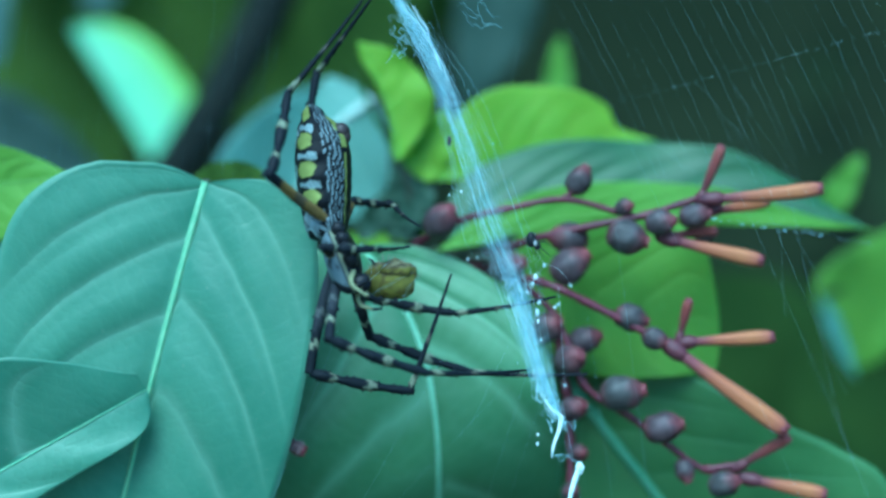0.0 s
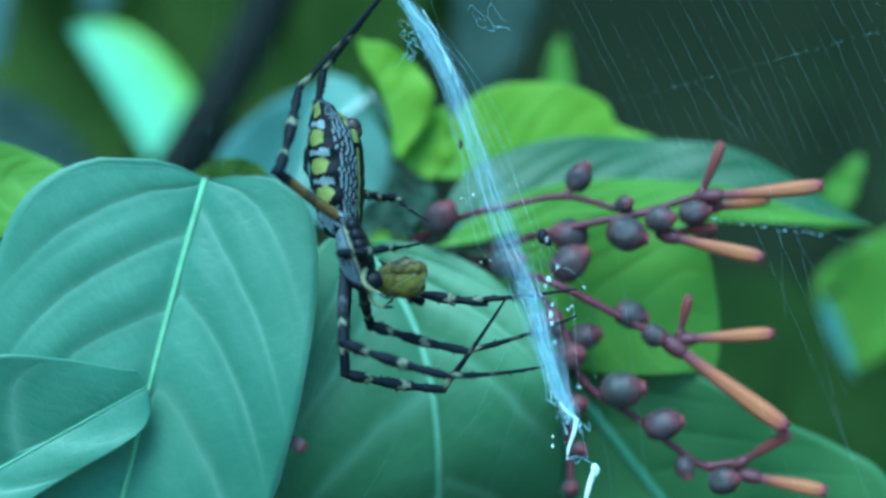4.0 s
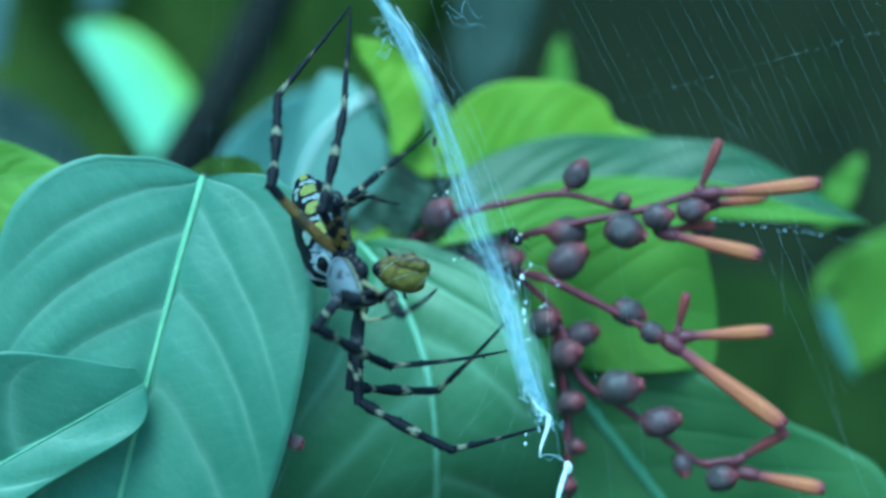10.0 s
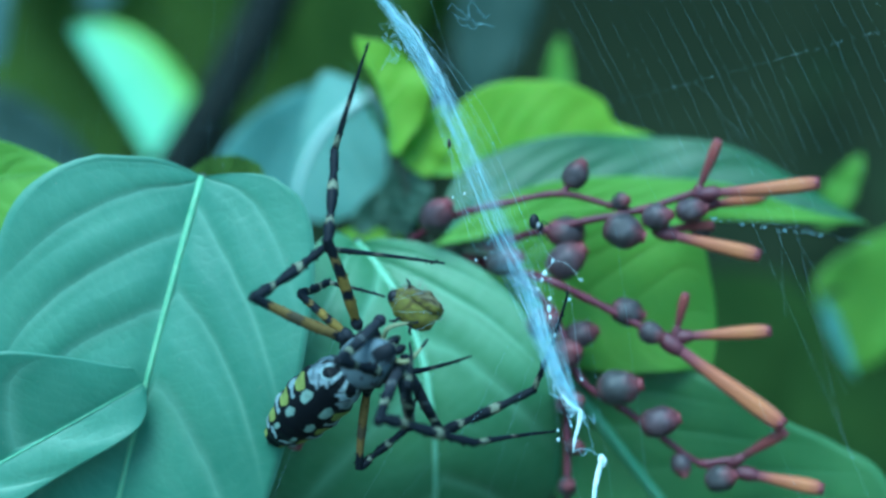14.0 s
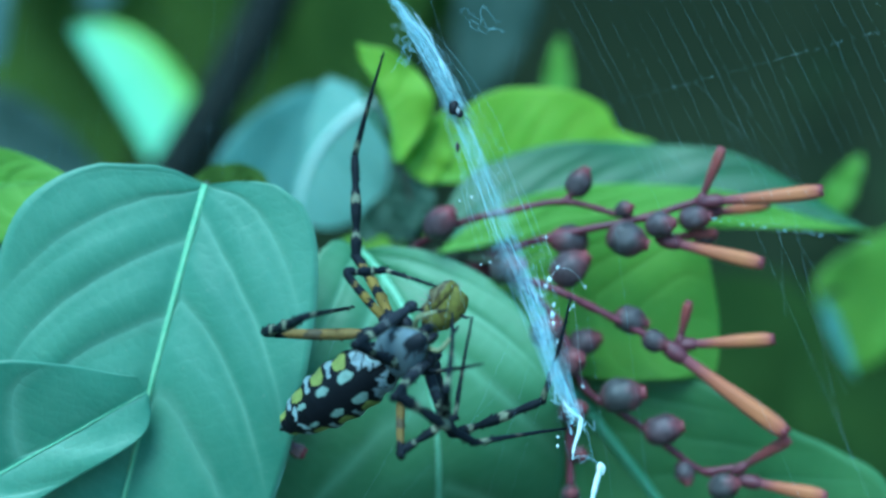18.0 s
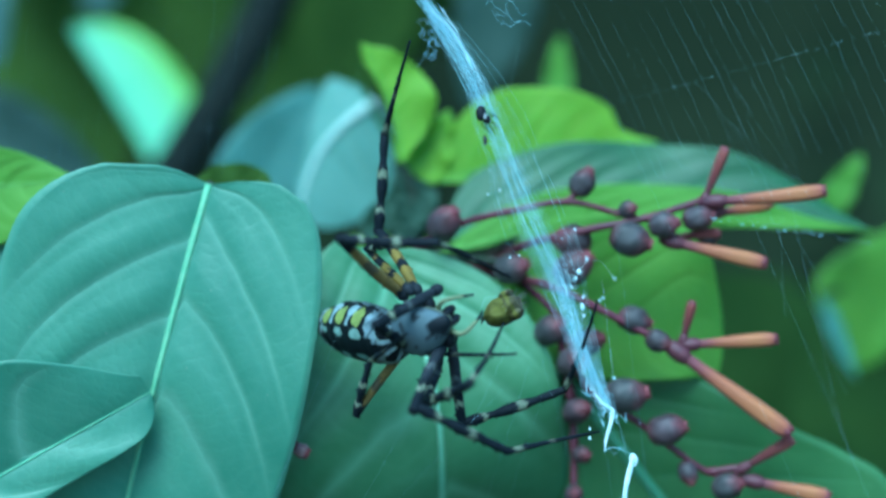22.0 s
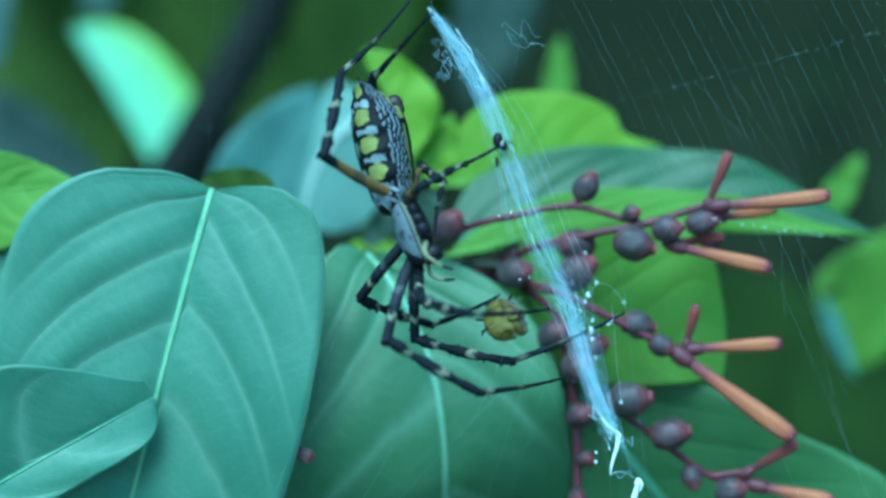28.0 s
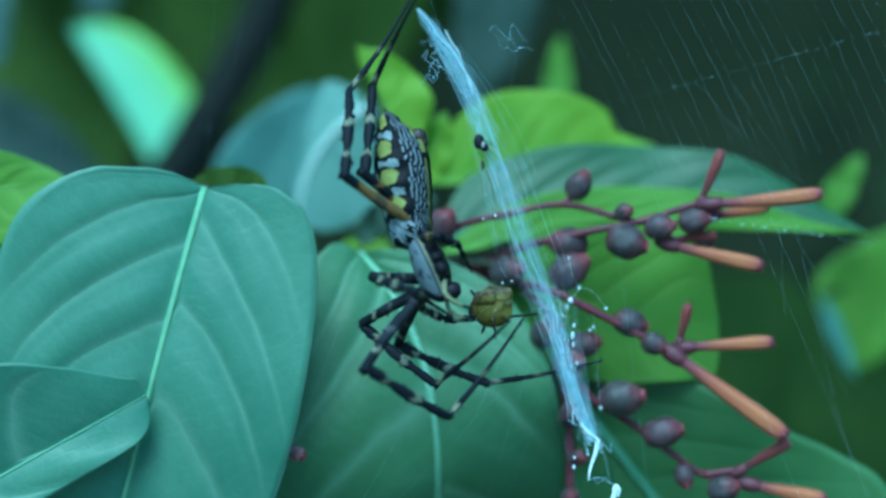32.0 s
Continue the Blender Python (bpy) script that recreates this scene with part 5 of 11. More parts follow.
def bug_shape(u):
    """Broad and cut off square behind, tapering to the head, its back ridged and rough."""
    x = min(u[0], 0.88 + 0.05 * math.sin(5 * u[2])) * 1.05
    taper = 0.76 + 0.24 * (x + 1) / 1.9
    rough = 0.10 * noise.noise(Vector(u) * 5)
    return (x + rough * 0.5, u[1] * taper * (1 + rough), u[2] * taper + rough + (0.07 * math.sin(9 * u[0]) if u[2] > 0.4 else 0))


def bug_colour(p):
    w = noise.noise(p * 1.6)
    if p.y > 0.35 and p.x < 0.9:
        return (0.15, 0.135, 0.115) if noise.noise(p * 2.7) > -0.15 else (0.05, 0.04, 0.034)
    if p.z > 1.35 + 0.4 * w:
        return (0.16, 0.145, 0.075) if noise.noise(p * 3.2) > -0.15 else (0.045, 0.034, 0.016)
    if 0.55 + 0.25 * w < p.z < 0.85 + 0.25 * w:
        return (0.07, 0.058, 0.022)
    return (0.165 + 0.05 * w, 0.160 + 0.05 * w, 0.030) if noise.noise(p * 1.1 + Vector((5, 1, 2))) > -0.3 else (0.11, 0.095, 0.022)


lump(bm, (0, 0, 0), (0.0032, 0.0018, 0.0026), 48, 36, bug_shape)
marked("body", bm, bug_colour, M_LEG, prey, "olive-yellow body with a dark band and rough brown back")
bm = bmesh.new()
lump(bm, (-0.0027, -0.0001, -0.0001), (0.0009, 0.0008, 0.0009), 16, 10)
part("head", bm, M_BLACK, prey, "dark head")
for s in (-1, 1):
    bm = bmesh.new()
    lump(bm, (0.0008, s * 0.0013, 0.0012), (0.0019, 0.0006, 0.0011), 20, 12, bug_shape)
    marked("wing_pad", bm, bug_colour, M_LEG, prey, "mottled wing pad")
for k, (x, z, dx, dz) in enumerate(((-0.8, -1.6, -0.7, -1.0), (0.5, -1.9, 0.4, -0.9), (-1.6, 1.4, -0.6, 0.8))):
    bm = bmesh.new()
    tube(bm, [Vector((x, -0.4, z)) * 0.001, Vector((x + dx * 0.8, -0.6, z + dz)) * 0.001, Vector((x + dx * 1.6, -0.4, z + dz * 1.3)) * 0.001], [0.00022, 0.00018, 0.00009], 6)
    part("leg", bm, M_BLACK, prey, "folded dark leg")
r2 = random.Random(3)
bm = bmesh.new()
for k in range(4):
    a, b = r2.uniform(0, 6.28), r2.uniform(0, 6.28)
    p, q = (Vector((0.0030 * math.cos(w), -0.0013, 0.0024 * math.sin(w))) for w in (a, b))
    tube(bm, [p, (p + q) / 2 + Vector((0, -0.0007, 0)), q], [0.000009] * 3, 4, False)
part("silk_wrap", bm, M_SILK, prey, "loose white wrapping silk")
bm = bmesh.new()
for k in range(90):
    a, b = r2.uniform(0, math.pi), r2.uniform(-0.9, 0.9)
    p = Vector((0.0030 * math.cos(a), 0.0017 * b * math.sin(a), 0.0026 * math.sin(a) * math.sqrt(1 - b * b)))
    d = (p.normalized() + Vector((r2.gauss(0, 0.4), r2.gauss(0, 0.4), r2.gauss(0, 0.4)))) * r2.uniform(0.0003, 0.0009)
    tube(bm, [p * 0.9, p + d * 0.5, p + d], [0.00003, 0.00002, 0.000006], 4, False)
tagged(part("bristle", bm, M_FUZZ, prey, "pale ragged bristles on its back"), kind="stuff")

small_spider = thing("small_black_spider", "tiny black and silver spider on the silk band", "spider")
bm = bmesh.new()
lump(bm, (-0.0003, 0, 0.0005), (0.00062, 0.0005, 0.00095), 14, 10)
part("abdomen", bm, M_BLACK, small_spider)
bm = bmesh.new()
lump(bm, (0.0004, 0, -0.0002), (0.00045, 0.00038, 0.0005), 12, 8)
part("carapace", bm, M_BLACK, small_spider)
bm = bmesh.new()
lump(bm, (0.00016, -0.00043, 0.0001), (0.00018, 0.00012, 0.0004), 10, 6)
part("silver_patch", bm, M_GREY, small_spider, "silvery patch")
for s in (-1, 1):
    for k in range(4):
        bm = bmesh.new()
        a = Vector((0.0004, 0, -0.0002))
        d = Vector((math.cos(0.6 + k * 0.6) , 0.3 * s, s * math.sin(0.6 + k * 0.6)))
        tube(bm, [a, a + d * 0.0009, a + d * 0.0011 + Vector((0.0006, 0, -0.0006))], [0.00007, 0.00006, 0.00003], 5)
        part("leg", bm, M_BLACK, small_spider)



# ---- movement ----
def motions():
    walk(spider, track([
        (0,-12.93,0.00,2.07,126.4,51.5,-56.7), (0.5,-12.50,0.00,2.40,129.5,55.4,-53.3), (1,-12.07,0.00,2.73,133.4,59.2,-49.2), (1.5,-12.90,0.00,2.07,126.8,52.9,-56.3),
        (2,-13.73,0.00,1.40,122.2,46.3,-61.4), (2.5,-12.80,0.00,1.87,123.7,50.5,-59.8), (3,-11.73,0.00,2.40,125.6,54.7,-57.9), (3.5,-11.47,0.00,2.51,125.4,54.5,-58.2),
        (4,-11.25,0.00,2.60,124.9,54.1,-58.8), (4.5,-11.08,0.00,2.67,124.2,53.6,-59.6), (5,-10.97,0.00,2.72,123.5,52.9,-60.5), (5.5,-10.93,0.00,2.73,122.9,52.2,-61.1),
        (6,-11.60,0.00,2.07,125.2,48.7,-57.9), (6.5,-10.60,0.00,1.73,118.5,50.0,-66.6), (7,-16.60,0.00,3.07,121.9,49.4,-62.2), (7.5,-14.93,0.00,1.07,125.9,42.4,-55.9),
        (8,-9.27,0.00,2.73,126.4,51.5,-56.7), (8.5,-10.29,0.00,2.13,127.1,50.4,-55.8), (9,-12.27,0.00,1.07,128.4,47.9,-53.8), (9.5,-14.93,0.00,0.07,131.6,47.0,-36.6),
        (10,-12.60,0.00,-2.60,99.8,21.2,-61.7), (10.5,-10.93,0.00,-2.60,101.8,9.2,-39.4), (11,-8.93,0.00,-7.60,105.9,-4.6,-40.0), (11.5,-10.20,0.00,-9.46,102.0,-6.3,-31.8),
        (12,-11.47,0.00,-10.93,98.2,-6.9,-23.9), (12.5,-11.37,0.00,-13.20,102.5,-19.2,-27.7), (13,-11.27,0.00,-14.60,108.3,-28.8,-34.4), (13.5,-11.43,0.00,-14.60,107.9,-26.2,-36.2),
        (14,-11.60,0.00,-14.60,107.3,-23.7,-37.9), (14.5,-10.93,0.00,-15.93,107.3,-34.2,-29.1), (15,-10.74,0.00,-15.73,108.1,-33.8,-30.4), (15.5,-10.62,0.00,-15.22,109.5,-32.6,-33.3),
        (16,-10.49,0.00,-14.57,110.9,-30.9,-36.6), (16.5,-10.27,0.00,-13.93,111.2,-28.8,-38.8), (17,-8.27,0.00,-13.27,110.6,-26.2,-40.4), (17.5,-7.46,0.00,-13.27,112.6,-24.4,-45.0),
        (18,-6.93,0.00,-13.27,114.7,-23.7,-48.9), (18.5,-6.60,0.00,-12.60,109.9,-26.2,-39.4), (19,-6.27,0.00,-11.93,101.9,-28.8,-23.6), (19.5,-5.56,0.00,-11.93,94.7,-29.8,-9.1),
        (20,-4.93,0.00,-11.93,90.0,-30.3,0.0), (20.5,-4.70,0.00,-11.93,89.6,-31.7,0.7), (21,-4.60,0.00,-11.93,90.0,-33.1,0.0), (21.5,-4.81,0.00,-11.46,105.2,-29.9,-20.9),
        (22,-5.27,0.00,-10.27,116.6,-16.3,-41.1), (22.5,-6.27,0.00,-5.27,109.5,0.0,-32.7), (23,-5.27,0.00,-2.60,113.4,6.1,-41.3), (23.5,-6.27,0.00,0.73,111.0,31.6,-47.5),
        (24,-6.93,0.00,2.07,122.9,24.5,-42.2), (24.5,-2.93,0.00,10.07,103.0,53.4,-70.3), (25,-3.93,0.00,8.73,114.3,49.4,-62.2), (25.5,-3.60,0.00,3.40,118.8,51.5,-56.7),
        (26,-3.91,0.00,3.59,121.0,50.7,-55.2), (26.5,-4.60,0.00,4.05,122.7,49.4,-54.3), (27,-5.29,0.00,4.60,124.1,48.2,-53.9), (27.5,-5.60,0.00,5.07,124.9,47.9,-53.8),
        (28,-4.80,0.00,5.40,125.7,51.0,-54.1), (28.5,-4.23,0.00,5.30,124.3,51.4,-55.7), (29,-3.93,0.00,5.07,123.6,51.5,-56.7), (29.5,-3.93,0.00,4.55,123.6,51.5,-56.7),
        (30,-3.93,0.00,3.73,123.6,51.5,-56.7), (30.5,-2.93,0.00,2.35,132.2,49.6,-46.2), (31,-1.93,0.00,1.40,140.5,47.0,-36.6), (31.5,-2.43,0.00,1.40,138.5,51.2,-40.0),
        (32,-2.93,0.00,1.40,135.1,55.0,-44.3)], 1.0))
    walk(abdomen, track([
        (0,0.00,0.00,0.00,6.4,-12.6,-28.3), (0.5,0.00,0.00,0.00,5.8,-11.5,-24.3), (1,0.00,0.00,0.00,5.3,-10.3,-20.4), (1.5,0.00,0.00,0.00,6.3,-11.5,-27.8),
        (2,0.00,0.00,0.00,7.3,-12.6,-35.3), (2.5,0.00,0.00,0.00,6.3,-11.4,-31.0), (3,0.00,0.00,0.00,5.3,-9.9,-26.8), (3.5,0.00,0.00,0.00,5.2,-9.4,-27.1),
        (4,0.00,0.00,0.00,5.1,-8.9,-27.7), (4.5,0.00,0.00,0.00,5.1,-8.4,-28.6), (5,0.00,0.00,0.00,5.1,-8.1,-29.5), (5.5,0.00,0.00,0.00,5.2,-8.0,-30.4),
        (6,0.00,0.00,0.00,7.1,-11.7,-32.3), (6.5,0.00,0.00,0.00,3.9,-11.8,-33.4), (7,0.00,0.00,0.00,5.7,-31.0,-33.7), (7.5,0.00,0.00,0.00,9.7,-14.0,-36.1),
        (8,0.00,0.00,0.00,5.7,-13.4,-29.0), (8.5,0.00,0.00,0.00,6.3,-13.0,-30.2), (9,0.00,0.00,0.00,7.9,-12.8,-31.8), (9.5,0.00,0.00,0.00,-11.0,-7.7,6.8),
        (10,0.00,0.00,0.00,-5.2,-6.3,-26.0), (10.5,0.00,0.00,0.00,33.9,-35.3,-6.0), (11,0.00,0.00,0.00,51.1,-43.5,-18.2), (11.5,0.00,0.00,0.00,47.6,-49.6,-0.4),
        (12,0.00,0.00,0.00,32.2,-49.8,24.6), (12.5,0.00,0.00,0.00,20.1,-24.2,21.5), (13,0.00,0.00,0.00,14.8,-2.6,9.3), (13.5,0.00,0.00,0.00,16.2,-0.6,10.7),
        (14,0.00,0.00,0.00,17.3,1.0,11.8), (14.5,0.00,0.00,0.00,9.4,-10.9,-0.8), (15,0.00,0.00,0.00,9.2,-8.8,-1.0), (15.5,0.00,0.00,0.00,9.4,-4.9,-0.3),
        (16,0.00,0.00,0.00,9.9,-0.3,0.9), (16.5,0.00,0.00,0.00,10.7,3.8,2.3), (17,0.00,0.00,0.00,9.4,12.3,1.1), (17.5,0.00,0.00,0.00,8.8,21.9,0.7),
        (18,0.00,0.00,0.00,8.2,28.3,0.0), (18.5,0.00,0.00,0.00,7.6,15.3,-1.2), (19,0.00,0.00,0.00,7.9,-5.3,-2.1), (19.5,0.00,0.00,0.00,9.8,-25.8,1.1),
        (20,0.00,0.00,0.00,10.4,-39.6,3.9), (20.5,0.00,0.00,0.00,10.1,-39.1,4.7), (21,0.00,0.00,0.00,10.1,-37.2,5.2), (21.5,0.00,0.00,0.00,9.4,-27.6,-4.9),
        (22,0.00,0.00,0.00,3.4,-17.0,-13.9), (22.5,0.00,0.00,0.00,7.4,-16.5,-9.7), (23,0.00,0.00,0.00,4.7,-24.0,-16.1), (23.5,0.00,0.00,0.00,13.4,1.6,-16.6),
        (24,0.00,0.00,0.00,23.8,16.6,-32.6), (24.5,0.00,0.00,0.00,9.4,-14.3,-37.0), (25,0.00,0.00,0.00,1.8,-8.8,-32.8), (25.5,0.00,0.00,0.00,2.2,-8.4,-28.0),
        (26,0.00,0.00,0.00,3.2,-7.0,-28.1), (26.5,0.00,0.00,0.00,4.9,-5.3,-29.5), (27,0.00,0.00,0.00,6.6,-4.0,-30.8), (27.5,0.00,0.00,0.00,7.3,-3.6,-30.9),
        (28,0.00,0.00,0.00,5.7,-4.0,-26.7), (28.5,0.00,0.00,0.00,5.5,-1.9,-26.6), (29,0.00,0.00,0.00,5.4,-0.3,-26.6), (29.5,0.00,0.00,0.00,5.4,-1.4,-25.8),
        (30,0.00,0.00,0.00,5.2,-2.4,-25.3), (30.5,0.00,0.00,0.00,7.6,-7.5,-23.3), (31,0.00,0.00,0.00,9.7,-12.6,-21.5), (31.5,0.00,0.00,0.00,8.1,-11.8,-21.5),
        (32,0.00,0.00,0.00,6.7,-10.9,-21.4)]))
    walk(leg_parts["A"]["femur"], track([
        (0,0.26,1.74,-0.29,-29.3,-23.1,103.8), (0.5,0.14,1.73,-0.19,-31.1,-24.5,108.4), (1,0.03,1.72,-0.08,-33.2,-26.1,113.3), (1.5,0.23,1.74,-0.43,-30.8,-26.1,107.9),
        (2,0.45,1.74,-0.78,-28.3,-26.0,102.1), (2.5,0.42,1.67,-0.48,-29.6,-26.3,105.1), (3,0.45,1.59,-0.19,-31.1,-26.8,108.3), (3.5,0.50,1.56,-0.20,-31.3,-27.0,108.9),
        (4,0.55,1.54,-0.22,-31.7,-27.3,109.6), (4.5,0.61,1.51,-0.24,-32.0,-27.5,110.3), (5,0.65,1.49,-0.25,-32.1,-27.7,110.6), (5.5,0.68,1.48,-0.26,-32.0,-27.8,110.3),
        (6,0.49,1.63,-0.34,-31.3,-25.6,108.9), (6.5,0.38,1.72,-0.98,-25.7,-24.2,95.5), (7,1.03,1.29,-1.09,-26.2,-14.4,97.0), (7.5,0.19,2.10,-1.20,-25.0,-16.2,92.5),
        (8,0.51,1.57,-0.14,-31.4,-24.3,110.8), (8.5,0.22,1.74,0.08,-31.1,-20.4,109.9), (9,0.22,1.79,-0.17,-31.1,-15.7,110.1), (9.5,2.77,0.79,-0.65,-38.1,-16.4,134.9),
        (10,0.78,2.48,-0.04,-23.0,-39.2,103.9), (10.5,2.44,4.24,-1.39,-41.4,-22.2,138.8), (11,2.49,4.74,-1.01,-38.7,-38.6,133.5), (11.5,2.17,3.74,0.01,-32.0,-43.7,123.3),
        (12,1.57,3.04,0.79,-27.4,-46.3,116.7), (12.5,2.16,3.23,0.57,-25.4,-36.7,113.8), (13,2.82,3.35,0.23,-23.6,-27.9,110.5), (13.5,2.50,3.78,0.33,-21.6,-35.1,106.7),
        (14,2.26,4.13,0.40,-18.6,-41.8,101.8), (14.5,3.37,3.70,0.27,-40.5,-19.2,142.7), (15,3.26,3.94,0.26,-40.2,-8.7,141.6), (15.5,3.17,4.23,0.15,-39.8,1.3,135.9),
        (16,2.98,4.44,0.09,-40.3,8.7,130.5), (16.5,2.54,4.40,0.25,-40.6,10.4,129.0), (17,1.58,3.55,0.84,-41.9,-27.8,137.6), (17.5,1.33,3.80,0.96,-43.5,-28.2,140.9),
        (18,1.31,3.91,0.96,-44.0,-26.8,141.9), (18.5,1.67,4.04,0.80,-45.0,-23.1,144.5), (19,2.18,4.08,0.89,-45.2,-17.0,144.9), (19.5,2.33,3.85,1.28,-43.8,-17.4,140.1),
        (20,2.25,3.77,1.60,-42.9,-20.2,137.3), (20.5,2.03,3.70,1.62,-43.8,-17.7,140.0), (21,1.97,3.56,1.60,-44.4,-16.2,142.4), (21.5,2.62,3.86,0.53,-31.9,-34.0,113.7),
        (22,2.69,4.42,-1.14,-13.4,-31.4,80.1), (22.5,0.90,4.22,-0.09,-48.6,-40.6,136.6), (23,1.47,3.42,-0.91,-37.1,-9.4,110.8), (23.5,0.72,2.06,-0.19,-54.5,-33.2,155.6),
        (24,2.19,0.35,0.08,-48.8,-4.8,138.7), (24.5,-1.62,3.20,-0.53,-89.1,-55.6,-154.5), (25,1.48,1.18,-1.35,-47.9,-52.2,155.7), (25.5,-1.85,2.66,2.04,-1.9,-31.1,91.4),
        (26,-1.66,2.61,1.71,-3.0,-31.9,93.4), (26.5,-1.14,2.43,1.11,-5.1,-34.6,97.3), (27,-0.53,2.17,0.58,-7.8,-37.1,101.8), (27.5,-0.09,1.91,0.43,-9.8,-37.8,105.2),
        (28,0.18,1.73,0.34,-11.9,-34.9,108.8), (28.5,0.17,1.73,0.37,-9.7,-35.3,105.0), (29,0.24,1.71,0.22,-7.2,-35.4,100.6), (29.5,0.73,1.45,-0.07,-7.3,-31.6,100.9),
        (30,1.09,1.27,-0.48,-8.1,-29.3,102.4), (30.5,0.33,1.79,-0.78,-13.3,-33.2,112.4), (31,-0.36,2.12,-0.87,-19.9,-34.0,124.3), (31.5,-0.30,2.01,-0.76,-20.5,-32.2,125.3),
        (32,-0.29,1.96,-0.69,-20.5,-30.9,125.4)]))
    walk(leg_parts["A"]["tibia"], track([
        (0,-2.29,12.10,4.26,-169.4,26.8,-177.5), (0.5,-3.20,11.76,4.64,-166.8,26.0,-171.7), (1,-4.09,11.29,5.03,-164.3,25.1,-165.9), (1.5,-2.96,11.64,4.65,-167.4,25.0,-173.3),
        (2,-1.73,11.94,4.30,-170.7,24.8,178.9), (2.5,-2.28,11.69,4.66,-169.5,24.4,-178.2), (3,-2.81,11.44,5.06,-168.4,24.5,-175.6), (3.5,-2.87,11.42,5.11,-168.7,25.4,-176.3),
        (4,-2.94,11.34,5.14,-169.4,26.3,-177.8), (4.5,-2.99,11.24,5.16,-170.2,27.1,-179.7), (5,-2.99,11.16,5.17,-171.1,27.8,178.4), (5.5,-2.91,11.15,5.19,-171.7,28.1,177.1),
        (6,-2.92,11.57,4.70,-169.3,29.2,-177.9), (6.5,-0.65,12.31,3.81,173.4,22.2,143.5), (7,-0.34,12.44,1.79,173.1,39.4,142.9), (7.5,-0.29,13.25,2.05,-174.7,37.8,162.4),
        (8,-3.27,11.53,4.67,-167.7,24.6,175.7), (8.5,-3.45,11.88,4.09,-168.8,26.8,173.2), (9,-3.65,12.34,2.98,-170.5,30.3,169.6), (9.5,-5.24,8.82,2.69,-177.9,32.3,155.5),
        (10,-1.42,11.36,7.41,171.6,18.6,131.6), (10.5,-6.22,11.84,3.32,163.4,26.3,110.2), (11,-3.95,11.54,6.46,158.0,40.3,100.5), (11.5,-2.54,10.92,8.22,145.2,55.7,83.4),
        (12,-2.09,10.31,9.33,117.3,59.1,50.6), (12.5,-1.61,11.78,7.54,97.7,61.9,28.2), (13,-0.87,13.24,5.83,82.0,64.3,10.7), (13.5,-0.25,12.99,7.08,86.0,67.8,15.0),
        (14,0.46,12.74,8.26,88.3,65.9,17.5), (14.5,-5.98,10.82,4.37,76.5,-37.7,-11.8), (15,-6.32,11.54,2.12,75.3,-35.8,-9.8), (15.5,-5.59,12.71,-0.14,73.7,-25.3,-6.5),
        (16,-4.99,13.77,-1.79,72.7,-11.8,-3.4), (16.5,-5.17,13.91,-2.01,72.3,-3.8,-0.5), (17,-6.43,10.86,6.57,73.5,-25.8,-5.2), (17.5,-7.15,10.70,6.82,73.5,-20.3,-5.3),
        (18,-7.40,10.73,6.55,73.8,-15.7,-6.3), (18.5,-7.65,10.70,5.68,73.8,-23.9,-6.3), (19,-7.56,10.93,4.53,74.7,-41.1,-8.0), (19.5,-6.58,11.28,4.91,96.0,-66.9,-33.5),
        (20,-5.98,11.37,5.72,159.6,-72.7,-100.3), (20.5,-6.65,10.99,5.25,118.9,-73.3,-57.9), (21,-7.12,10.57,4.93,84.0,-56.6,-19.9), (21.5,-1.12,12.38,6.81,85.9,-20.0,-22.9),
        (22,4.45,14.45,5.07,86.1,12.8,-26.7), (22.5,-5.64,10.41,7.64,74.5,-33.7,27.7), (23,-2.74,14.51,1.06,77.0,19.9,9.6), (23.5,-8.76,6.37,6.62,100.8,7.3,93.0),
        (24,-7.13,8.55,1.12,102.2,19.6,99.0), (24.5,-7.98,0.17,9.74,106.2,12.5,113.2), (25,-5.47,4.32,8.49,107.0,17.3,116.6), (25.5,-2.09,12.72,8.10,127.6,25.0,169.8),
        (26,-2.26,12.53,7.89,126.2,27.2,166.7), (26.5,-2.36,11.97,7.75,123.3,30.3,160.6), (27,-2.44,11.31,7.66,120.0,33.1,154.4), (27.5,-2.51,10.84,7.60,118.1,34.4,150.9),
        (28,-2.92,10.83,7.05,134.4,29.5,-178.8), (28.5,-2.30,10.98,7.15,132.2,28.4,176.8), (29,-1.52,11.13,7.02,129.2,28.2,170.4), (29.5,-1.14,11.18,6.03,127.7,28.2,167.4),
        (30,-1.11,11.32,5.30,127.1,28.1,165.9), (30.5,-3.44,10.94,5.71,126.1,33.4,164.0), (31,-5.90,10.24,5.76,125.4,37.7,162.8), (31.5,-6.08,10.19,5.54,132.7,31.4,175.7),
        (32,-6.18,10.25,5.39,137.5,24.8,-174.2)]))
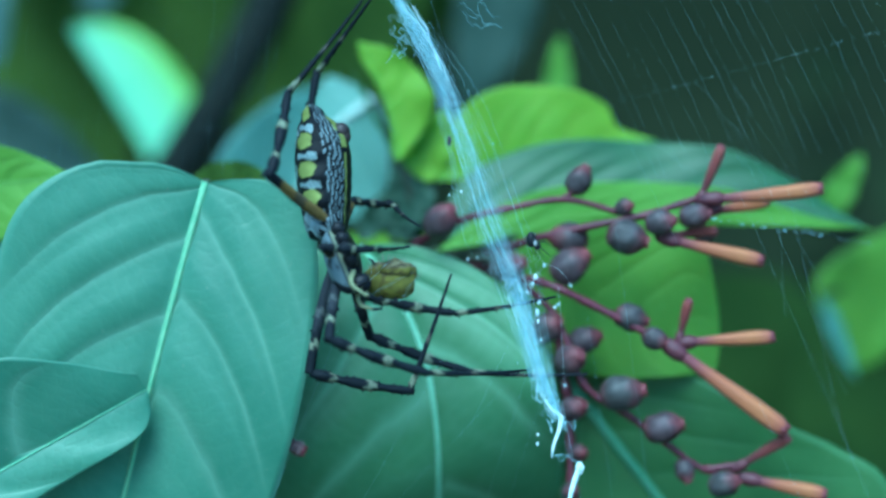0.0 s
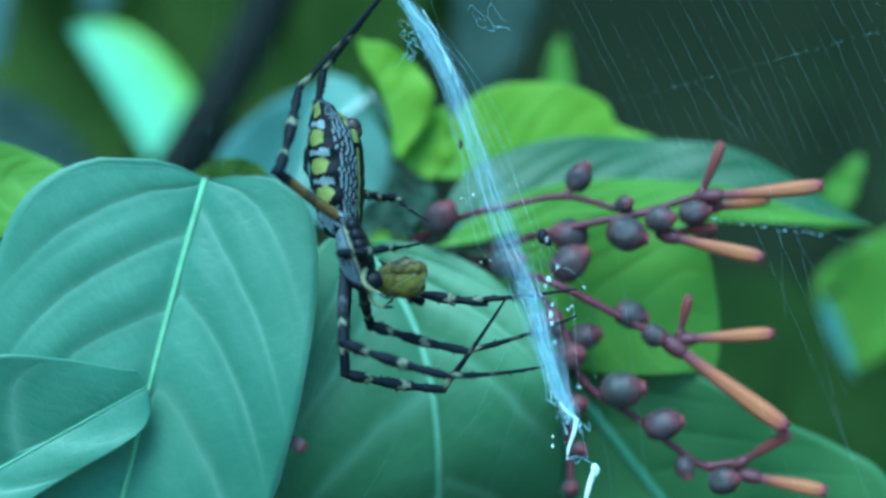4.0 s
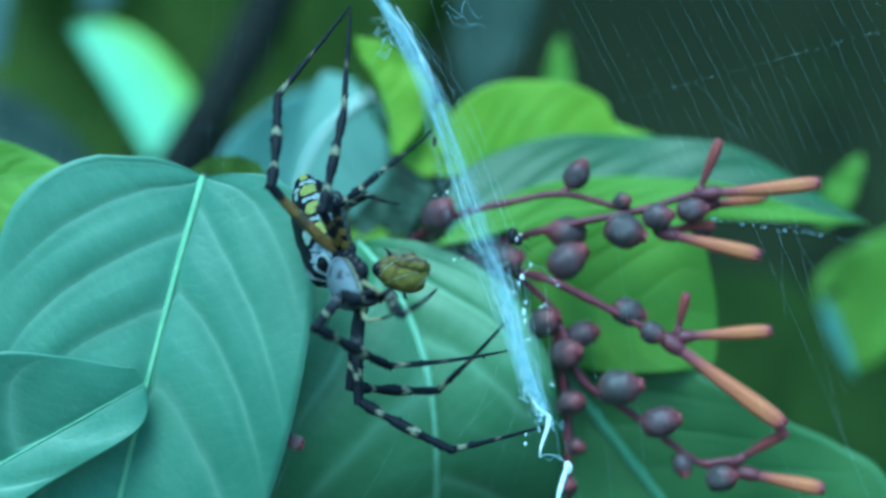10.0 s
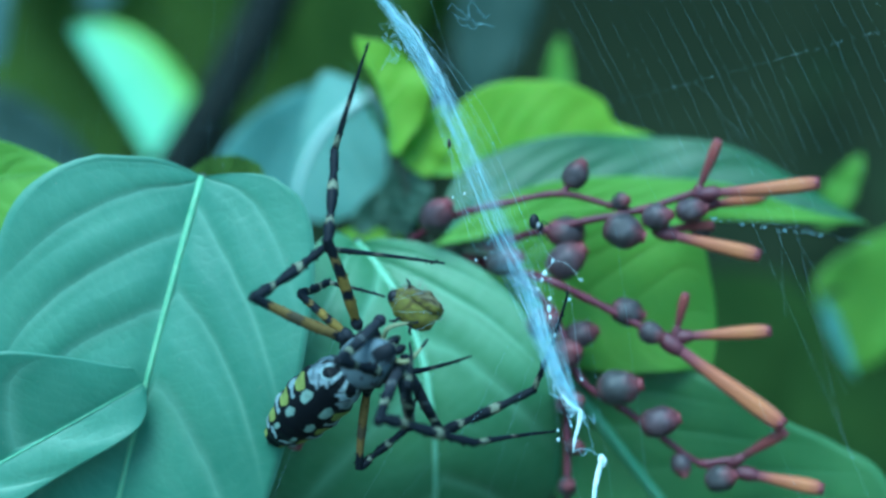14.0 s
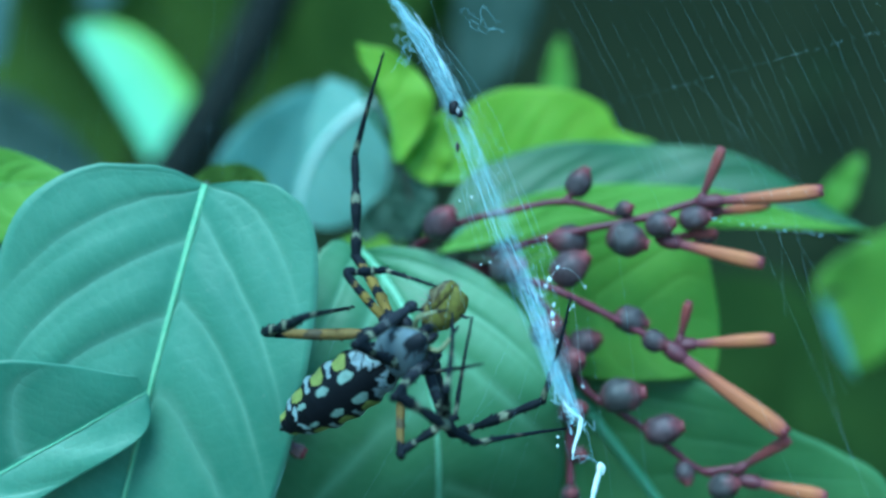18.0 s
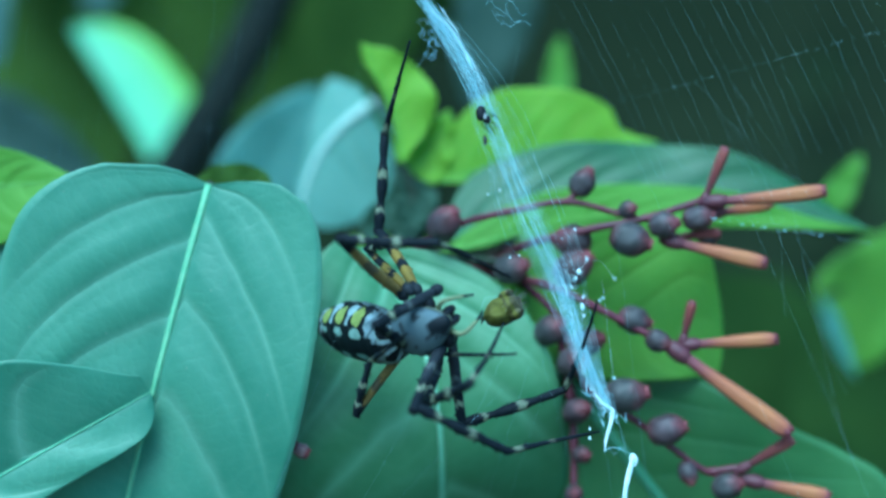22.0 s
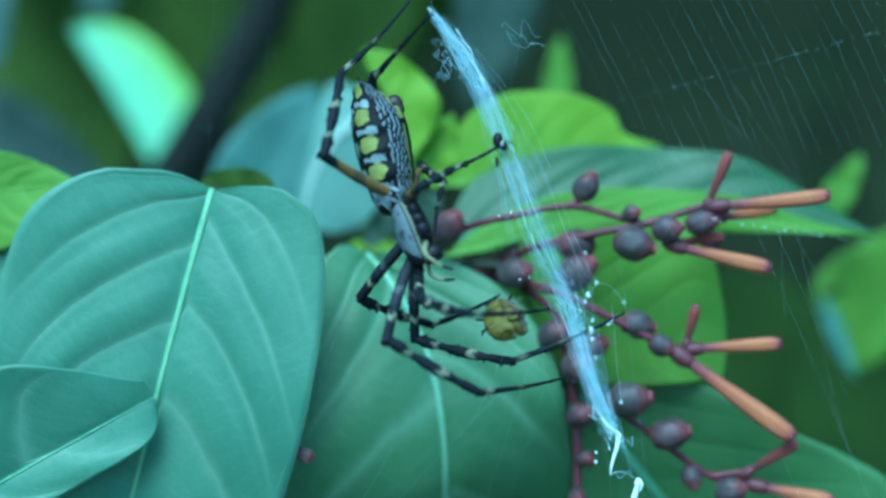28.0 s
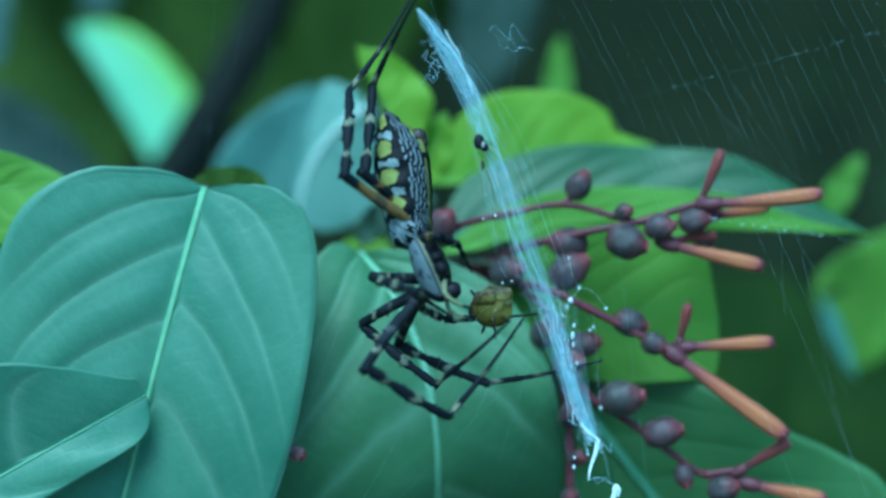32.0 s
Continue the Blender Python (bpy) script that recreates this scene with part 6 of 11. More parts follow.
    walk(leg_parts["A"]["metatarsus"], track([
        (0,-12.60,11.64,-0.95,120.3,60.3,143.2), (0.5,-13.47,10.27,-0.43,125.2,60.1,148.8), (1,-14.25,8.73,0.12,130.0,60.1,154.3), (1.5,-13.39,10.42,-0.24,121.9,60.9,145.0),
        (2,-12.25,12.14,-0.55,113.6,61.4,135.6), (2.5,-12.79,11.37,-0.11,119.0,60.6,141.8), (3,-13.30,10.62,0.27,124.2,60.0,147.7), (3.5,-13.34,10.74,0.13,124.0,60.5,147.5),
        (4,-13.34,10.94,-0.01,123.6,60.9,147.0), (4.5,-13.30,11.19,-0.13,122.9,61.3,146.3), (5,-13.21,11.44,-0.21,122.1,61.6,145.4), (5.5,-13.07,11.65,-0.24,121.2,61.8,144.3),
        (6,-13.00,11.20,-0.93,116.2,62.0,138.6), (6.5,-9.47,18.83,-0.67,164.0,39.8,-162.8), (7,-7.64,17.97,-5.73,165.8,45.7,-160.1), (7.5,-8.92,15.99,-4.98,145.9,56.7,174.6),
        (8,-13.79,12.31,-0.17,157.6,48.9,-170.8), (8.5,-13.65,13.09,-1.10,158.5,47.3,-169.6), (9,-13.45,14.14,-2.85,158.6,46.8,-169.4), (9.5,-13.98,12.79,-3.39,146.0,60.7,175.2),
        (10,-8.66,19.53,3.73,100.3,49.6,121.0), (10.5,-9.83,21.63,-1.83,60.0,51.4,70.1), (11,-5.53,20.09,-0.90,22.9,53.6,24.3), (11.5,-1.86,16.87,-0.54,4.0,67.2,2.8),
        (12,1.50,14.69,-0.14,-31.4,74.6,-34.5), (12.5,2.91,14.20,-2.06,-43.4,49.6,-47.8), (13,3.78,14.11,-4.01,-46.7,27.4,-52.9), (13.5,3.87,14.09,-3.36,-45.0,31.9,-49.6),
        (14,4.72,14.07,-1.72,-44.7,41.2,-49.0), (14.5,3.01,8.94,11.47,-97.7,75.2,-107.6), (15,3.15,9.91,9.06,-66.8,66.5,-75.1), (15.5,5.05,11.50,4.93,-53.0,46.1,-58.8),
        (16,6.42,13.10,0.60,-48.5,28.7,-51.6), (16.5,6.18,13.81,-1.26,-47.0,23.7,-48.1), (17,3.98,9.91,11.63,-140.3,68.2,-155.6), (17.5,3.68,9.70,10.85,-145.5,64.5,-161.3),
        (18,3.72,9.50,9.69,-146.3,61.9,-162.2), (18.5,2.98,9.53,10.42,-139.5,70.2,-154.8), (19,0.98,9.73,12.05,-100.6,80.9,-114.9), (19.5,-3.04,8.95,14.88,-62.2,76.7,-75.8),
        (20,-6.57,8.11,16.33,-59.5,71.8,-73.0), (20.5,-5.00,8.36,15.61,-42.5,73.0,-55.2), (21,-1.17,8.42,14.52,-27.5,70.8,-39.4), (21.5,8.52,8.31,10.62,-67.7,62.8,-82.7),
        (22,14.23,9.55,2.59,-83.1,48.0,-101.2), (22.5,2.71,14.80,13.92,-109.9,56.1,-134.7), (23,7.61,16.25,-2.73,-90.0,51.7,-110.3), (23.5,-9.33,17.29,5.22,105.8,78.8,84.5),
        (24,-8.87,19.57,-2.86,-150.4,64.9,-169.3), (24.5,-12.09,9.78,7.43,-136.3,37.0,-151.8), (25,-10.11,13.60,5.27,-137.0,42.9,-152.8), (25.5,-12.44,14.57,3.20,-142.5,43.5,-160.8),
        (26,-12.20,14.88,2.65,-142.1,46.1,-160.3), (26.5,-11.67,15.24,1.97,-141.2,49.1,-159.1), (27,-11.07,15.45,1.41,-140.1,51.7,-157.6), (27.5,-10.69,15.38,1.20,-139.4,52.7,-156.7),
        (28,-13.05,10.61,1.32,-144.3,52.2,-162.9), (28.5,-12.40,11.55,1.67,-143.4,50.2,-161.7), (29,-11.56,12.83,1.55,-142.0,47.4,-159.9), (29.5,-11.05,13.40,0.59,-142.5,43.0,-160.6),
        (30,-10.95,13.78,-0.12,-143.7,40.3,-162.4), (30.5,-12.64,13.58,-0.59,-141.3,48.1,-159.0), (31,-14.51,12.91,-1.21,-136.2,56.6,-152.5), (31.5,-15.78,10.93,-0.38,-143.6,55.0,-161.5),
        (32,-16.68,9.18,0.51,-150.1,51.5,-169.6)]))
    walk(leg_parts["B"]["femur"], track([
        (0,-1.44,-0.94,-1.00,68.9,-9.8,-165.8), (0.5,-1.30,-1.10,-0.76,67.9,-11.4,-160.8), (1,-1.13,-1.24,-0.52,66.9,-13.1,-155.8), (1.5,-1.33,-1.04,-0.82,69.3,-12.2,-166.9),
        (2,-1.47,-0.80,-1.13,71.6,-11.4,-177.9), (2.5,-1.42,-0.94,-0.80,70.1,-11.9,-170.9), (3,-1.29,-1.09,-0.45,68.7,-12.7,-163.9), (3.5,-1.20,-1.14,-0.42,68.8,-13.1,-164.8),
        (4,-1.13,-1.18,-0.41,69.3,-13.5,-166.5), (4.5,-1.09,-1.20,-0.40,69.8,-13.8,-168.8), (5,-1.06,-1.21,-0.40,70.3,-13.9,-171.0), (5.5,-1.07,-1.20,-0.41,70.8,-14.0,-172.8),
        (6,-1.43,-0.92,-0.65,71.4,-10.1,-176.0), (6.5,-1.92,-0.57,-0.68,69.3,-16.6,-167.0), (7,-1.23,-0.99,-1.88,69.9,-8.0,-169.7), (7.5,-1.88,-0.34,-1.43,71.0,-1.1,176.5),
        (8,-1.28,-1.06,-0.59,68.7,-16.2,-168.2), (8.5,-1.65,-0.83,-0.41,69.1,-10.1,-170.1), (9,-1.77,-0.67,-0.93,69.5,-0.5,-173.7), (9.5,0.76,-1.26,-2.65,69.3,0.9,133.5),
        (10,-1.24,0.61,-1.99,88.8,-27.5,61.5), (10.5,0.70,2.79,-3.75,66.0,-50.6,96.3), (11,0.40,4.86,-3.52,98.2,-43.6,53.4), (11.5,0.71,4.31,-2.95,85.3,-42.2,72.2),
        (12,0.89,3.89,-2.50,74.9,-36.4,88.5), (12.5,1.86,4.32,-2.90,81.8,-27.7,75.7), (13,2.73,4.43,-3.40,86.9,-21.1,63.3), (13.5,2.57,4.50,-3.48,86.8,-19.9,63.5),
        (14,2.39,4.58,-3.56,86.8,-18.6,63.5), (14.5,3.84,3.70,-3.43,86.6,-12.1,64.3), (15,3.65,3.94,-3.45,86.0,0.8,70.4), (15.5,3.40,4.26,-3.58,88.0,18.8,81.8),
        (16,2.99,4.50,-3.65,94.6,33.0,96.7), (16.5,2.39,4.51,-3.48,101.0,38.2,107.6), (17,2.27,3.73,-3.59,108.0,34.9,119.4), (17.5,1.68,3.98,-3.52,109.5,32.7,122.0),
        (18,1.39,4.04,-3.53,110.2,31.3,123.4), (18.5,2.53,4.11,-3.69,108.2,33.0,119.7), (19,4.32,4.21,-3.32,104.9,36.6,114.0), (19.5,5.48,4.21,-2.39,100.3,41.8,106.7),
        (20,5.92,4.22,-1.60,93.9,45.7,97.4), (20.5,5.57,3.96,-1.54,89.4,49.7,91.3), (21,5.19,3.72,-1.60,86.5,52.5,87.7), (21.5,4.18,3.69,-3.34,105.4,51.1,111.6),
        (22,2.00,3.60,-4.60,121.8,36.0,135.0), (22.5,0.79,1.06,-2.93,129.5,21.9,150.8), (23,-0.76,2.90,-3.26,136.2,14.8,171.7), (23.5,-1.70,0.68,-1.91,140.1,9.5,-170.2),
        (24,-0.57,-1.07,-1.21,140.1,10.8,-170.0), (24.5,-1.77,-0.41,-1.74,142.4,16.6,-160.2), (25,0.55,-2.11,-1.47,139.2,0.5,178.8), (25.5,-3.26,0.49,-1.89,139.4,2.2,-172.8),
        (26,-3.25,0.39,-1.45,139.5,0.7,-168.4), (26.5,-2.94,0.17,-1.18,139.5,-1.8,-165.0), (27,-2.52,-0.12,-1.00,139.4,-4.2,-162.8), (27.5,-2.16,-0.38,-0.85,139.3,-5.6,-161.8),
        (28,-1.31,-1.02,-0.59,139.6,-8.2,-164.0), (28.5,-1.34,-1.02,-0.36,139.7,-9.1,-165.1), (29,-1.40,-0.99,-0.37,139.9,-9.1,-166.3), (29.5,-1.09,-1.16,-0.55,143.7,-5.5,164.6),
        (30,-0.90,-1.23,-0.88,146.2,-1.8,126.9), (30.5,-1.45,-0.81,-1.52,146.8,-6.8,118.4), (31,-1.77,-0.61,-1.89,147.4,-12.8,115.2), (31.5,-1.58,-0.84,-1.54,147.1,-18.5,116.5),
        (32,-1.48,-0.96,-1.30,146.6,-23.6,117.8)]))
    walk(leg_parts["B"]["tibia"], track([
        (0,-12.90,-3.84,1.04,87.0,31.7,146.7), (0.5,-12.40,-4.96,1.62,89.5,31.2,151.5), (1,-11.80,-6.03,2.20,91.9,30.6,156.2), (1.5,-12.73,-3.69,1.71,87.8,31.7,148.2),
        (2,-13.24,-1.23,1.24,83.5,32.6,140.1), (2.5,-12.98,-2.80,1.68,86.0,30.8,145.0), (3,-12.53,-4.34,2.19,88.4,29.0,149.7), (3.5,-12.53,-4.23,2.32,88.3,29.2,149.5),
        (4,-12.57,-3.92,2.42,88.0,29.2,149.0), (4.5,-12.61,-3.49,2.48,87.7,29.2,148.3), (5,-12.63,-3.04,2.51,87.3,29.2,147.5), (5.5,-12.60,-2.65,2.50,86.8,29.2,146.6),
        (6,-13.20,-1.75,1.46,85.2,33.3,143.4), (6.5,-13.10,-3.14,2.73,69.9,22.0,111.2), (7,-12.96,-3.13,-0.19,76.4,35.1,124.6), (7.5,-13.86,0.40,-1.20,58.4,24.1,89.3),
        (8,-12.54,-3.41,2.75,86.3,29.6,146.8), (8.5,-13.15,-2.84,1.68,79.9,28.4,133.7), (9,-13.65,-1.98,-0.81,73.3,25.3,119.3), (9.5,-6.97,6.89,-2.82,111.1,34.4,-171.9),
        (10,3.53,9.38,3.20,75.7,25.5,123.0), (10.5,-0.07,9.79,4.82,64.1,8.4,85.2), (11,5.29,11.45,4.29,63.5,17.8,82.7), (11.5,3.26,12.27,4.63,65.6,23.5,88.6),
        (12,1.12,12.98,4.20,67.1,28.8,92.1), (12.5,4.36,14.10,2.40,58.6,27.2,74.0), (13,7.49,13.90,0.68,52.1,27.2,59.7), (13.5,7.34,14.07,0.39,56.1,32.3,67.8),
        (14,7.21,14.23,0.06,62.5,38.1,78.9), (14.5,8.68,13.76,-1.04,51.4,34.2,60.3), (15,7.15,13.79,-3.59,50.4,29.1,58.2), (15.5,4.75,13.62,-6.80,49.7,24.2,56.7),
        (16,1.94,13.39,-9.47,49.5,20.9,56.2), (16.5,-0.38,13.22,-10.69,49.8,19.6,57.2), (17,-2.41,12.04,-10.26,51.7,18.1,62.8), (17.5,-3.50,12.27,-9.80,52.2,20.0,64.4),
        (18,-4.08,12.34,-9.57,52.3,22.1,64.8), (18.5,-2.32,12.60,-10.05,50.6,14.3,59.4), (19,0.51,12.77,-10.29,50.1,2.2,55.9), (19.5,2.99,12.53,-10.16,50.2,-0.8,59.5),
        (20,4.87,12.27,-9.93,50.2,-0.0,61.4), (20.5,5.40,11.46,-10.38,50.2,0.0,58.7), (21,5.48,10.76,-10.79,50.2,-0.0,56.3), (21.5,1.50,10.46,-12.36,50.2,9.1,56.7),
        (22,-4.67,10.28,-11.46,52.0,20.5,64.0), (22.5,-8.73,6.39,-7.31,59.1,23.7,82.5), (23,-12.06,4.55,-6.28,55.4,8.3,69.2), (23.5,-13.20,-1.31,-3.87,55.9,-2.5,79.4),
        (24,-12.03,-3.09,-3.42,57.0,22.6,85.7), (24.5,-12.54,-4.28,-5.15,54.4,10.0,76.4), (25,-11.39,-1.86,-1.57,52.0,25.7,68.8), (25.5,-15.10,-1.00,-2.34,55.0,8.0,79.0),
        (26,-14.77,-1.98,-1.60,55.7,7.1,83.9), (26.5,-14.31,-2.89,-0.81,56.4,9.9,88.7), (27,-13.84,-3.62,-0.12,57.2,13.8,92.8), (27.5,-13.44,-4.10,0.31,57.8,16.1,95.0),
        (28,-12.66,-4.28,1.11,57.7,17.5,94.8), (28.5,-12.75,-4.06,1.53,58.5,17.1,97.4), (29,-12.83,-3.77,1.51,59.4,17.0,100.4), (29.5,-10.38,1.40,0.38,81.8,46.1,140.7),
        (30,-7.63,7.73,-0.53,134.4,46.1,-150.4), (30.5,-6.88,9.23,-0.15,132.6,40.6,-153.0), (31,-6.42,9.24,0.59,125.8,34.7,-164.2), (31.5,-6.26,8.55,1.97,121.9,29.5,-171.5),
        (32,-6.26,8.09,3.17,120.3,27.2,-174.8)]))
    walk(leg_parts["B"]["metatarsus"], track([
        (0,-21.46,1.79,-5.29,55.2,48.4,98.6), (0.5,-21.46,-0.04,-4.62,59.0,48.2,103.7), (1,-21.30,-1.84,-3.94,62.8,48.0,108.8), (1.5,-21.70,1.87,-4.81,53.5,47.0,96.2),
        (2,-21.42,5.60,-5.57,44.9,45.6,84.4), (2.5,-21.69,3.31,-4.67,50.6,46.4,92.3), (3,-21.61,0.97,-3.64,56.8,47.1,100.7), (3.5,-21.59,1.11,-3.55,56.2,47.8,100.0),
        (4,-21.63,1.53,-3.49,55.0,48.5,98.4), (4.5,-21.69,2.11,-3.48,53.5,49.2,96.3), (5,-21.69,2.74,-3.48,51.9,49.5,94.3), (5.5,-21.59,3.29,-3.52,50.8,49.5,92.8),
        (6,-21.26,4.25,-5.14,46.9,48.5,87.6), (6.5,-16.99,6.88,-1.61,52.3,39.4,95.4), (7,-18.44,4.80,-6.96,49.9,48.2,91.9), (7.5,-13.73,10.97,-5.92,54.0,54.0,97.2),
        (8,-21.75,2.61,-3.50,46.1,36.1,86.2), (8.5,-20.52,4.86,-4.08,46.6,35.6,87.0), (9,-18.79,7.18,-5.78,47.3,33.4,88.2), (9.5,-17.21,5.43,-9.89,48.7,19.8,91.4),
        (10,-2.48,18.61,-2.07,61.9,19.2,129.4), (10.5,0.91,21.44,3.10,66.3,54.8,136.3), (11,6.76,22.95,0.57,21.4,24.8,72.5), (11.5,3.53,23.15,-0.10,18.2,19.1,64.0),
        (12,0.74,23.71,-1.71,16.7,16.9,59.1), (12.5,7.34,24.51,-3.16,15.2,32.1,55.4), (13,12.93,23.21,-4.85,13.9,43.0,53.4), (13.5,11.18,23.47,-6.04,10.9,29.0,48.2),
        (14,9.07,23.69,-7.49,8.2,8.1,40.0), (14.5,13.69,22.53,-7.90,8.1,-7.2,26.7), (15,12.71,22.77,-9.47,8.2,-9.4,26.2), (15.5,10.97,23.11,-11.90,8.2,-9.1,26.3),
        (16,8.52,23.21,-13.98,7.9,-5.8,28.1), (16.5,6.07,23.24,-14.93,7.8,-0.1,31.4), (17,3.09,22.73,-14.19,8.6,12.8,39.2), (17.5,1.63,22.99,-14.13,8.6,14.2,39.2),
        (18,0.92,22.94,-14.33,8.2,13.6,37.2), (18.5,3.73,22.84,-13.09,8.0,2.1,35.7), (19,7.17,22.61,-10.75,7.8,-12.1,37.5), (19.5,9.13,22.94,-10.00,6.6,-27.6,40.9),
        (20,10.72,23.00,-9.93,4.4,-39.9,44.8), (20.5,11.97,22.27,-10.38,3.8,-34.7,45.9), (21,12.50,21.28,-10.79,3.9,-27.0,45.7), (21.5,8.35,20.91,-14.37,5.6,-13.0,40.8),
        (22,0.23,20.29,-15.63,5.6,2.1,41.2), (22.5,-7.27,17.53,-12.24,4.7,-11.8,50.8), (23,-7.95,15.37,-7.98,4.8,6.3,49.6), (23.5,-11.07,10.10,-3.35,7.5,6.4,74.1),
        (24,-11.22,7.68,-7.93,6.0,12.2,64.7), (24.5,-9.88,6.73,-7.14,6.0,14.1,64.6), (25,-7.60,7.91,-6.61,4.0,26.8,58.8), (25.5,-12.91,10.26,-3.96,10.8,22.6,75.1),
        (26,-13.51,9.75,-3.06,11.0,26.4,75.6), (26.5,-14.05,8.69,-2.82,10.8,31.0,75.0), (27,-14.39,7.57,-2.87,10.3,35.0,74.2), (27.5,-14.40,6.89,-2.88,10.2,37.1,74.0),
        (28,-13.58,6.65,-2.34,12.3,36.3,77.6), (28.5,-14.16,6.88,-1.87,10.3,34.8,74.2), (29,-14.81,7.01,-1.84,8.1,33.3,70.2), (29.5,-14.91,5.11,-5.71,5.8,28.3,65.7),
        (30,-15.10,3.49,-9.47,4.8,24.0,63.4), (30.5,-15.41,4.88,-8.35,8.9,20.3,74.1), (31,-16.33,6.44,-6.56,13.3,22.1,86.4), (31.5,-17.01,6.94,-4.18,16.3,30.5,93.2),
        (32,-17.29,7.09,-2.53,19.7,34.2,99.5)]))
    walk(leg_parts["C"]["femur"], track([
        (0,3.69,-0.42,0.61,-7.5,-9.7,75.1), (0.5,3.75,-0.14,0.50,-7.8,-14.0,76.9), (1,3.78,0.14,0.39,-7.9,-18.8,77.3), (1.5,3.54,-0.21,0.17,-4.8,-19.0,67.6),
        (2,3.30,-0.50,-0.06,-2.1,-18.7,59.1), (2.5,3.50,-0.40,0.15,-3.5,-15.4,64.0), (3,3.77,-0.30,0.34,-4.6,-12.1,68.9), (3.5,3.88,-0.37,0.33,-4.6,-11.6,68.6),
        (4,4.01,-0.48,0.32,-4.5,-11.1,68.1), (4.5,4.13,-0.61,0.32,-4.4,-10.7,67.6), (5,4.24,-0.74,0.33,-4.3,-10.3,67.2), (5.5,4.33,-0.87,0.36,-4.3,-10.2,66.8),
        (6,4.27,-1.00,0.63,-3.9,-9.0,64.6), (6.5,4.27,-1.14,0.22,-2.9,1.0,51.1), (7,3.54,-0.54,0.05,-2.8,12.5,52.2), (7.5,2.52,0.27,-1.23,-1.6,11.5,57.9),
        (8,3.57,-0.37,0.95,-5.7,-30.4,80.6), (8.5,4.43,-0.95,0.96,-2.7,-23.8,74.2), (9,4.76,-1.20,0.36,-0.7,-12.3,67.7), (9.5,2.83,1.17,-1.78,-3.0,-2.5,85.3),
        (10,1.22,2.50,-0.93,-3.1,-13.8,86.0), (10.5,4.17,2.95,-2.41,-13.5,-13.7,127.8), (11,3.50,4.43,-1.81,-10.6,-7.1,112.2), (11.5,3.59,4.35,-0.96,-12.2,-11.7,122.0),
        (12,2.93,4.11,0.09,-14.8,-13.5,133.7), (12.5,2.52,3.71,0.37,-9.3,-31.2,119.4), (13,2.58,3.53,0.37,3.5,-47.7,99.6), (13.5,2.74,3.81,0.18,1.3,-28.6,103.1),
        (14,2.87,4.10,-0.02,0.1,-11.0,106.5), (14.5,3.99,4.02,-0.00,2.0,-5.2,93.1), (15,3.84,4.14,-0.01,2.2,-3.5,90.5), (15.5,3.73,4.23,-0.14,2.3,-0.9,88.1),
        (16,3.57,4.35,-0.27,2.3,1.2,87.1), (16.5,3.31,4.56,-0.26,2.3,1.6,87.6), (17,3.36,4.49,-0.44,2.6,-12.8,84.7), (17.5,3.22,4.38,-0.62,1.6,-10.0,89.8),
        (18,3.17,4.18,-0.81,1.1,-4.2,94.4), (18.5,3.49,4.58,-0.47,0.8,1.1,102.3), (19,3.78,4.99,0.30,1.2,8.6,106.5), (19.5,3.97,4.80,1.05,0.9,5.2,103.9),
        (20,4.22,4.54,1.60,0.9,0.0,104.7), (20.5,4.51,4.31,1.65,0.9,0.2,110.7), (21,4.72,4.14,1.60,0.9,0.0,115.5), (21.5,4.65,4.33,-0.17,0.9,4.5,114.2),
        (22,3.36,4.67,-1.75,1.4,8.8,118.7), (22.5,1.46,2.85,0.01,1.3,-0.3,117.8), (23,1.54,2.82,-0.65,1.3,-2.3,121.0), (23.5,0.57,2.61,-0.66,-0.6,-9.4,139.2),
        (24,1.36,1.87,-0.90,-2.2,21.2,124.2), (24.5,-0.30,2.49,-1.64,25.2,25.5,-172.6), (25,2.69,0.37,-1.62,12.8,5.3,143.6), (25.5,-1.39,3.10,-1.68,9.5,-0.6,73.9),
        (26,-1.32,2.99,-1.35,9.4,2.2,66.6), (26.5,-0.89,2.73,-1.32,9.1,3.6,60.6), (27,-0.34,2.40,-1.37,8.9,4.1,56.8), (27.5,0.08,2.11,-1.34,8.8,4.4,55.6),
        (28,0.54,1.62,-0.58,9.7,11.0,62.4), (28.5,0.69,1.51,-0.43,9.6,7.5,61.7), (29,0.84,1.44,-0.59,9.3,2.9,58.4), (29.5,1.14,1.27,-0.80,9.3,2.9,58.8),
        (30,1.06,1.37,-1.21,9.3,4.3,59.5), (30.5,0.05,2.08,-1.66,9.6,2.8,64.2), (31,-0.72,2.49,-1.95,9.9,2.4,69.4), (31.5,0.11,1.91,-1.29,9.7,3.6,65.9),
        (32,1.07,1.37,-0.76,9.4,5.0,62.3)]))
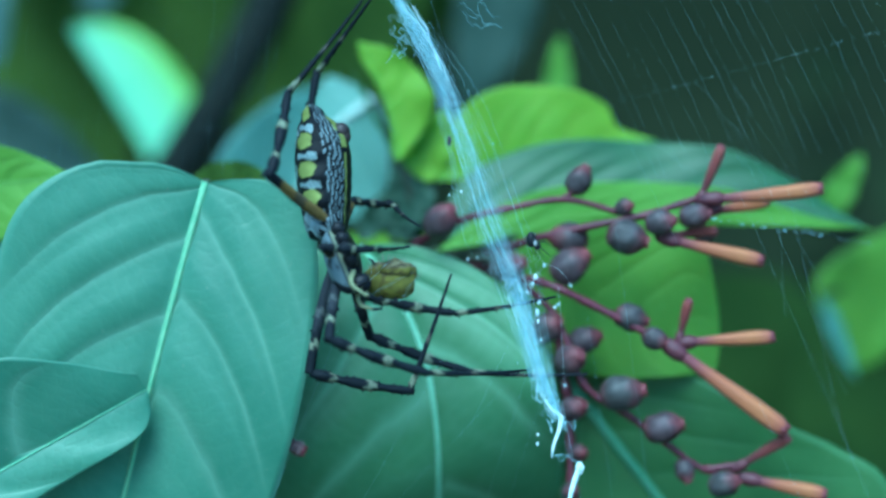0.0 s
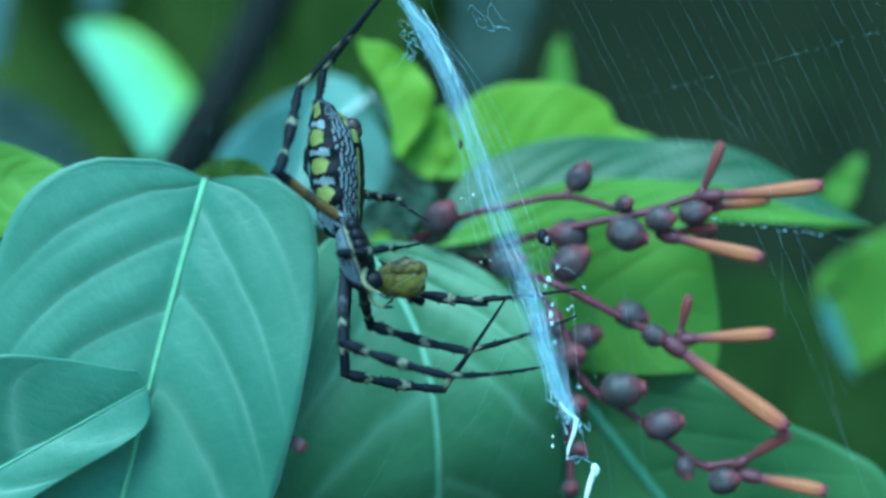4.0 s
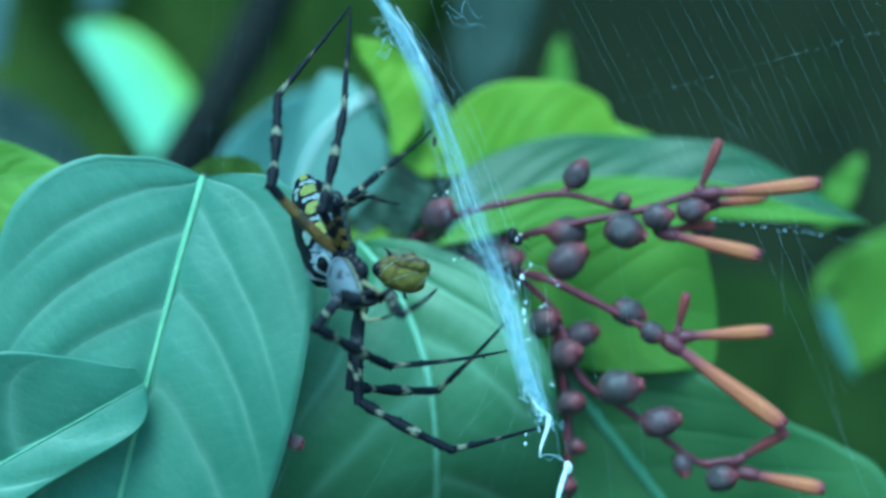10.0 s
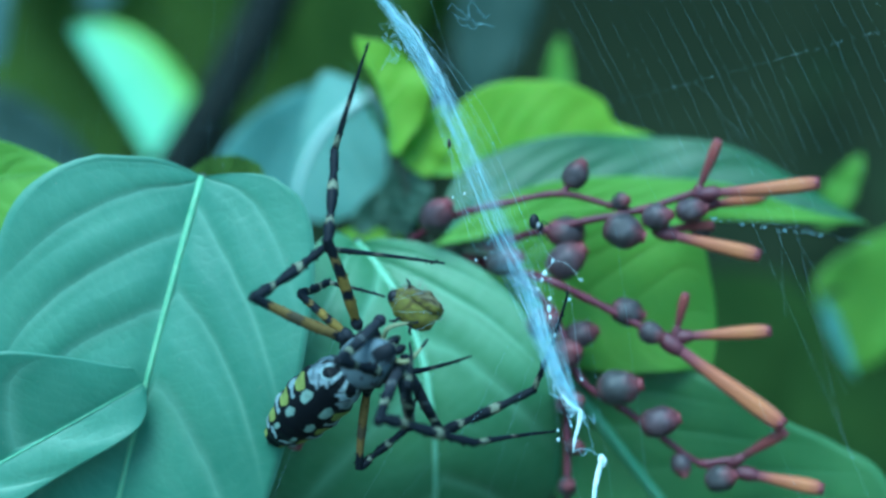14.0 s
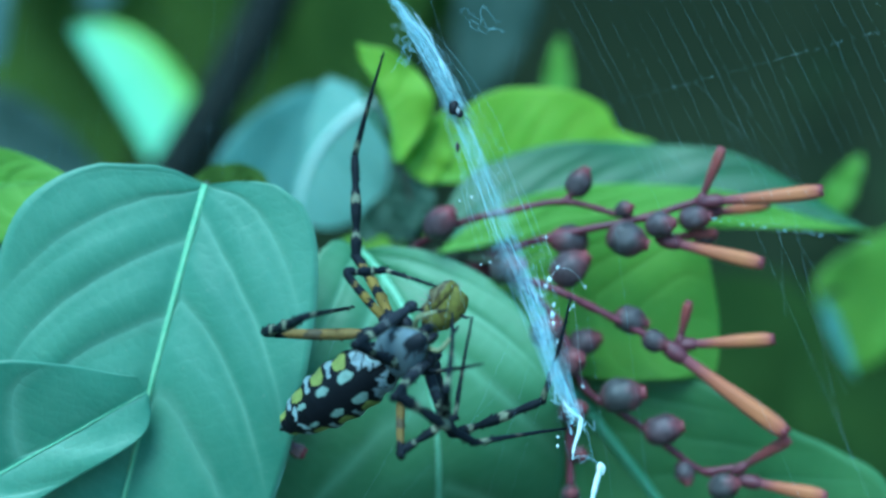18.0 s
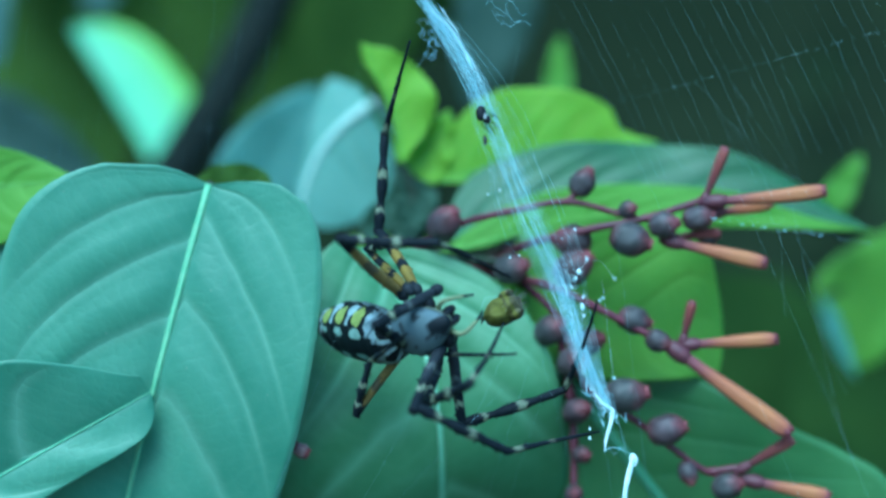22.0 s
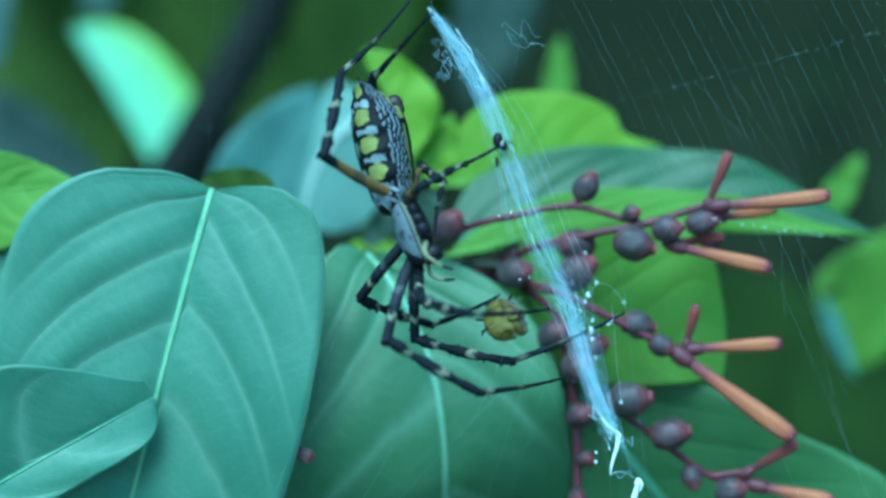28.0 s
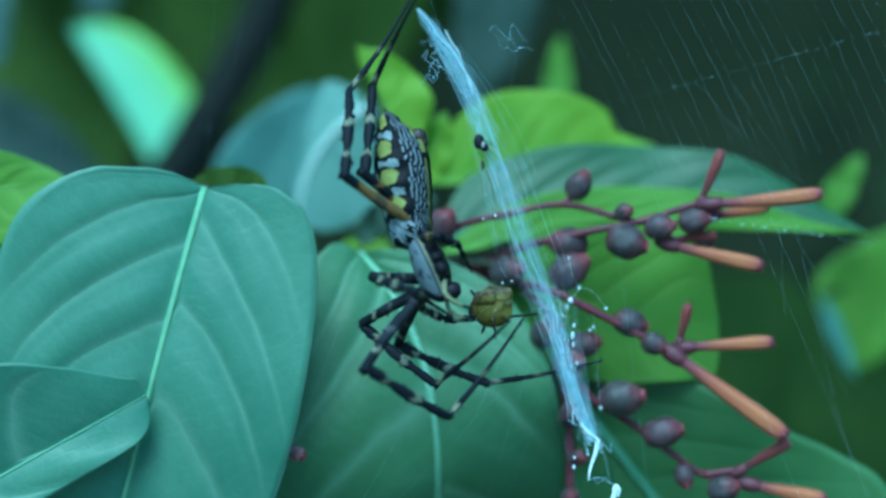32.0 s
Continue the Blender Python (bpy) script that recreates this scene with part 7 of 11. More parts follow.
    walk(leg_parts["C"]["tibia"], track([
        (0,5.39,5.96,1.74,-49.4,56.3,-81.3), (0.5,5.20,6.14,2.11,-49.8,60.5,-81.7), (1,5.16,6.27,2.53,-53.8,65.4,-86.3), (1.5,5.93,5.58,2.33,-58.1,65.9,-91.0),
        (2,6.53,4.91,2.08,-60.6,65.0,-93.7), (2.5,6.33,5.40,1.92,-63.0,59.8,-96.5), (3,6.13,5.82,1.74,-63.7,54.7,-97.3), (3.5,6.28,5.74,1.67,-64.3,55.2,-98.0),
        (4,6.46,5.62,1.61,-64.9,56.1,-98.8), (4.5,6.63,5.48,1.56,-65.7,57.1,-99.7), (5,6.80,5.34,1.53,-66.6,58.0,-100.8), (5.5,6.93,5.21,1.55,-67.8,58.5,-102.2),
        (6,7.12,5.01,1.68,-69.0,54.4,-103.6), (6.5,8.54,4.15,0.10,-66.5,55.3,-100.6), (7,7.67,4.79,-1.45,-66.2,44.3,-100.1), (7.5,6.09,5.98,-2.61,-78.2,56.8,-115.5),
        (8,4.50,5.26,4.29,-52.7,45.9,-83.4), (8.5,6.09,4.91,3.65,-56.4,39.9,-88.8), (9,7.25,4.88,1.80,-60.7,35.6,-95.8), (9.5,3.38,7.92,-1.48,-63.7,51.5,-100.1),
        (10,1.67,8.98,0.67,112.8,54.0,77.1), (10.5,-0.14,8.52,-0.69,93.6,-16.4,30.6), (11,0.92,10.75,-0.96,97.5,1.8,0.5), (11.5,0.03,10.06,0.44,100.7,40.1,8.8),
        (12,-1.69,8.95,1.70,128.8,64.8,43.1), (12.5,-0.07,8.31,3.58,141.5,64.0,57.2), (13,1.84,7.92,5.26,144.3,64.5,60.2), (13.5,1.46,9.32,3.27,146.9,78.8,63.0),
        (14,0.90,10.72,1.32,-14.1,86.2,-98.2), (14.5,3.62,10.77,0.61,1.2,77.9,-82.7), (15,3.78,10.93,0.40,5.8,75.5,-78.0), (15.5,3.96,11.33,-0.03,3.4,73.4,-80.5),
        (16,3.94,11.59,-0.41,2.1,71.9,-81.8), (16.5,3.60,11.60,-0.45,4.9,69.5,-78.9), (17,3.97,11.06,1.06,-3.7,72.1,-87.9), (17.5,3.25,11.52,0.63,0.9,66.9,-83.1),
        (18,2.61,11.39,-0.28,4.6,64.4,-79.0), (18.5,1.95,11.67,-0.61,13.3,62.5,-69.3), (19,1.85,11.48,-0.73,32.7,62.7,-47.5), (19.5,2.34,11.37,0.43,49.9,57.9,-27.7),
        (20,2.44,11.32,1.60,56.5,52.8,-19.7), (20.5,2.02,10.90,1.62,59.0,49.3,-16.6), (21,1.72,10.44,1.60,60.5,46.5,-14.5), (21.5,1.85,10.59,-0.71,59.9,10.5,-15.8),
        (22,0.10,10.61,-2.80,59.3,-14.9,-0.0), (22.5,-1.88,9.18,0.05,55.8,5.7,40.8), (23,-2.19,9.03,-0.36,56.9,4.8,52.7), (23.5,-4.65,7.10,0.48,63.2,59.0,63.3),
        (24,-2.43,7.46,-3.52,25.7,59.3,20.1), (24.5,-6.62,1.67,-4.68,35.0,-8.0,38.0), (25,-3.12,4.65,-2.29,35.4,12.9,47.2), (25.5,0.48,9.55,-1.61,-156.0,40.0,-138.1),
        (26,1.34,9.14,-1.61,-155.0,41.5,-136.5), (26.5,2.41,8.60,-1.74,-153.9,45.2,-134.8), (27,3.37,8.06,-1.85,-152.6,48.9,-133.0), (27.5,3.91,7.70,-1.86,-151.6,50.3,-131.8),
        (28,3.63,7.52,-1.87,-150.5,48.4,-130.3), (28.5,3.88,7.44,-1.31,-149.0,41.7,-128.2), (29,4.40,7.22,-0.94,-148.9,36.1,-128.1), (29.5,4.66,7.07,-1.14,-152.5,37.0,-134.0),
        (30,4.50,7.21,-1.72,-154.9,37.8,-138.0), (30.5,2.99,8.17,-1.99,-149.9,39.7,-130.1), (31,1.66,8.82,-2.23,-144.2,40.3,-121.2), (31.5,2.86,8.07,-1.71,-135.5,30.9,-106.4),
        (32,4.22,7.37,-1.35,-129.4,22.4,-93.0)]))
    walk(leg_parts["C"]["metatarsus"], track([
        (0,5.89,2.73,-3.17,-48.2,35.4,-109.0), (0.5,5.62,3.27,-3.01,-45.7,35.7,-104.7), (1,5.32,3.82,-2.85,-43.3,36.0,-100.6), (1.5,5.89,3.17,-3.06,-47.6,36.0,-108.0),
        (2,6.37,2.43,-3.27,-52.1,36.1,-115.5), (2.5,5.99,2.46,-3.16,-49.3,38.3,-110.9), (3,5.70,2.44,-3.08,-47.2,40.0,-107.6), (3.5,5.82,2.40,-3.19,-48.9,38.4,-110.3),
        (4,5.95,2.36,-3.30,-50.7,36.7,-113.2), (4.5,6.09,2.31,-3.41,-52.3,35.1,-116.0), (5,6.21,2.26,-3.48,-53.5,33.8,-118.2), (5.5,6.28,2.19,-3.50,-54.3,33.2,-119.5),
        (6,6.31,1.67,-3.12,-52.5,37.3,-116.5), (6.5,7.92,0.82,-4.79,-54.1,28.2,-119.4), (7,6.93,0.65,-5.54,-55.6,27.2,-122.7), (7.5,4.70,3.05,-7.56,-47.3,43.2,-108.4),
        (8,4.97,1.18,0.06,-12.8,51.0,-62.5), (8.5,6.18,0.40,-0.12,-30.0,49.2,-84.9), (9,6.76,0.12,-1.64,-41.8,40.1,-101.5), (9.5,2.74,4.30,-6.10,-20.8,21.6,-62.3),
        (10,2.50,12.62,-4.47,100.9,52.7,79.1), (10.5,4.83,11.45,1.02,-125.1,70.3,-142.3), (11,6.99,10.81,-1.15,-78.5,44.1,-89.1), (11.5,3.52,10.59,-2.53,-53.3,32.9,-49.9),
        (12,0.13,10.66,-3.61,-44.0,18.9,-29.0), (12.5,1.30,10.44,-1.61,-48.4,34.3,-38.7), (13,3.09,10.10,-0.02,-60.2,52.1,-55.7), (13.5,1.95,10.29,-2.22,-53.8,27.3,-45.8),
        (14,0.85,10.34,-4.48,-51.7,3.3,-38.3), (14.5,3.78,9.56,-5.10,-52.0,-0.4,-48.0), (15,4.09,9.49,-5.29,-52.0,0.6,-49.1), (15.5,4.24,9.68,-5.61,-52.0,2.2,-50.7),
        (16,4.20,9.82,-5.89,-52.0,4.5,-51.3), (16.5,4.00,9.58,-5.94,-51.8,7.8,-49.4), (17,4.04,9.25,-4.54,-51.7,19.4,-49.0), (17.5,3.53,9.17,-4.90,-51.4,13.9,-47.8),
        (18,3.07,9.00,-5.37,-51.2,7.7,-46.7), (18.5,2.91,9.13,-5.82,-51.1,-3.8,-44.3), (19,3.68,9.48,-5.98,-51.0,-18.4,-44.8), (19.5,5.12,9.91,-4.57,-50.3,-28.5,-46.5),
        (20,5.81,10.11,-3.12,-49.4,-32.5,-48.4), (20.5,5.72,9.80,-2.87,-49.1,-28.4,-48.9), (21,5.67,9.42,-2.70,-48.8,-22.0,-49.6), (21.5,5.58,9.53,-1.42,-49.2,29.0,-55.4),
        (22,5.97,10.61,-1.23,-94.0,62.2,-113.4), (22.5,2.63,13.07,-0.55,-63.5,66.7,-79.7), (23,1.65,14.06,-0.88,-67.3,78.2,-83.7), (23.5,-3.18,10.02,-4.96,30.8,57.8,17.8),
        (24,0.61,8.58,-8.98,-32.8,62.9,-53.2), (24.5,-1.85,5.39,-3.83,-70.1,10.7,-106.7), (25,0.85,8.94,-3.63,-69.3,29.6,-104.5), (25.5,-2.99,6.43,-5.53,-100.6,48.8,-151.7),
        (26,-1.99,5.97,-5.68,-103.1,56.0,-154.8), (26.5,-0.62,5.55,-6.07,-105.7,65.8,-157.8), (27,0.64,5.14,-6.43,-107.6,75.9,-159.8), (27.5,1.32,4.81,-6.53,-101.3,81.6,-153.5),
        (28,1.01,4.44,-6.42,-87.8,72.4,-139.6), (28.5,1.08,3.89,-5.33,-76.6,56.4,-127.3), (29,1.38,3.38,-4.50,-74.2,43.8,-124.2), (29.5,1.29,3.59,-4.79,-77.2,47.1,-128.4),
        (30,0.93,4.00,-5.44,-81.2,49.8,-133.7), (30.5,-0.01,4.61,-5.85,-78.0,50.3,-129.6), (31,-0.74,4.85,-6.16,-72.6,49.2,-122.5), (31.5,1.44,3.25,-4.72,-60.2,27.7,-103.0),
        (32,3.93,1.82,-3.65,-55.3,6.9,-86.8)]))
    walk(leg_parts["D"]["femur"], track([
        (0,-1.06,-1.16,-1.18,-36.7,14.6,-137.7), (0.5,-1.02,-1.23,-1.07,-35.6,13.0,-133.1), (1,-0.98,-1.30,-0.96,-34.6,11.5,-128.5), (1.5,-1.33,-1.01,-1.26,-36.0,12.9,-135.2),
        (2,-1.61,-0.66,-1.57,-37.6,14.4,-141.9), (2.5,-1.41,-0.92,-1.28,-36.8,13.6,-138.5), (3,-1.13,-1.17,-0.95,-36.2,12.9,-136.0), (3.5,-1.06,-1.21,-0.88,-36.6,12.9,-137.9),
        (4,-1.00,-1.24,-0.81,-37.1,12.9,-140.2), (4.5,-0.97,-1.26,-0.76,-37.6,12.9,-142.5), (5,-0.96,-1.26,-0.73,-38.1,13.0,-144.5), (5.5,-0.97,-1.26,-0.72,-38.4,13.1,-145.8),
        (6,-1.16,-1.07,-1.03,-38.3,16.8,-145.4), (6.5,-1.49,-0.87,-1.22,-37.8,9.9,-143.4), (7,-0.21,-1.74,-1.42,-37.7,17.4,-142.9), (7.5,-1.75,-0.40,-1.73,-35.2,12.3,-133.3),
        (8,-0.64,-1.44,-0.65,-35.5,14.4,-134.6), (8.5,-0.83,-1.32,-0.72,-35.5,16.2,-134.4), (9,-0.76,-1.30,-1.12,-35.8,15.0,-135.6), (9.5,2.97,-2.80,-1.28,0.4,-63.9,161.7),
        (10,-1.58,1.85,-2.50,-5.9,19.4,173.9), (10.5,2.31,0.83,-4.43,4.9,51.5,-168.4), (11,0.72,-3.83,-1.93,14.7,17.9,-151.8), (11.5,1.66,-3.63,-2.41,20.3,0.9,-119.1),
        (12,2.52,-3.16,-2.58,18.9,-9.1,-99.5), (12.5,1.61,-2.72,-2.44,19.6,1.3,-111.0), (13,0.79,-2.56,-2.29,18.3,11.4,-123.3), (13.5,0.30,-2.93,-2.08,17.7,5.6,-126.9),
        (14,0.12,-3.12,-2.02,17.7,-3.1,-129.5), (14.5,1.76,-3.05,-2.52,18.7,-5.1,-143.2), (15,1.39,-2.76,-2.41,18.5,-9.0,-141.5), (15.5,0.78,-2.36,-2.21,17.8,-13.2,-138.3),
        (16,0.10,-2.07,-1.92,16.7,-17.7,-134.1), (16.5,-0.48,-2.11,-1.60,15.2,-22.7,-129.6), (17,-0.83,-3.40,-1.37,15.1,-41.6,-129.4), (17.5,-1.27,-4.12,-1.02,-13.4,-55.4,-92.2),
        (18,-1.58,-4.53,-0.70,-39.6,-52.6,-60.2), (18.5,-1.64,-4.98,-0.82,-28.6,-58.0,-73.5), (19,-1.45,-5.41,-1.17,-4.6,-60.0,-101.4), (19.5,0.56,-6.14,-1.68,4.6,-60.5,-112.0),
        (20,2.19,-6.83,-1.60,4.9,-61.6,-112.3), (20.5,1.84,-6.76,-1.58,6.8,-54.4,-114.5), (21,1.57,-6.75,-1.60,7.9,-45.0,-115.9), (21.5,-0.02,-4.72,-1.31,22.6,-36.2,-138.3),
        (22,-1.05,-2.09,-0.77,29.2,-24.2,-151.3), (22.5,0.23,-3.25,-1.02,26.1,14.8,-116.9), (23,-0.04,-3.23,-0.61,27.1,-18.7,-143.0), (23.5,1.11,-3.59,-0.27,26.1,14.8,-115.9),
        (24,-0.01,-2.10,-0.55,24.4,-2.0,-130.7), (24.5,-1.37,-0.83,-0.99,29.9,-43.5,-143.9), (25,2.49,-3.69,-0.43,19.4,-51.7,-129.8), (25.5,-0.75,-1.33,-0.56,20.8,-7.2,-132.3),
        (26,-1.05,-1.15,-0.53,20.8,3.5,-133.3), (26.5,-1.49,-0.78,-1.00,21.1,11.0,-130.8), (27,-1.80,-0.48,-1.57,21.6,16.3,-128.7), (27.5,-1.76,-0.48,-1.77,20.9,20.9,-131.1),
        (28,-0.94,-1.12,-1.52,16.5,19.6,-143.5), (28.5,-0.14,-1.75,-0.37,17.0,-10.7,-138.3), (29,0.70,-2.38,0.55,13.0,-42.7,-129.8), (29.5,1.09,-2.66,0.95,17.3,-44.9,-136.0),
        (30,0.86,-2.53,0.99,19.8,-45.3,-139.5), (30.5,-0.10,-1.83,0.32,11.0,-8.3,-121.2), (31,-0.48,-1.46,-0.55,14.3,24.5,-99.3), (31.5,2.06,-2.67,-0.08,13.7,5.4,-101.5),
        (32,4.57,-3.79,0.21,13.6,-11.7,-100.2)]))
    walk(leg_parts["D"]["tibia"], track([
        (0,-8.24,-7.68,-3.71,10.9,32.6,36.2), (0.5,-7.70,-8.36,-3.33,13.5,32.9,41.0), (1,-7.11,-8.99,-2.96,16.2,33.1,45.9), (1.5,-8.26,-7.90,-3.50,12.8,31.5,39.5),
        (2,-9.24,-6.65,-4.05,9.6,29.7,33.3), (2.5,-8.70,-7.37,-3.64,11.9,29.3,38.0), (3,-8.16,-7.97,-3.20,14.1,28.8,42.5), (3.5,-8.33,-7.78,-3.12,13.9,28.5,42.0),
        (4,-8.55,-7.52,-3.05,13.4,28.4,41.0), (4.5,-8.77,-7.24,-3.01,12.9,28.3,39.9), (5,-8.97,-6.98,-2.99,12.3,28.2,38.8), (5.5,-9.09,-6.79,-3.01,11.9,28.0,37.8),
        (6,-9.09,-6.54,-3.94,9.6,24.1,32.6), (6.5,-9.43,-6.78,-2.95,12.7,22.0,40.4), (7,-7.82,-7.49,-4.41,12.8,18.1,40.8), (7.5,-8.43,-7.49,-3.86,11.5,25.2,37.4),
        (8,-7.47,-8.35,-3.14,13.6,34.3,41.5), (8.5,-7.59,-8.22,-3.52,14.3,31.6,42.8), (9,-7.66,-8.06,-3.71,15.6,26.7,45.4), (9.5,-1.11,-1.45,7.50,-91.2,29.3,-96.1),
        (10,-11.09,2.86,-5.87,-31.6,1.4,33.0), (10.5,-3.78,-0.42,-12.24,-32.7,-11.2,46.7), (11,-7.97,-8.48,-5.12,-24.8,-13.6,10.8), (11.5,-3.42,-12.74,-2.57,-26.5,5.3,33.5),
        (12,0.80,-13.43,-0.91,-24.9,21.5,40.3), (12.5,-2.15,-12.50,-2.68,-28.1,6.2,27.2), (13,-4.83,-11.12,-4.36,-28.0,-6.6,13.0), (13.5,-5.82,-11.09,-3.08,-28.0,11.6,13.1),
        (14,-6.48,-11.13,-1.46,-28.0,42.5,13.2), (14.5,-6.46,-9.20,-1.60,-76.6,58.4,-47.1), (15,-6.49,-9.03,-0.81,-78.1,63.6,-48.7), (15.5,-6.71,-9.04,0.15,-75.1,71.4,-45.5),
        (16,-6.79,-9.17,1.24,-69.1,79.4,-39.4), (16.5,-6.49,-9.37,2.35,-82.8,84.7,-53.1), (17,-5.43,-9.00,5.05,-77.9,66.4,-48.2), (17.5,-1.47,-9.28,6.47,-62.1,64.9,-30.9),
        (18,1.28,-9.51,6.81,-39.6,60.3,-5.5), (18.5,-0.22,-9.75,7.17,-36.0,39.5,-0.9), (19,-2.38,-10.04,7.02,-35.3,20.5,0.4), (19.5,-1.18,-10.45,6.52,-33.0,30.9,5.7),
        (20,0.47,-11.03,6.81,-26.8,50.1,15.1), (20.5,-0.50,-11.90,6.30,-22.6,26.2,21.6), (21,-1.35,-12.75,5.08,-21.3,0.0,27.5), (21.5,-4.90,-9.08,3.48,-21.1,4.8,32.2),
        (22,-9.27,-6.59,3.44,-19.7,7.7,44.8), (22.5,-4.31,-12.20,-3.66,-32.2,-31.6,98.1), (23,-7.85,-9.11,2.71,-22.4,15.6,38.7), (23.5,-3.17,-12.40,-2.85,-22.0,-18.7,27.2),
        (24,-6.64,-9.82,-0.19,-23.7,9.2,46.6), (24.5,-7.39,-5.22,6.08,-19.5,3.5,83.7), (25,-1.56,-8.55,7.58,-10.0,27.7,117.2), (25.5,-7.50,-8.74,0.71,-12.0,-21.1,86.1),
        (26,-7.79,-8.30,-1.13,-9.2,-26.2,79.1), (26.5,-7.76,-8.04,-2.87,-4.9,-19.3,68.1), (27,-7.70,-7.85,-4.33,-2.1,-7.1,55.8), (27.5,-7.93,-7.56,-5.35,-1.6,1.7,44.9),
        (28,-8.64,-6.81,-4.94,-2.4,7.7,35.1), (28.5,-6.46,-7.38,1.23,3.3,12.1,67.1), (29,-4.11,-8.17,7.51,9.7,12.3,97.1), (29.5,-4.15,-7.73,8.23,7.8,12.3,88.0),
        (30,-4.64,-7.22,8.29,5.8,9.8,77.6), (30.5,-4.26,-8.70,1.50,2.1,23.9,65.0), (31,-1.95,-10.46,-4.71,-8.0,32.3,43.8), (31.5,0.15,-12.06,-1.00,-9.5,23.1,40.7),
        (32,2.81,-13.54,2.26,-8.5,17.7,43.3)]))
    walk(leg_parts["D"]["metatarsus"], track([
        (0,-3.00,-3.84,-7.87,2.7,7.6,39.3), (0.5,-2.82,-4.11,-7.52,3.3,8.9,43.6), (1,-2.61,-4.36,-7.18,4.0,10.2,47.9), (1.5,-3.19,-3.73,-7.53,2.5,9.6,39.3),
        (2,-3.62,-2.97,-7.88,1.1,9.0,30.6), (2.5,-3.39,-3.21,-7.42,2.1,11.2,36.0), (3,-3.19,-3.40,-6.91,3.2,12.9,41.3), (3.5,-3.28,-3.24,-6.81,3.0,12.1,40.5),
        (4,-3.42,-3.06,-6.73,2.8,11.4,39.2), (4.5,-3.55,-2.88,-6.67,2.5,10.8,37.9), (5,-3.66,-2.72,-6.64,2.3,10.4,36.6), (5.5,-3.72,-2.61,-6.64,2.1,10.1,35.6),
        (6,-3.16,-2.75,-7.09,2.1,7.1,35.6), (6.5,-4.01,-2.15,-5.83,1.9,13.3,34.3), (7,-2.24,-2.67,-6.81,0.4,15.4,28.3), (7.5,-2.87,-3.23,-7.16,0.1,26.9,27.7),
        (8,-2.74,-4.17,-7.45,6.4,12.2,46.2), (8.5,-2.76,-3.74,-7.58,6.6,10.0,47.1), (9,-2.84,-3.16,-7.17,6.8,6.9,48.5), (9.5,-1.79,-7.87,3.88,4.9,11.9,36.8),
        (10,-4.66,7.03,-6.06,3.6,-5.4,15.2), (10.5,1.31,4.98,-10.77,0.6,-3.5,52.0), (11,-0.56,-7.07,-3.30,8.6,-28.2,24.0), (11.5,2.61,-8.75,-3.24,-0.3,-31.5,41.9),
        (12,5.84,-9.17,-3.51,-8.0,-37.3,55.5), (12.5,4.37,-9.16,-3.48,-0.3,-34.7,42.4), (13,2.81,-9.36,-3.45,6.8,-31.4,29.4), (13.5,1.31,-9.43,-4.58,8.1,-30.7,26.8),
        (14,-1.09,-9.86,-6.53,8.6,-28.2,25.8), (14.5,-3.80,-12.06,-7.95,7.8,-18.1,27.9), (15,-4.27,-11.57,-7.62,8.2,-17.8,26.6), (15.5,-5.05,-10.73,-6.88,9.0,-17.0,23.8),
        (16,-5.76,-10.02,-5.90,9.7,-16.0,21.2), (16.5,-6.08,-9.91,-4.93,9.8,-15.2,20.9), (17,-3.45,-11.22,-1.78,8.9,-11.4,25.0), (17.5,1.22,-10.89,-0.19,9.1,12.7,42.9),
        (18,4.98,-9.87,0.28,13.6,28.3,55.6), (18.5,5.98,-9.86,2.04,11.7,26.6,51.5), (19,5.16,-9.99,4.20,8.5,15.4,42.7), (19.5,5.04,-9.83,2.79,8.4,-12.2,39.0),
        (20,5.07,-9.79,1.12,8.4,-35.0,38.9), (20.5,5.45,-9.54,3.16,4.7,-16.2,47.5), (21,5.79,-9.04,5.08,3.8,-0.0,53.9), (21.5,1.89,-4.81,2.81,4.7,-7.7,40.0),
        (22,-3.77,-1.12,2.39,10.6,-18.7,14.7), (22.5,-5.22,-5.76,0.33,4.2,-28.1,30.6), (23,-2.02,-4.44,0.62,1.9,-23.9,35.9), (23.5,3.21,-9.12,-0.41,-13.6,-24.2,72.8),
        (24,-1.43,-4.31,-1.42,-7.8,-5.0,50.5), (24.5,-6.58,2.10,5.63,-8.3,-2.8,58.2), (25,-4.61,-2.62,4.08,-9.2,-1.8,80.7), (25.5,-7.03,-1.83,3.38,-9.0,-4.5,75.9),
        (26,-6.53,-1.76,2.16,-8.2,-4.6,65.7), (26.5,-5.23,-1.74,-0.49,-7.6,-2.0,55.7), (27,-3.66,-1.90,-3.43,-7.3,-1.6,46.5), (27.5,-2.52,-2.17,-5.57,-6.6,-7.9,38.8),
        (28,-2.42,-2.44,-5.97,-3.5,-22.1,26.9), (28.5,-4.06,-1.72,-0.09,-8.8,-8.8,46.3), (29,-5.02,-0.90,5.91,-8.4,10.8,66.3), (29.5,-3.89,-0.29,6.60,-8.5,12.3,66.0),
        (30,-3.04,0.08,6.99,-9.2,12.2,62.8), (30.5,-1.52,-2.83,-1.37,-11.0,21.5,56.7), (31,2.61,-6.09,-8.71,-15.5,30.0,46.2), (31.5,5.31,-7.62,-3.90,-17.5,40.0,42.7),
        (32,8.03,-8.62,-0.04,-18.0,49.1,42.0)]))
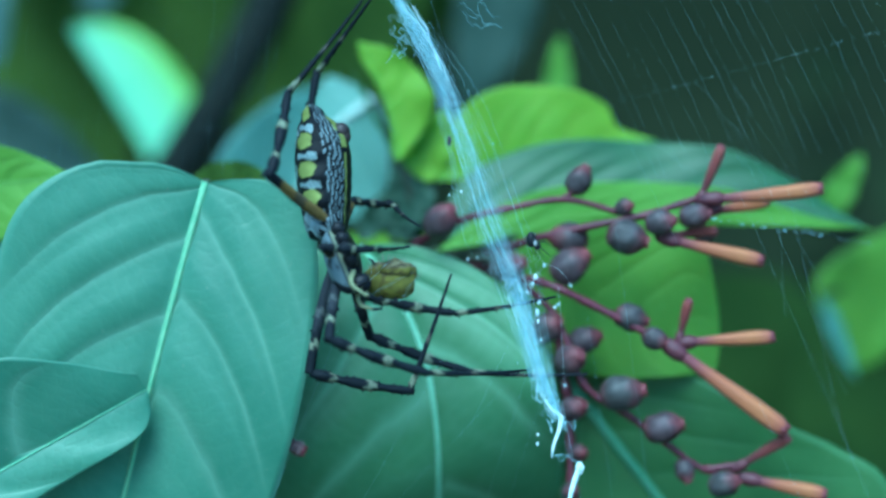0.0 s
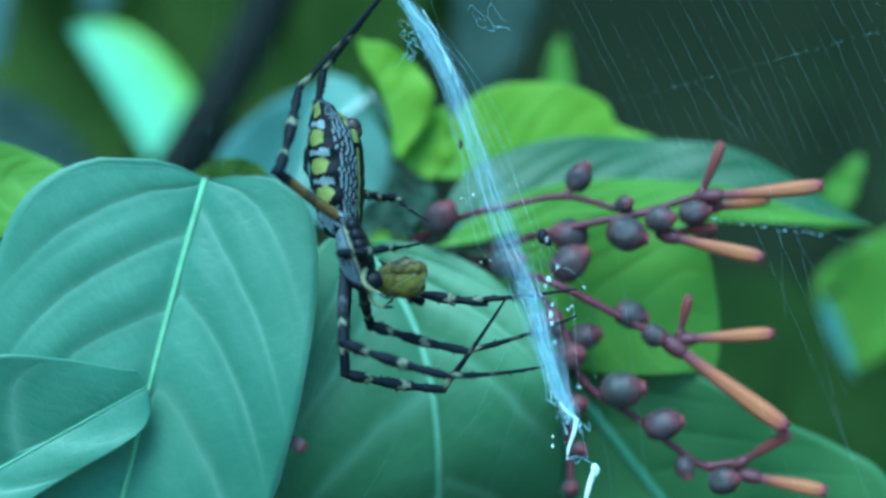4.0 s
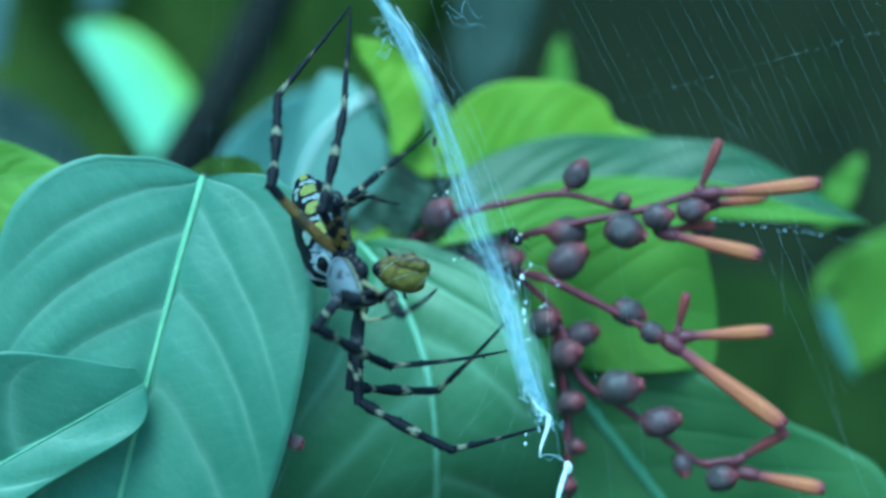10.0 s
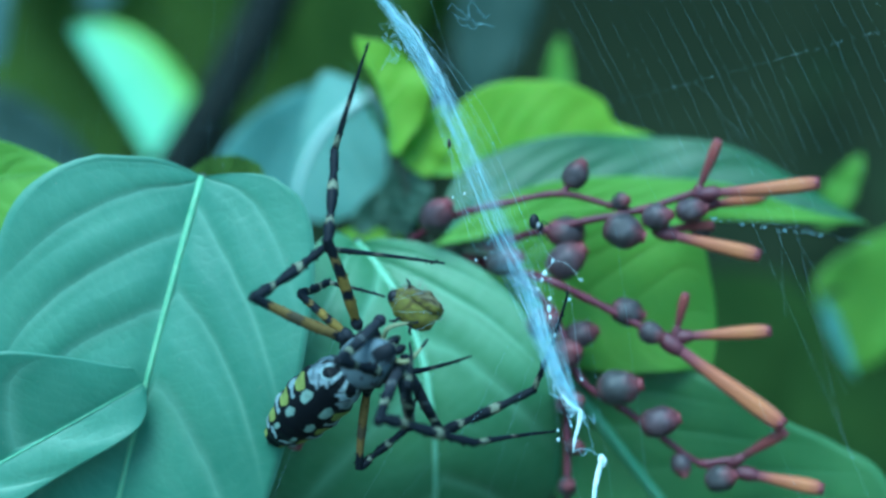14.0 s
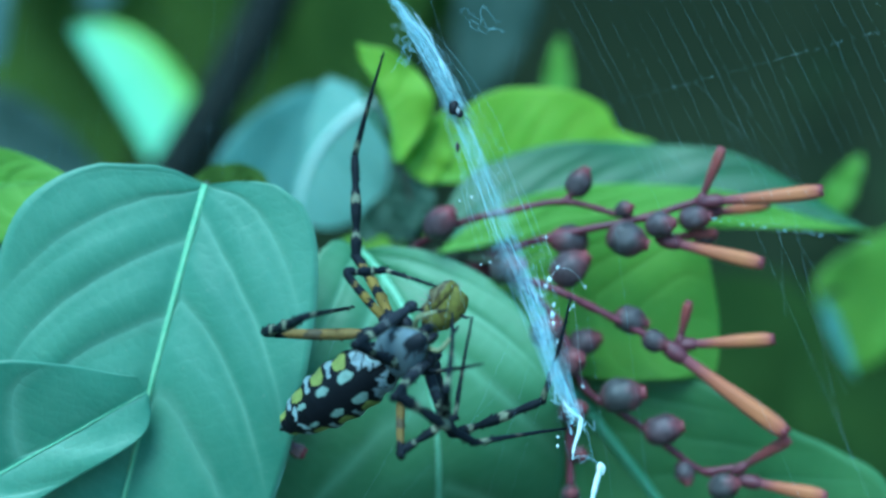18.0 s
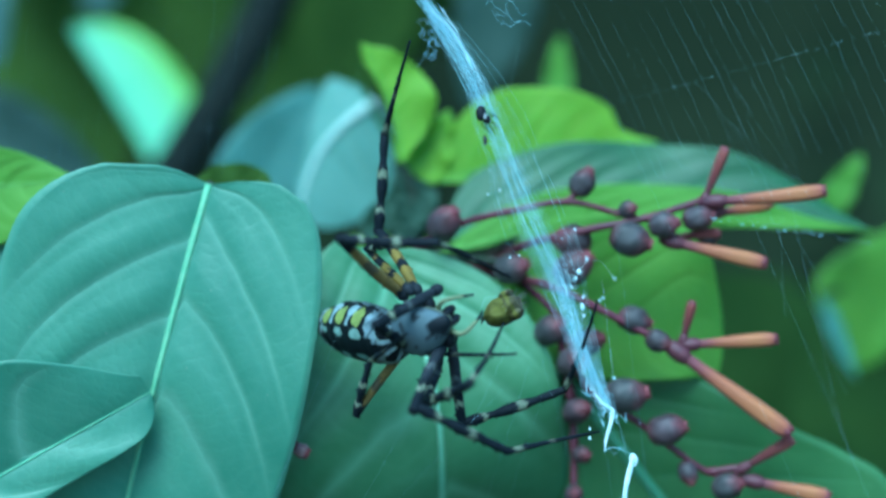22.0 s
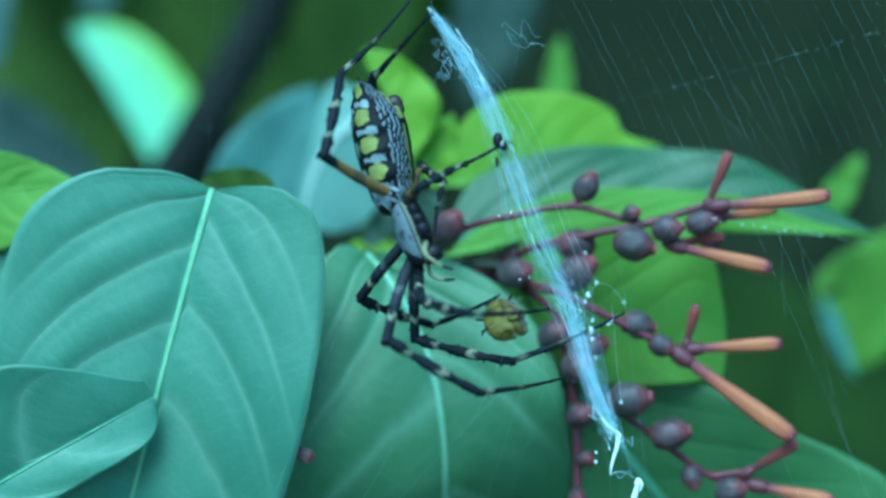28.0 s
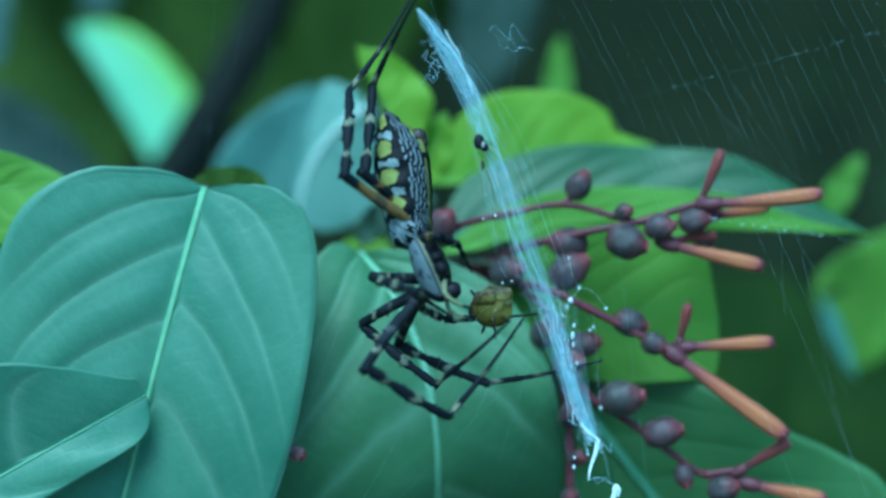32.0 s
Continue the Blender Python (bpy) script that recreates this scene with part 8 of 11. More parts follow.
    walk(leg_parts["E"]["femur"], track([
        (0,3.98,-0.65,1.47,10.6,-34.2,-33.5), (0.5,4.54,-0.60,1.56,13.4,-28.8,-39.0), (1,5.26,-0.53,1.70,15.4,-22.9,-43.6), (1.5,4.92,-1.09,1.69,17.4,-23.1,-48.7),
        (2,4.41,-1.49,1.60,19.4,-23.3,-53.7), (2.5,4.58,-1.20,1.73,17.6,-22.2,-49.0), (3,4.81,-0.93,1.83,15.9,-20.9,-44.4), (3.5,4.94,-1.02,1.73,16.2,-20.9,-45.4),
        (4,5.05,-1.13,1.63,16.9,-20.9,-47.3), (4.5,5.13,-1.25,1.52,17.7,-20.8,-49.6), (5,5.18,-1.36,1.45,18.5,-20.4,-51.7), (5.5,5.18,-1.45,1.43,18.9,-19.6,-53.0),
        (6,4.71,-1.40,1.80,19.4,-17.0,-54.5), (6.5,5.87,-2.34,1.56,33.3,-31.1,-87.5), (7,4.74,-1.47,1.66,20.6,-24.3,-60.6), (7.5,4.03,-1.19,0.50,25.3,-13.0,-75.4),
        (8,4.56,-1.11,3.21,45.7,-53.3,-109.6), (8.5,4.74,-1.33,3.58,38.7,-48.5,-100.6), (9,5.31,-1.87,3.28,29.9,-40.6,-88.1), (9.5,7.00,-1.88,1.19,12.0,-21.6,-54.6),
        (10,3.62,-1.72,-1.68,15.2,-11.9,-65.7), (10.5,5.78,-2.17,-1.98,13.1,-24.8,-59.3), (11,5.24,-2.62,-1.79,12.7,-46.0,-58.5), (11.5,5.87,-2.34,-1.41,19.5,-48.8,-67.8),
        (12,6.50,-1.86,-0.94,27.6,-50.7,-78.3), (12.5,6.41,-2.05,-1.25,32.5,-60.8,-84.2), (13,6.33,-2.52,-1.76,28.6,-68.6,-80.0), (13.5,6.45,-2.35,-2.14,20.6,-69.9,-71.4),
        (14,6.56,-2.16,-2.53,13.8,-69.7,-64.2), (14.5,6.91,-2.65,-1.28,60.7,-70.2,-113.7), (15,6.74,-2.52,-1.36,59.2,-71.5,-112.2), (15.5,6.57,-2.46,-1.63,53.5,-74.6,-106.2),
        (16,6.31,-2.45,-1.90,39.9,-77.9,-92.1), (16.5,5.91,-2.50,-1.97,16.2,-79.4,-68.1), (17,5.08,-3.18,-1.67,-24.8,-76.9,-26.2), (17.5,5.00,-2.97,-2.11,-35.1,-74.7,-15.6),
        (18,5.03,-2.70,-2.58,-37.8,-73.3,-12.7), (18.5,5.65,-2.38,-1.97,1.1,-80.9,-52.5), (19,6.33,-2.05,-0.66,78.4,-75.1,-131.0), (19.5,7.00,-1.80,0.65,100.5,-63.7,-154.5),
        (20,7.36,-1.89,1.60,106.4,-55.7,-161.3), (20.5,7.32,-2.47,1.68,106.2,-57.0,-161.1), (21,7.17,-2.99,1.60,105.0,-58.5,-159.6), (21.5,6.57,-2.86,-0.23,88.1,-72.0,-141.2),
        (22,5.03,-2.68,-1.48,16.6,-75.1,-67.4), (22.5,4.80,-2.85,-0.25,33.2,-53.2,-85.5), (23,4.64,-3.24,-0.41,15.0,-60.0,-63.8), (23.5,5.17,-2.52,-0.26,-3.8,-26.7,-37.8),
        (24,5.62,-2.96,0.11,-11.6,-36.5,-23.0), (24.5,3.82,-0.61,-0.29,-15.6,-6.0,-12.3), (25,5.90,-2.34,0.56,-13.1,-9.8,-30.5), (25.5,6.04,-2.29,2.24,-31.3,-32.7,16.4),
        (26,6.03,-2.34,2.61,-31.7,-33.0,17.1), (26.5,6.29,-2.57,2.65,-31.8,-33.1,17.3), (27,6.62,-2.83,2.56,-31.8,-32.9,17.2), (27.5,6.82,-2.95,2.52,-31.9,-32.7,17.4),
        (28,5.93,-1.83,1.24,-27.0,-33.9,8.5), (28.5,5.99,-1.90,1.27,-23.2,-32.9,1.5), (29,6.13,-2.03,1.38,-21.2,-32.1,-2.2), (29.5,6.34,-2.20,1.65,-25.9,-32.5,6.7),
        (30,6.53,-2.34,1.91,-31.2,-32.5,16.5), (30.5,6.33,-1.91,2.07,-34.2,-46.4,21.2), (31,6.41,-1.58,2.38,-40.8,-59.7,29.4), (31.5,6.73,-1.71,3.28,-46.6,-50.9,36.4),
        (32,6.89,-1.71,3.96,-48.7,-42.4,39.3)]))
    walk(leg_parts["E"]["tibia"], track([
        (0,12.87,-6.53,8.70,-27.7,55.9,-49.8), (0.5,13.21,-7.60,7.68,-28.4,55.5,-50.6), (1,13.85,-8.71,6.72,-28.9,54.9,-51.3), (1.5,12.70,-9.94,6.72,-32.1,55.3,-55.2),
        (2,11.39,-10.97,6.66,-35.2,55.8,-58.9), (2.5,12.38,-10.17,6.58,-35.9,55.8,-59.8), (3,13.36,-9.31,6.41,-36.7,55.6,-60.8), (3.5,13.32,-9.50,6.28,-36.5,56.0,-60.5),
        (4,13.15,-9.89,6.18,-35.4,56.8,-59.1), (4.5,12.90,-10.36,6.07,-34.0,57.6,-57.6), (5,12.65,-10.81,5.93,-33.2,58.1,-56.5), (5.5,12.49,-11.13,5.74,-33.6,58.1,-57.0),
        (6,11.85,-11.41,5.56,-36.8,55.4,-60.9), (6.5,6.36,-13.58,8.34,-17.0,44.6,-35.3), (7,10.52,-11.74,6.98,-37.0,48.1,-62.7), (7.5,7.21,-13.38,3.42,-9.5,54.2,-27.8),
        (8,1.92,-8.52,13.75,-11.1,18.8,-30.5), (8.5,3.17,-9.69,13.18,-11.0,27.6,-30.0), (9,5.64,-11.86,11.84,-9.7,44.7,-28.0), (9.5,13.98,-11.70,5.95,11.4,27.1,6.9),
        (10,8.67,-12.90,0.90,-15.6,46.0,-36.4), (10.5,11.46,-11.73,3.16,-6.3,33.3,-22.0), (11,9.62,-9.75,6.88,-26.1,41.4,-54.0), (11.5,8.87,-9.68,7.64,-18.7,45.7,-43.3),
        (12,8.03,-9.27,8.32,-11.5,45.9,-33.2), (12.5,6.99,-7.79,9.08,-23.4,47.0,-49.7), (13,7.09,-6.83,9.42,-35.3,47.2,-65.8), (13.5,7.78,-6.28,9.15,-36.3,46.2,-67.2),
        (14,8.38,-5.91,8.76,-37.4,45.3,-68.7), (14.5,5.28,-6.36,9.97,-39.3,43.9,-71.5), (15,5.31,-6.04,10.00,-40.6,44.5,-73.3), (15.5,5.68,-5.52,9.97,-43.9,45.5,-78.0),
        (16,6.22,-4.97,9.91,-48.2,46.0,-83.9), (16.5,6.74,-4.55,9.90,-51.6,45.5,-88.7), (17,7.56,-4.40,10.20,-55.6,42.0,-94.5), (17.5,8.10,-3.84,9.66,-57.7,39.6,-97.7),
        (18,8.45,-3.47,9.10,-59.3,37.0,-100.3), (18.5,6.82,-3.91,10.05,-54.3,38.4,-92.1), (19,4.27,-4.41,11.10,-46.3,38.3,-79.3), (19.5,2.12,-4.13,11.59,-41.5,35.7,-71.3),
        (20,0.84,-4.10,11.69,-39.4,33.7,-67.6), (20.5,1.07,-4.62,11.87,-38.9,33.4,-66.8), (21,1.19,-5.21,12.02,-38.4,33.2,-65.8), (21.5,3.61,-5.24,11.50,-41.9,29.5,-72.5),
        (22,6.23,-5.55,10.18,-40.9,27.2,-70.4), (22.5,5.37,-10.09,9.46,-30.9,38.3,-52.1), (23,7.32,-8.69,10.11,-23.1,24.5,-37.4), (23.5,13.87,-9.26,5.26,-7.3,27.4,-2.1),
        (24,14.68,-6.81,7.40,-8.5,16.6,-5.3), (24.5,15.96,-3.27,1.03,-8.3,28.5,-4.7), (25,16.54,-8.62,2.69,-7.0,30.8,-2.1), (25.5,15.89,0.61,8.83,-19.3,29.4,-26.4),
        (26,15.82,0.67,9.26,-19.9,31.3,-27.6), (26.5,16.05,0.47,9.31,-21.6,35.8,-30.7), (27,16.39,0.20,9.19,-24.3,40.5,-35.0), (27.5,16.63,0.12,9.12,-26.8,42.2,-38.9),
        (28,16.00,-0.32,8.08,-22.1,38.3,-31.6), (28.5,16.23,-1.62,7.91,-31.8,39.5,-46.9), (29,16.53,-2.42,7.90,-41.5,39.0,-62.2), (29.5,16.57,-0.99,8.22,-42.8,37.1,-64.4),
        (30,16.39,0.59,8.46,-41.6,35.3,-62.4), (30.5,14.07,1.10,10.79,-21.8,25.7,-24.5), (31,11.77,1.44,12.90,-13.5,9.4,2.5), (31.5,12.80,2.77,12.56,-20.9,23.4,-23.3),
        (32,13.82,3.95,12.14,-34.6,31.2,-52.6)]))
    walk(leg_parts["E"]["metatarsus"], track([
        (0,17.28,-11.75,-1.40,101.6,41.3,145.9), (0.5,17.60,-12.95,-2.37,93.0,45.9,133.4), (1,18.25,-14.21,-3.28,82.4,47.8,118.9), (1.5,16.67,-15.64,-3.32,88.8,52.2,127.3),
        (2,14.93,-16.85,-3.44,96.8,54.5,137.2), (2.5,15.84,-16.09,-3.50,88.1,52.5,126.4), (3,16.73,-15.34,-3.69,80.1,48.5,116.0), (3.5,16.72,-15.49,-3.92,79.2,47.7,114.8),
        (4,16.63,-15.71,-4.17,78.6,46.9,114.0), (4.5,16.47,-15.98,-4.40,78.1,46.2,113.2), (5,16.26,-16.27,-4.58,77.3,45.5,112.2), (5.5,16.01,-16.57,-4.65,76.0,45.0,110.4),
        (6,15.24,-17.49,-4.53,67.6,42.9,98.3), (6.5,13.72,-18.80,-0.56,56.0,58.3,83.5), (7,14.25,-18.97,-2.08,26.8,31.7,44.0), (7.5,13.84,-16.88,-6.99,35.5,58.7,55.9),
        (8,12.40,-14.68,9.60,-15.6,67.3,-0.4), (8.5,12.82,-15.27,7.35,35.8,82.8,52.2), (9,13.51,-16.04,3.02,112.4,73.0,129.8), (9.5,24.65,-10.40,0.45,-86.1,65.8,-67.6),
        (10,15.54,-17.96,-7.95,-168.2,77.3,-152.4), (10.5,20.95,-15.57,-3.58,-89.8,80.7,-73.0), (11,15.12,-17.32,-1.37,-137.0,70.8,-121.4), (11.5,15.17,-15.63,-1.24,-75.5,79.0,-58.2),
        (12,15.27,-14.01,-0.60,-25.4,68.1,-6.4), (12.5,12.48,-14.26,-0.01,-49.4,66.6,-32.4), (13,10.55,-14.52,0.31,-74.0,66.5,-59.1), (13.5,11.09,-14.16,0.23,-81.4,69.6,-67.1),
        (14,11.55,-14.06,-0.08,-91.5,71.3,-77.8), (14.5,8.13,-14.87,1.33,-73.0,61.0,-57.7), (15,7.85,-14.51,1.32,-74.3,60.7,-59.2), (15.5,7.47,-13.94,1.20,-76.9,60.0,-62.1),
        (16,7.12,-13.45,1.08,-78.4,59.8,-63.9), (16.5,6.93,-13.30,0.99,-77.1,60.5,-62.4), (17,6.82,-13.73,1.77,-70.8,64.7,-55.3), (17.5,6.80,-13.46,1.61,-84.7,67.5,-70.5),
        (18,6.65,-13.39,1.51,-99.7,67.5,-86.7), (18.5,6.46,-13.80,2.20,-81.5,66.0,-67.0), (19,6.10,-14.16,3.26,-60.6,57.4,-43.4), (19.5,5.43,-13.88,4.18,-50.9,47.1,-31.1),
        (20,4.87,-13.86,4.64,-47.8,40.2,-26.6), (20.5,5.29,-14.44,4.83,-49.0,41.4,-28.5), (21,5.55,-14.92,5.07,-51.0,43.8,-31.5), (21.5,6.85,-15.54,5.39,-61.1,54.6,-44.7),
        (22,9.96,-16.03,4.47,-81.0,64.2,-67.7), (22.5,11.40,-17.84,1.71,-51.8,63.3,-35.3), (23,16.40,-15.62,4.91,-78.2,63.8,-64.7), (23.5,24.47,-9.65,-0.24,-89.1,68.8,-76.5),
        (24,26.02,-7.87,4.00,-90.0,47.7,-77.6), (24.5,26.40,-4.13,-4.65,-85.2,48.2,-71.1), (25,26.73,-8.99,-3.39,-97.7,42.5,-88.6), (25.5,25.80,-4.32,2.58,-108.5,34.5,-105.8),
        (26,25.41,-4.34,2.69,-107.8,37.4,-104.6), (26.5,24.64,-4.62,2.11,-107.0,43.9,-103.4), (27,23.94,-5.08,1.34,-105.8,50.2,-101.8), (27.5,23.72,-5.59,0.85,-104.8,53.0,-100.5),
        (28,24.19,-5.35,0.47,-107.3,47.2,-103.7), (28.5,22.56,-8.39,0.25,-105.3,54.0,-101.2), (29,21.05,-11.02,0.05,-101.1,61.7,-96.2), (29.5,20.99,-10.20,0.48,-101.3,65.3,-96.4),
        (30,21.12,-8.44,1.24,-103.0,68.3,-98.3), (30.5,23.02,-2.98,6.06,-99.8,47.8,-94.6), (31,23.46,1.96,10.98,-98.6,27.9,-92.6), (31.5,21.90,-1.14,8.27,-115.4,54.1,-117.3),
        (32,20.29,-4.53,5.68,-169.9,61.0,180.0)]))
    walk(leg_parts["F"]["femur"], track([
        (0,4.73,-1.08,1.10,-2.5,-22.0,12.6), (0.5,4.94,-0.80,1.56,-4.0,-19.8,16.9), (1,5.15,-0.49,2.01,-5.3,-17.6,21.1), (1.5,4.80,-1.03,1.81,-2.5,-18.1,12.0),
        (2,4.41,-1.49,1.60,0.4,-18.6,2.8), (2.5,4.59,-1.21,1.69,-0.9,-17.3,7.0), (3,4.81,-0.93,1.83,-2.1,-16.0,11.1), (3.5,4.89,-1.00,1.90,-1.9,-15.9,10.5),
        (4,4.94,-1.08,1.96,-1.6,-15.8,9.2), (4.5,4.98,-1.17,2.01,-1.1,-15.8,7.5), (5,4.99,-1.26,2.03,-0.7,-15.8,5.8), (5.5,4.98,-1.35,2.05,-0.3,-16.0,4.6),
        (6,4.55,-1.32,2.22,-0.8,-19.5,6.3), (6.5,5.54,-2.07,0.73,-8.1,-21.8,26.6), (7,5.25,-1.74,0.11,-5.2,3.3,9.5), (7.5,4.75,-1.71,0.20,-6.2,-8.0,33.7),
        (8,4.96,-1.39,3.77,-12.1,-36.5,48.6), (8.5,4.86,-1.40,3.45,-8.8,-45.4,43.6), (9,5.08,-1.63,2.41,-3.9,-49.9,37.0), (9.5,7.00,-1.88,1.19,-6.8,-36.0,41.2),
        (10,3.88,0.05,-0.49,30.1,-47.2,-11.9), (10.5,5.29,2.04,-1.14,49.9,-80.8,-32.9), (11,4.77,2.61,-0.64,-57.7,-87.5,74.8), (11.5,5.04,2.69,0.04,-143.1,-81.3,160.4),
        (12,5.23,2.96,0.72,-160.5,-73.3,178.2), (12.5,6.70,2.83,-0.06,-173.0,-74.0,-168.8), (13,7.96,2.00,-1.08,174.9,-74.3,-156.2), (13.5,7.55,2.69,-1.17,151.2,-79.4,-131.9),
        (14,7.12,3.36,-1.21,109.2,-81.1,-89.3), (14.5,8.47,2.45,-0.44,-159.6,-70.7,177.9), (15,8.33,2.60,-0.55,-157.2,-72.5,175.4), (15.5,8.22,2.75,-0.91,-150.8,-76.3,168.8),
        (16,8.04,2.94,-1.30,-143.3,-80.3,161.1), (16.5,7.70,3.17,-1.47,-149.4,-83.1,167.3), (17,7.14,3.37,-1.42,-167.4,-73.3,-174.5), (17.5,6.70,3.64,-1.73,-169.8,-81.7,-172.0),
        (18,6.49,3.66,-2.04,-137.7,-89.5,155.9), (18.5,6.86,3.46,-1.10,-171.5,-77.2,-170.3), (19,7.38,3.42,0.44,-172.3,-58.4,-169.4), (19.5,7.95,3.74,1.92,-170.9,-45.3,-171.2),
        (20,8.05,3.87,3.00,-170.1,-37.9,-172.4), (20.5,7.47,3.29,3.08,-167.6,-42.9,-176.3), (21,6.96,2.73,3.00,-164.2,-49.0,179.1), (21.5,7.36,2.84,0.55,-156.3,-63.8,169.6),
        (22,6.55,3.05,-2.20,-127.9,-79.0,140.0), (22.5,4.74,1.79,-0.08,168.0,-80.7,-155.1), (23,4.09,1.75,-0.48,-17.2,-81.2,30.0), (23.5,3.22,-0.48,-0.26,25.6,-59.4,-14.5),
        (24,3.13,-0.26,-0.32,35.9,-62.4,-26.2), (24.5,3.29,-0.23,-0.37,18.0,-34.9,-3.1), (25,4.15,-0.97,-0.06,41.5,-37.0,-42.1), (25.5,3.56,-0.49,0.93,-9.6,-44.3,30.2),
        (26,3.56,-0.55,1.27,-3.0,-53.5,21.5), (26.5,3.81,-0.74,1.32,40.5,-66.2,-27.8), (27,4.14,-0.98,1.26,89.0,-55.3,-82.2), (27.5,4.36,-1.13,1.25,97.4,-46.8,-93.0),
        (28,4.40,-0.91,1.25,92.5,-43.8,-86.0), (28.5,4.67,-1.08,1.12,90.9,-44.2,-83.7), (29,5.09,-1.35,0.92,91.1,-46.0,-84.1), (29.5,5.24,-1.40,0.64,100.1,-48.9,-96.2),
        (30,5.31,-1.41,0.30,111.4,-50.1,-111.0), (30.5,5.64,-1.35,0.97,104.3,-45.0,-101.4), (31,5.93,-1.30,2.03,96.3,-40.6,-89.8), (31.5,6.06,-1.30,2.49,103.0,-41.5,-99.8),
        (32,6.08,-1.23,2.83,108.8,-42.5,-108.6)]))
    walk(leg_parts["F"]["tibia"], track([
        (0,13.96,0.99,4.92,-22.2,47.3,-48.2), (0.5,14.13,1.99,5.02,-17.5,48.3,-41.9), (1,14.24,3.01,5.10,-12.6,49.3,-35.4), (1.5,14.29,0.98,4.99,-17.8,49.2,-42.3),
        (2,14.08,-1.01,4.85,-23.0,49.3,-49.1), (2.5,14.28,-0.02,4.74,-20.3,49.7,-45.6), (3,14.47,0.96,4.64,-16.8,50.4,-41.1), (3.5,14.56,0.80,4.70,-15.4,51.0,-39.2),
        (4,14.66,0.49,4.75,-13.7,51.9,-37.0), (4.5,14.74,0.11,4.79,-11.8,52.8,-34.7), (5,14.79,-0.27,4.83,-10.0,53.3,-32.3), (5.5,14.79,-0.55,4.87,-8.2,53.4,-30.1),
        (6,14.13,-0.26,5.63,-7.8,48.9,-29.6), (6.5,13.99,2.17,4.50,-48.8,42.5,-84.7), (7,15.51,-0.02,-0.49,-47.5,58.2,-83.0), (7.5,13.37,4.04,1.65,-33.3,48.2,-65.4),
        (8,10.33,4.70,9.77,-6.1,44.4,-28.4), (8.5,9.95,3.45,10.59,-3.2,45.4,-24.4), (9,10.23,2.25,10.06,-4.9,49.6,-26.7), (9.5,13.18,3.54,7.18,-19.7,56.6,-45.1),
        (10,10.60,-1.36,6.92,-63.7,52.5,-97.8), (10.5,6.66,1.15,8.92,-60.7,55.4,-94.2), (11,4.89,3.04,9.50,-56.0,57.5,-88.5), (11.5,3.60,3.20,10.00,-38.3,61.6,-68.0),
        (12,2.34,3.06,10.39,-18.5,61.5,-45.5), (12.5,4.01,2.30,9.51,-32.0,67.9,-60.5), (13,5.47,0.90,8.59,-58.8,71.6,-89.0), (13.5,6.32,1.32,8.68,-73.5,68.1,-104.6),
        (14,7.13,1.79,8.74,-82.3,63.1,-114.2), (14.5,5.14,2.57,9.05,-72.3,57.3,-102.8), (15,5.32,2.84,9.01,-75.7,57.3,-106.8), (15.5,5.90,3.21,8.81,-82.5,56.6,-114.8),
        (16,6.45,3.48,8.58,-89.0,55.1,-122.7), (16.5,6.52,3.44,8.55,-92.6,54.1,-127.2), (17,4.24,3.09,8.27,-89.4,57.3,-123.3), (17.5,5.25,3.43,8.31,-89.3,53.2,-123.2),
        (18,6.41,3.69,8.09,-90.2,48.6,-124.2), (18.5,4.67,3.08,8.67,-84.1,54.2,-116.5), (19,2.14,2.44,9.11,-67.9,60.5,-97.4), (19.5,0.77,2.63,9.25,-53.3,60.6,-80.6),
        (20,0.04,2.80,9.28,-45.8,58.9,-71.9), (20.5,0.04,2.81,10.00,-46.0,57.5,-72.2), (21,0.24,2.84,10.73,-48.3,56.6,-74.8), (21.5,2.97,3.65,9.60,-71.5,56.2,-102.5),
        (22,5.06,4.31,7.84,-89.9,45.3,-126.2), (22.5,3.24,1.10,9.99,-79.8,46.2,-112.1), (23,5.44,2.53,9.66,-74.0,38.6,-103.4), (23.5,8.26,-1.79,8.53,-64.9,38.4,-88.9),
        (24,7.40,-2.37,8.78,-64.4,27.1,-87.9), (24.5,11.83,-0.69,5.58,-60.2,18.8,-77.1), (25,10.45,-6.67,6.35,-62.2,20.1,-83.3), (25.5,9.91,3.21,8.10,-72.3,30.4,-106.5),
        (26,8.80,1.52,8.88,-69.4,35.2,-101.2), (26.5,6.83,-2.34,9.07,-63.0,39.6,-90.8), (27,4.87,-6.33,9.05,-55.8,41.8,-79.7), (27.5,3.98,-8.41,9.01,-53.2,41.3,-75.7),
        (28,4.93,-8.58,8.62,-54.3,39.2,-77.5), (28.5,5.50,-8.67,8.54,-56.9,39.2,-81.7), (29,5.86,-8.71,8.58,-59.2,39.5,-85.1), (29.5,4.48,-8.36,8.65,-56.4,38.1,-80.7),
        (30,2.86,-7.79,8.47,-53.8,35.7,-76.3), (30.5,4.16,-8.71,8.47,-37.4,32.1,-47.5), (31,5.96,-9.38,8.96,-25.5,20.1,-21.1), (31.5,4.71,-9.10,9.50,-21.5,22.6,-9.9),
        (32,3.58,-8.66,10.03,-18.9,24.9,-3.6)]))
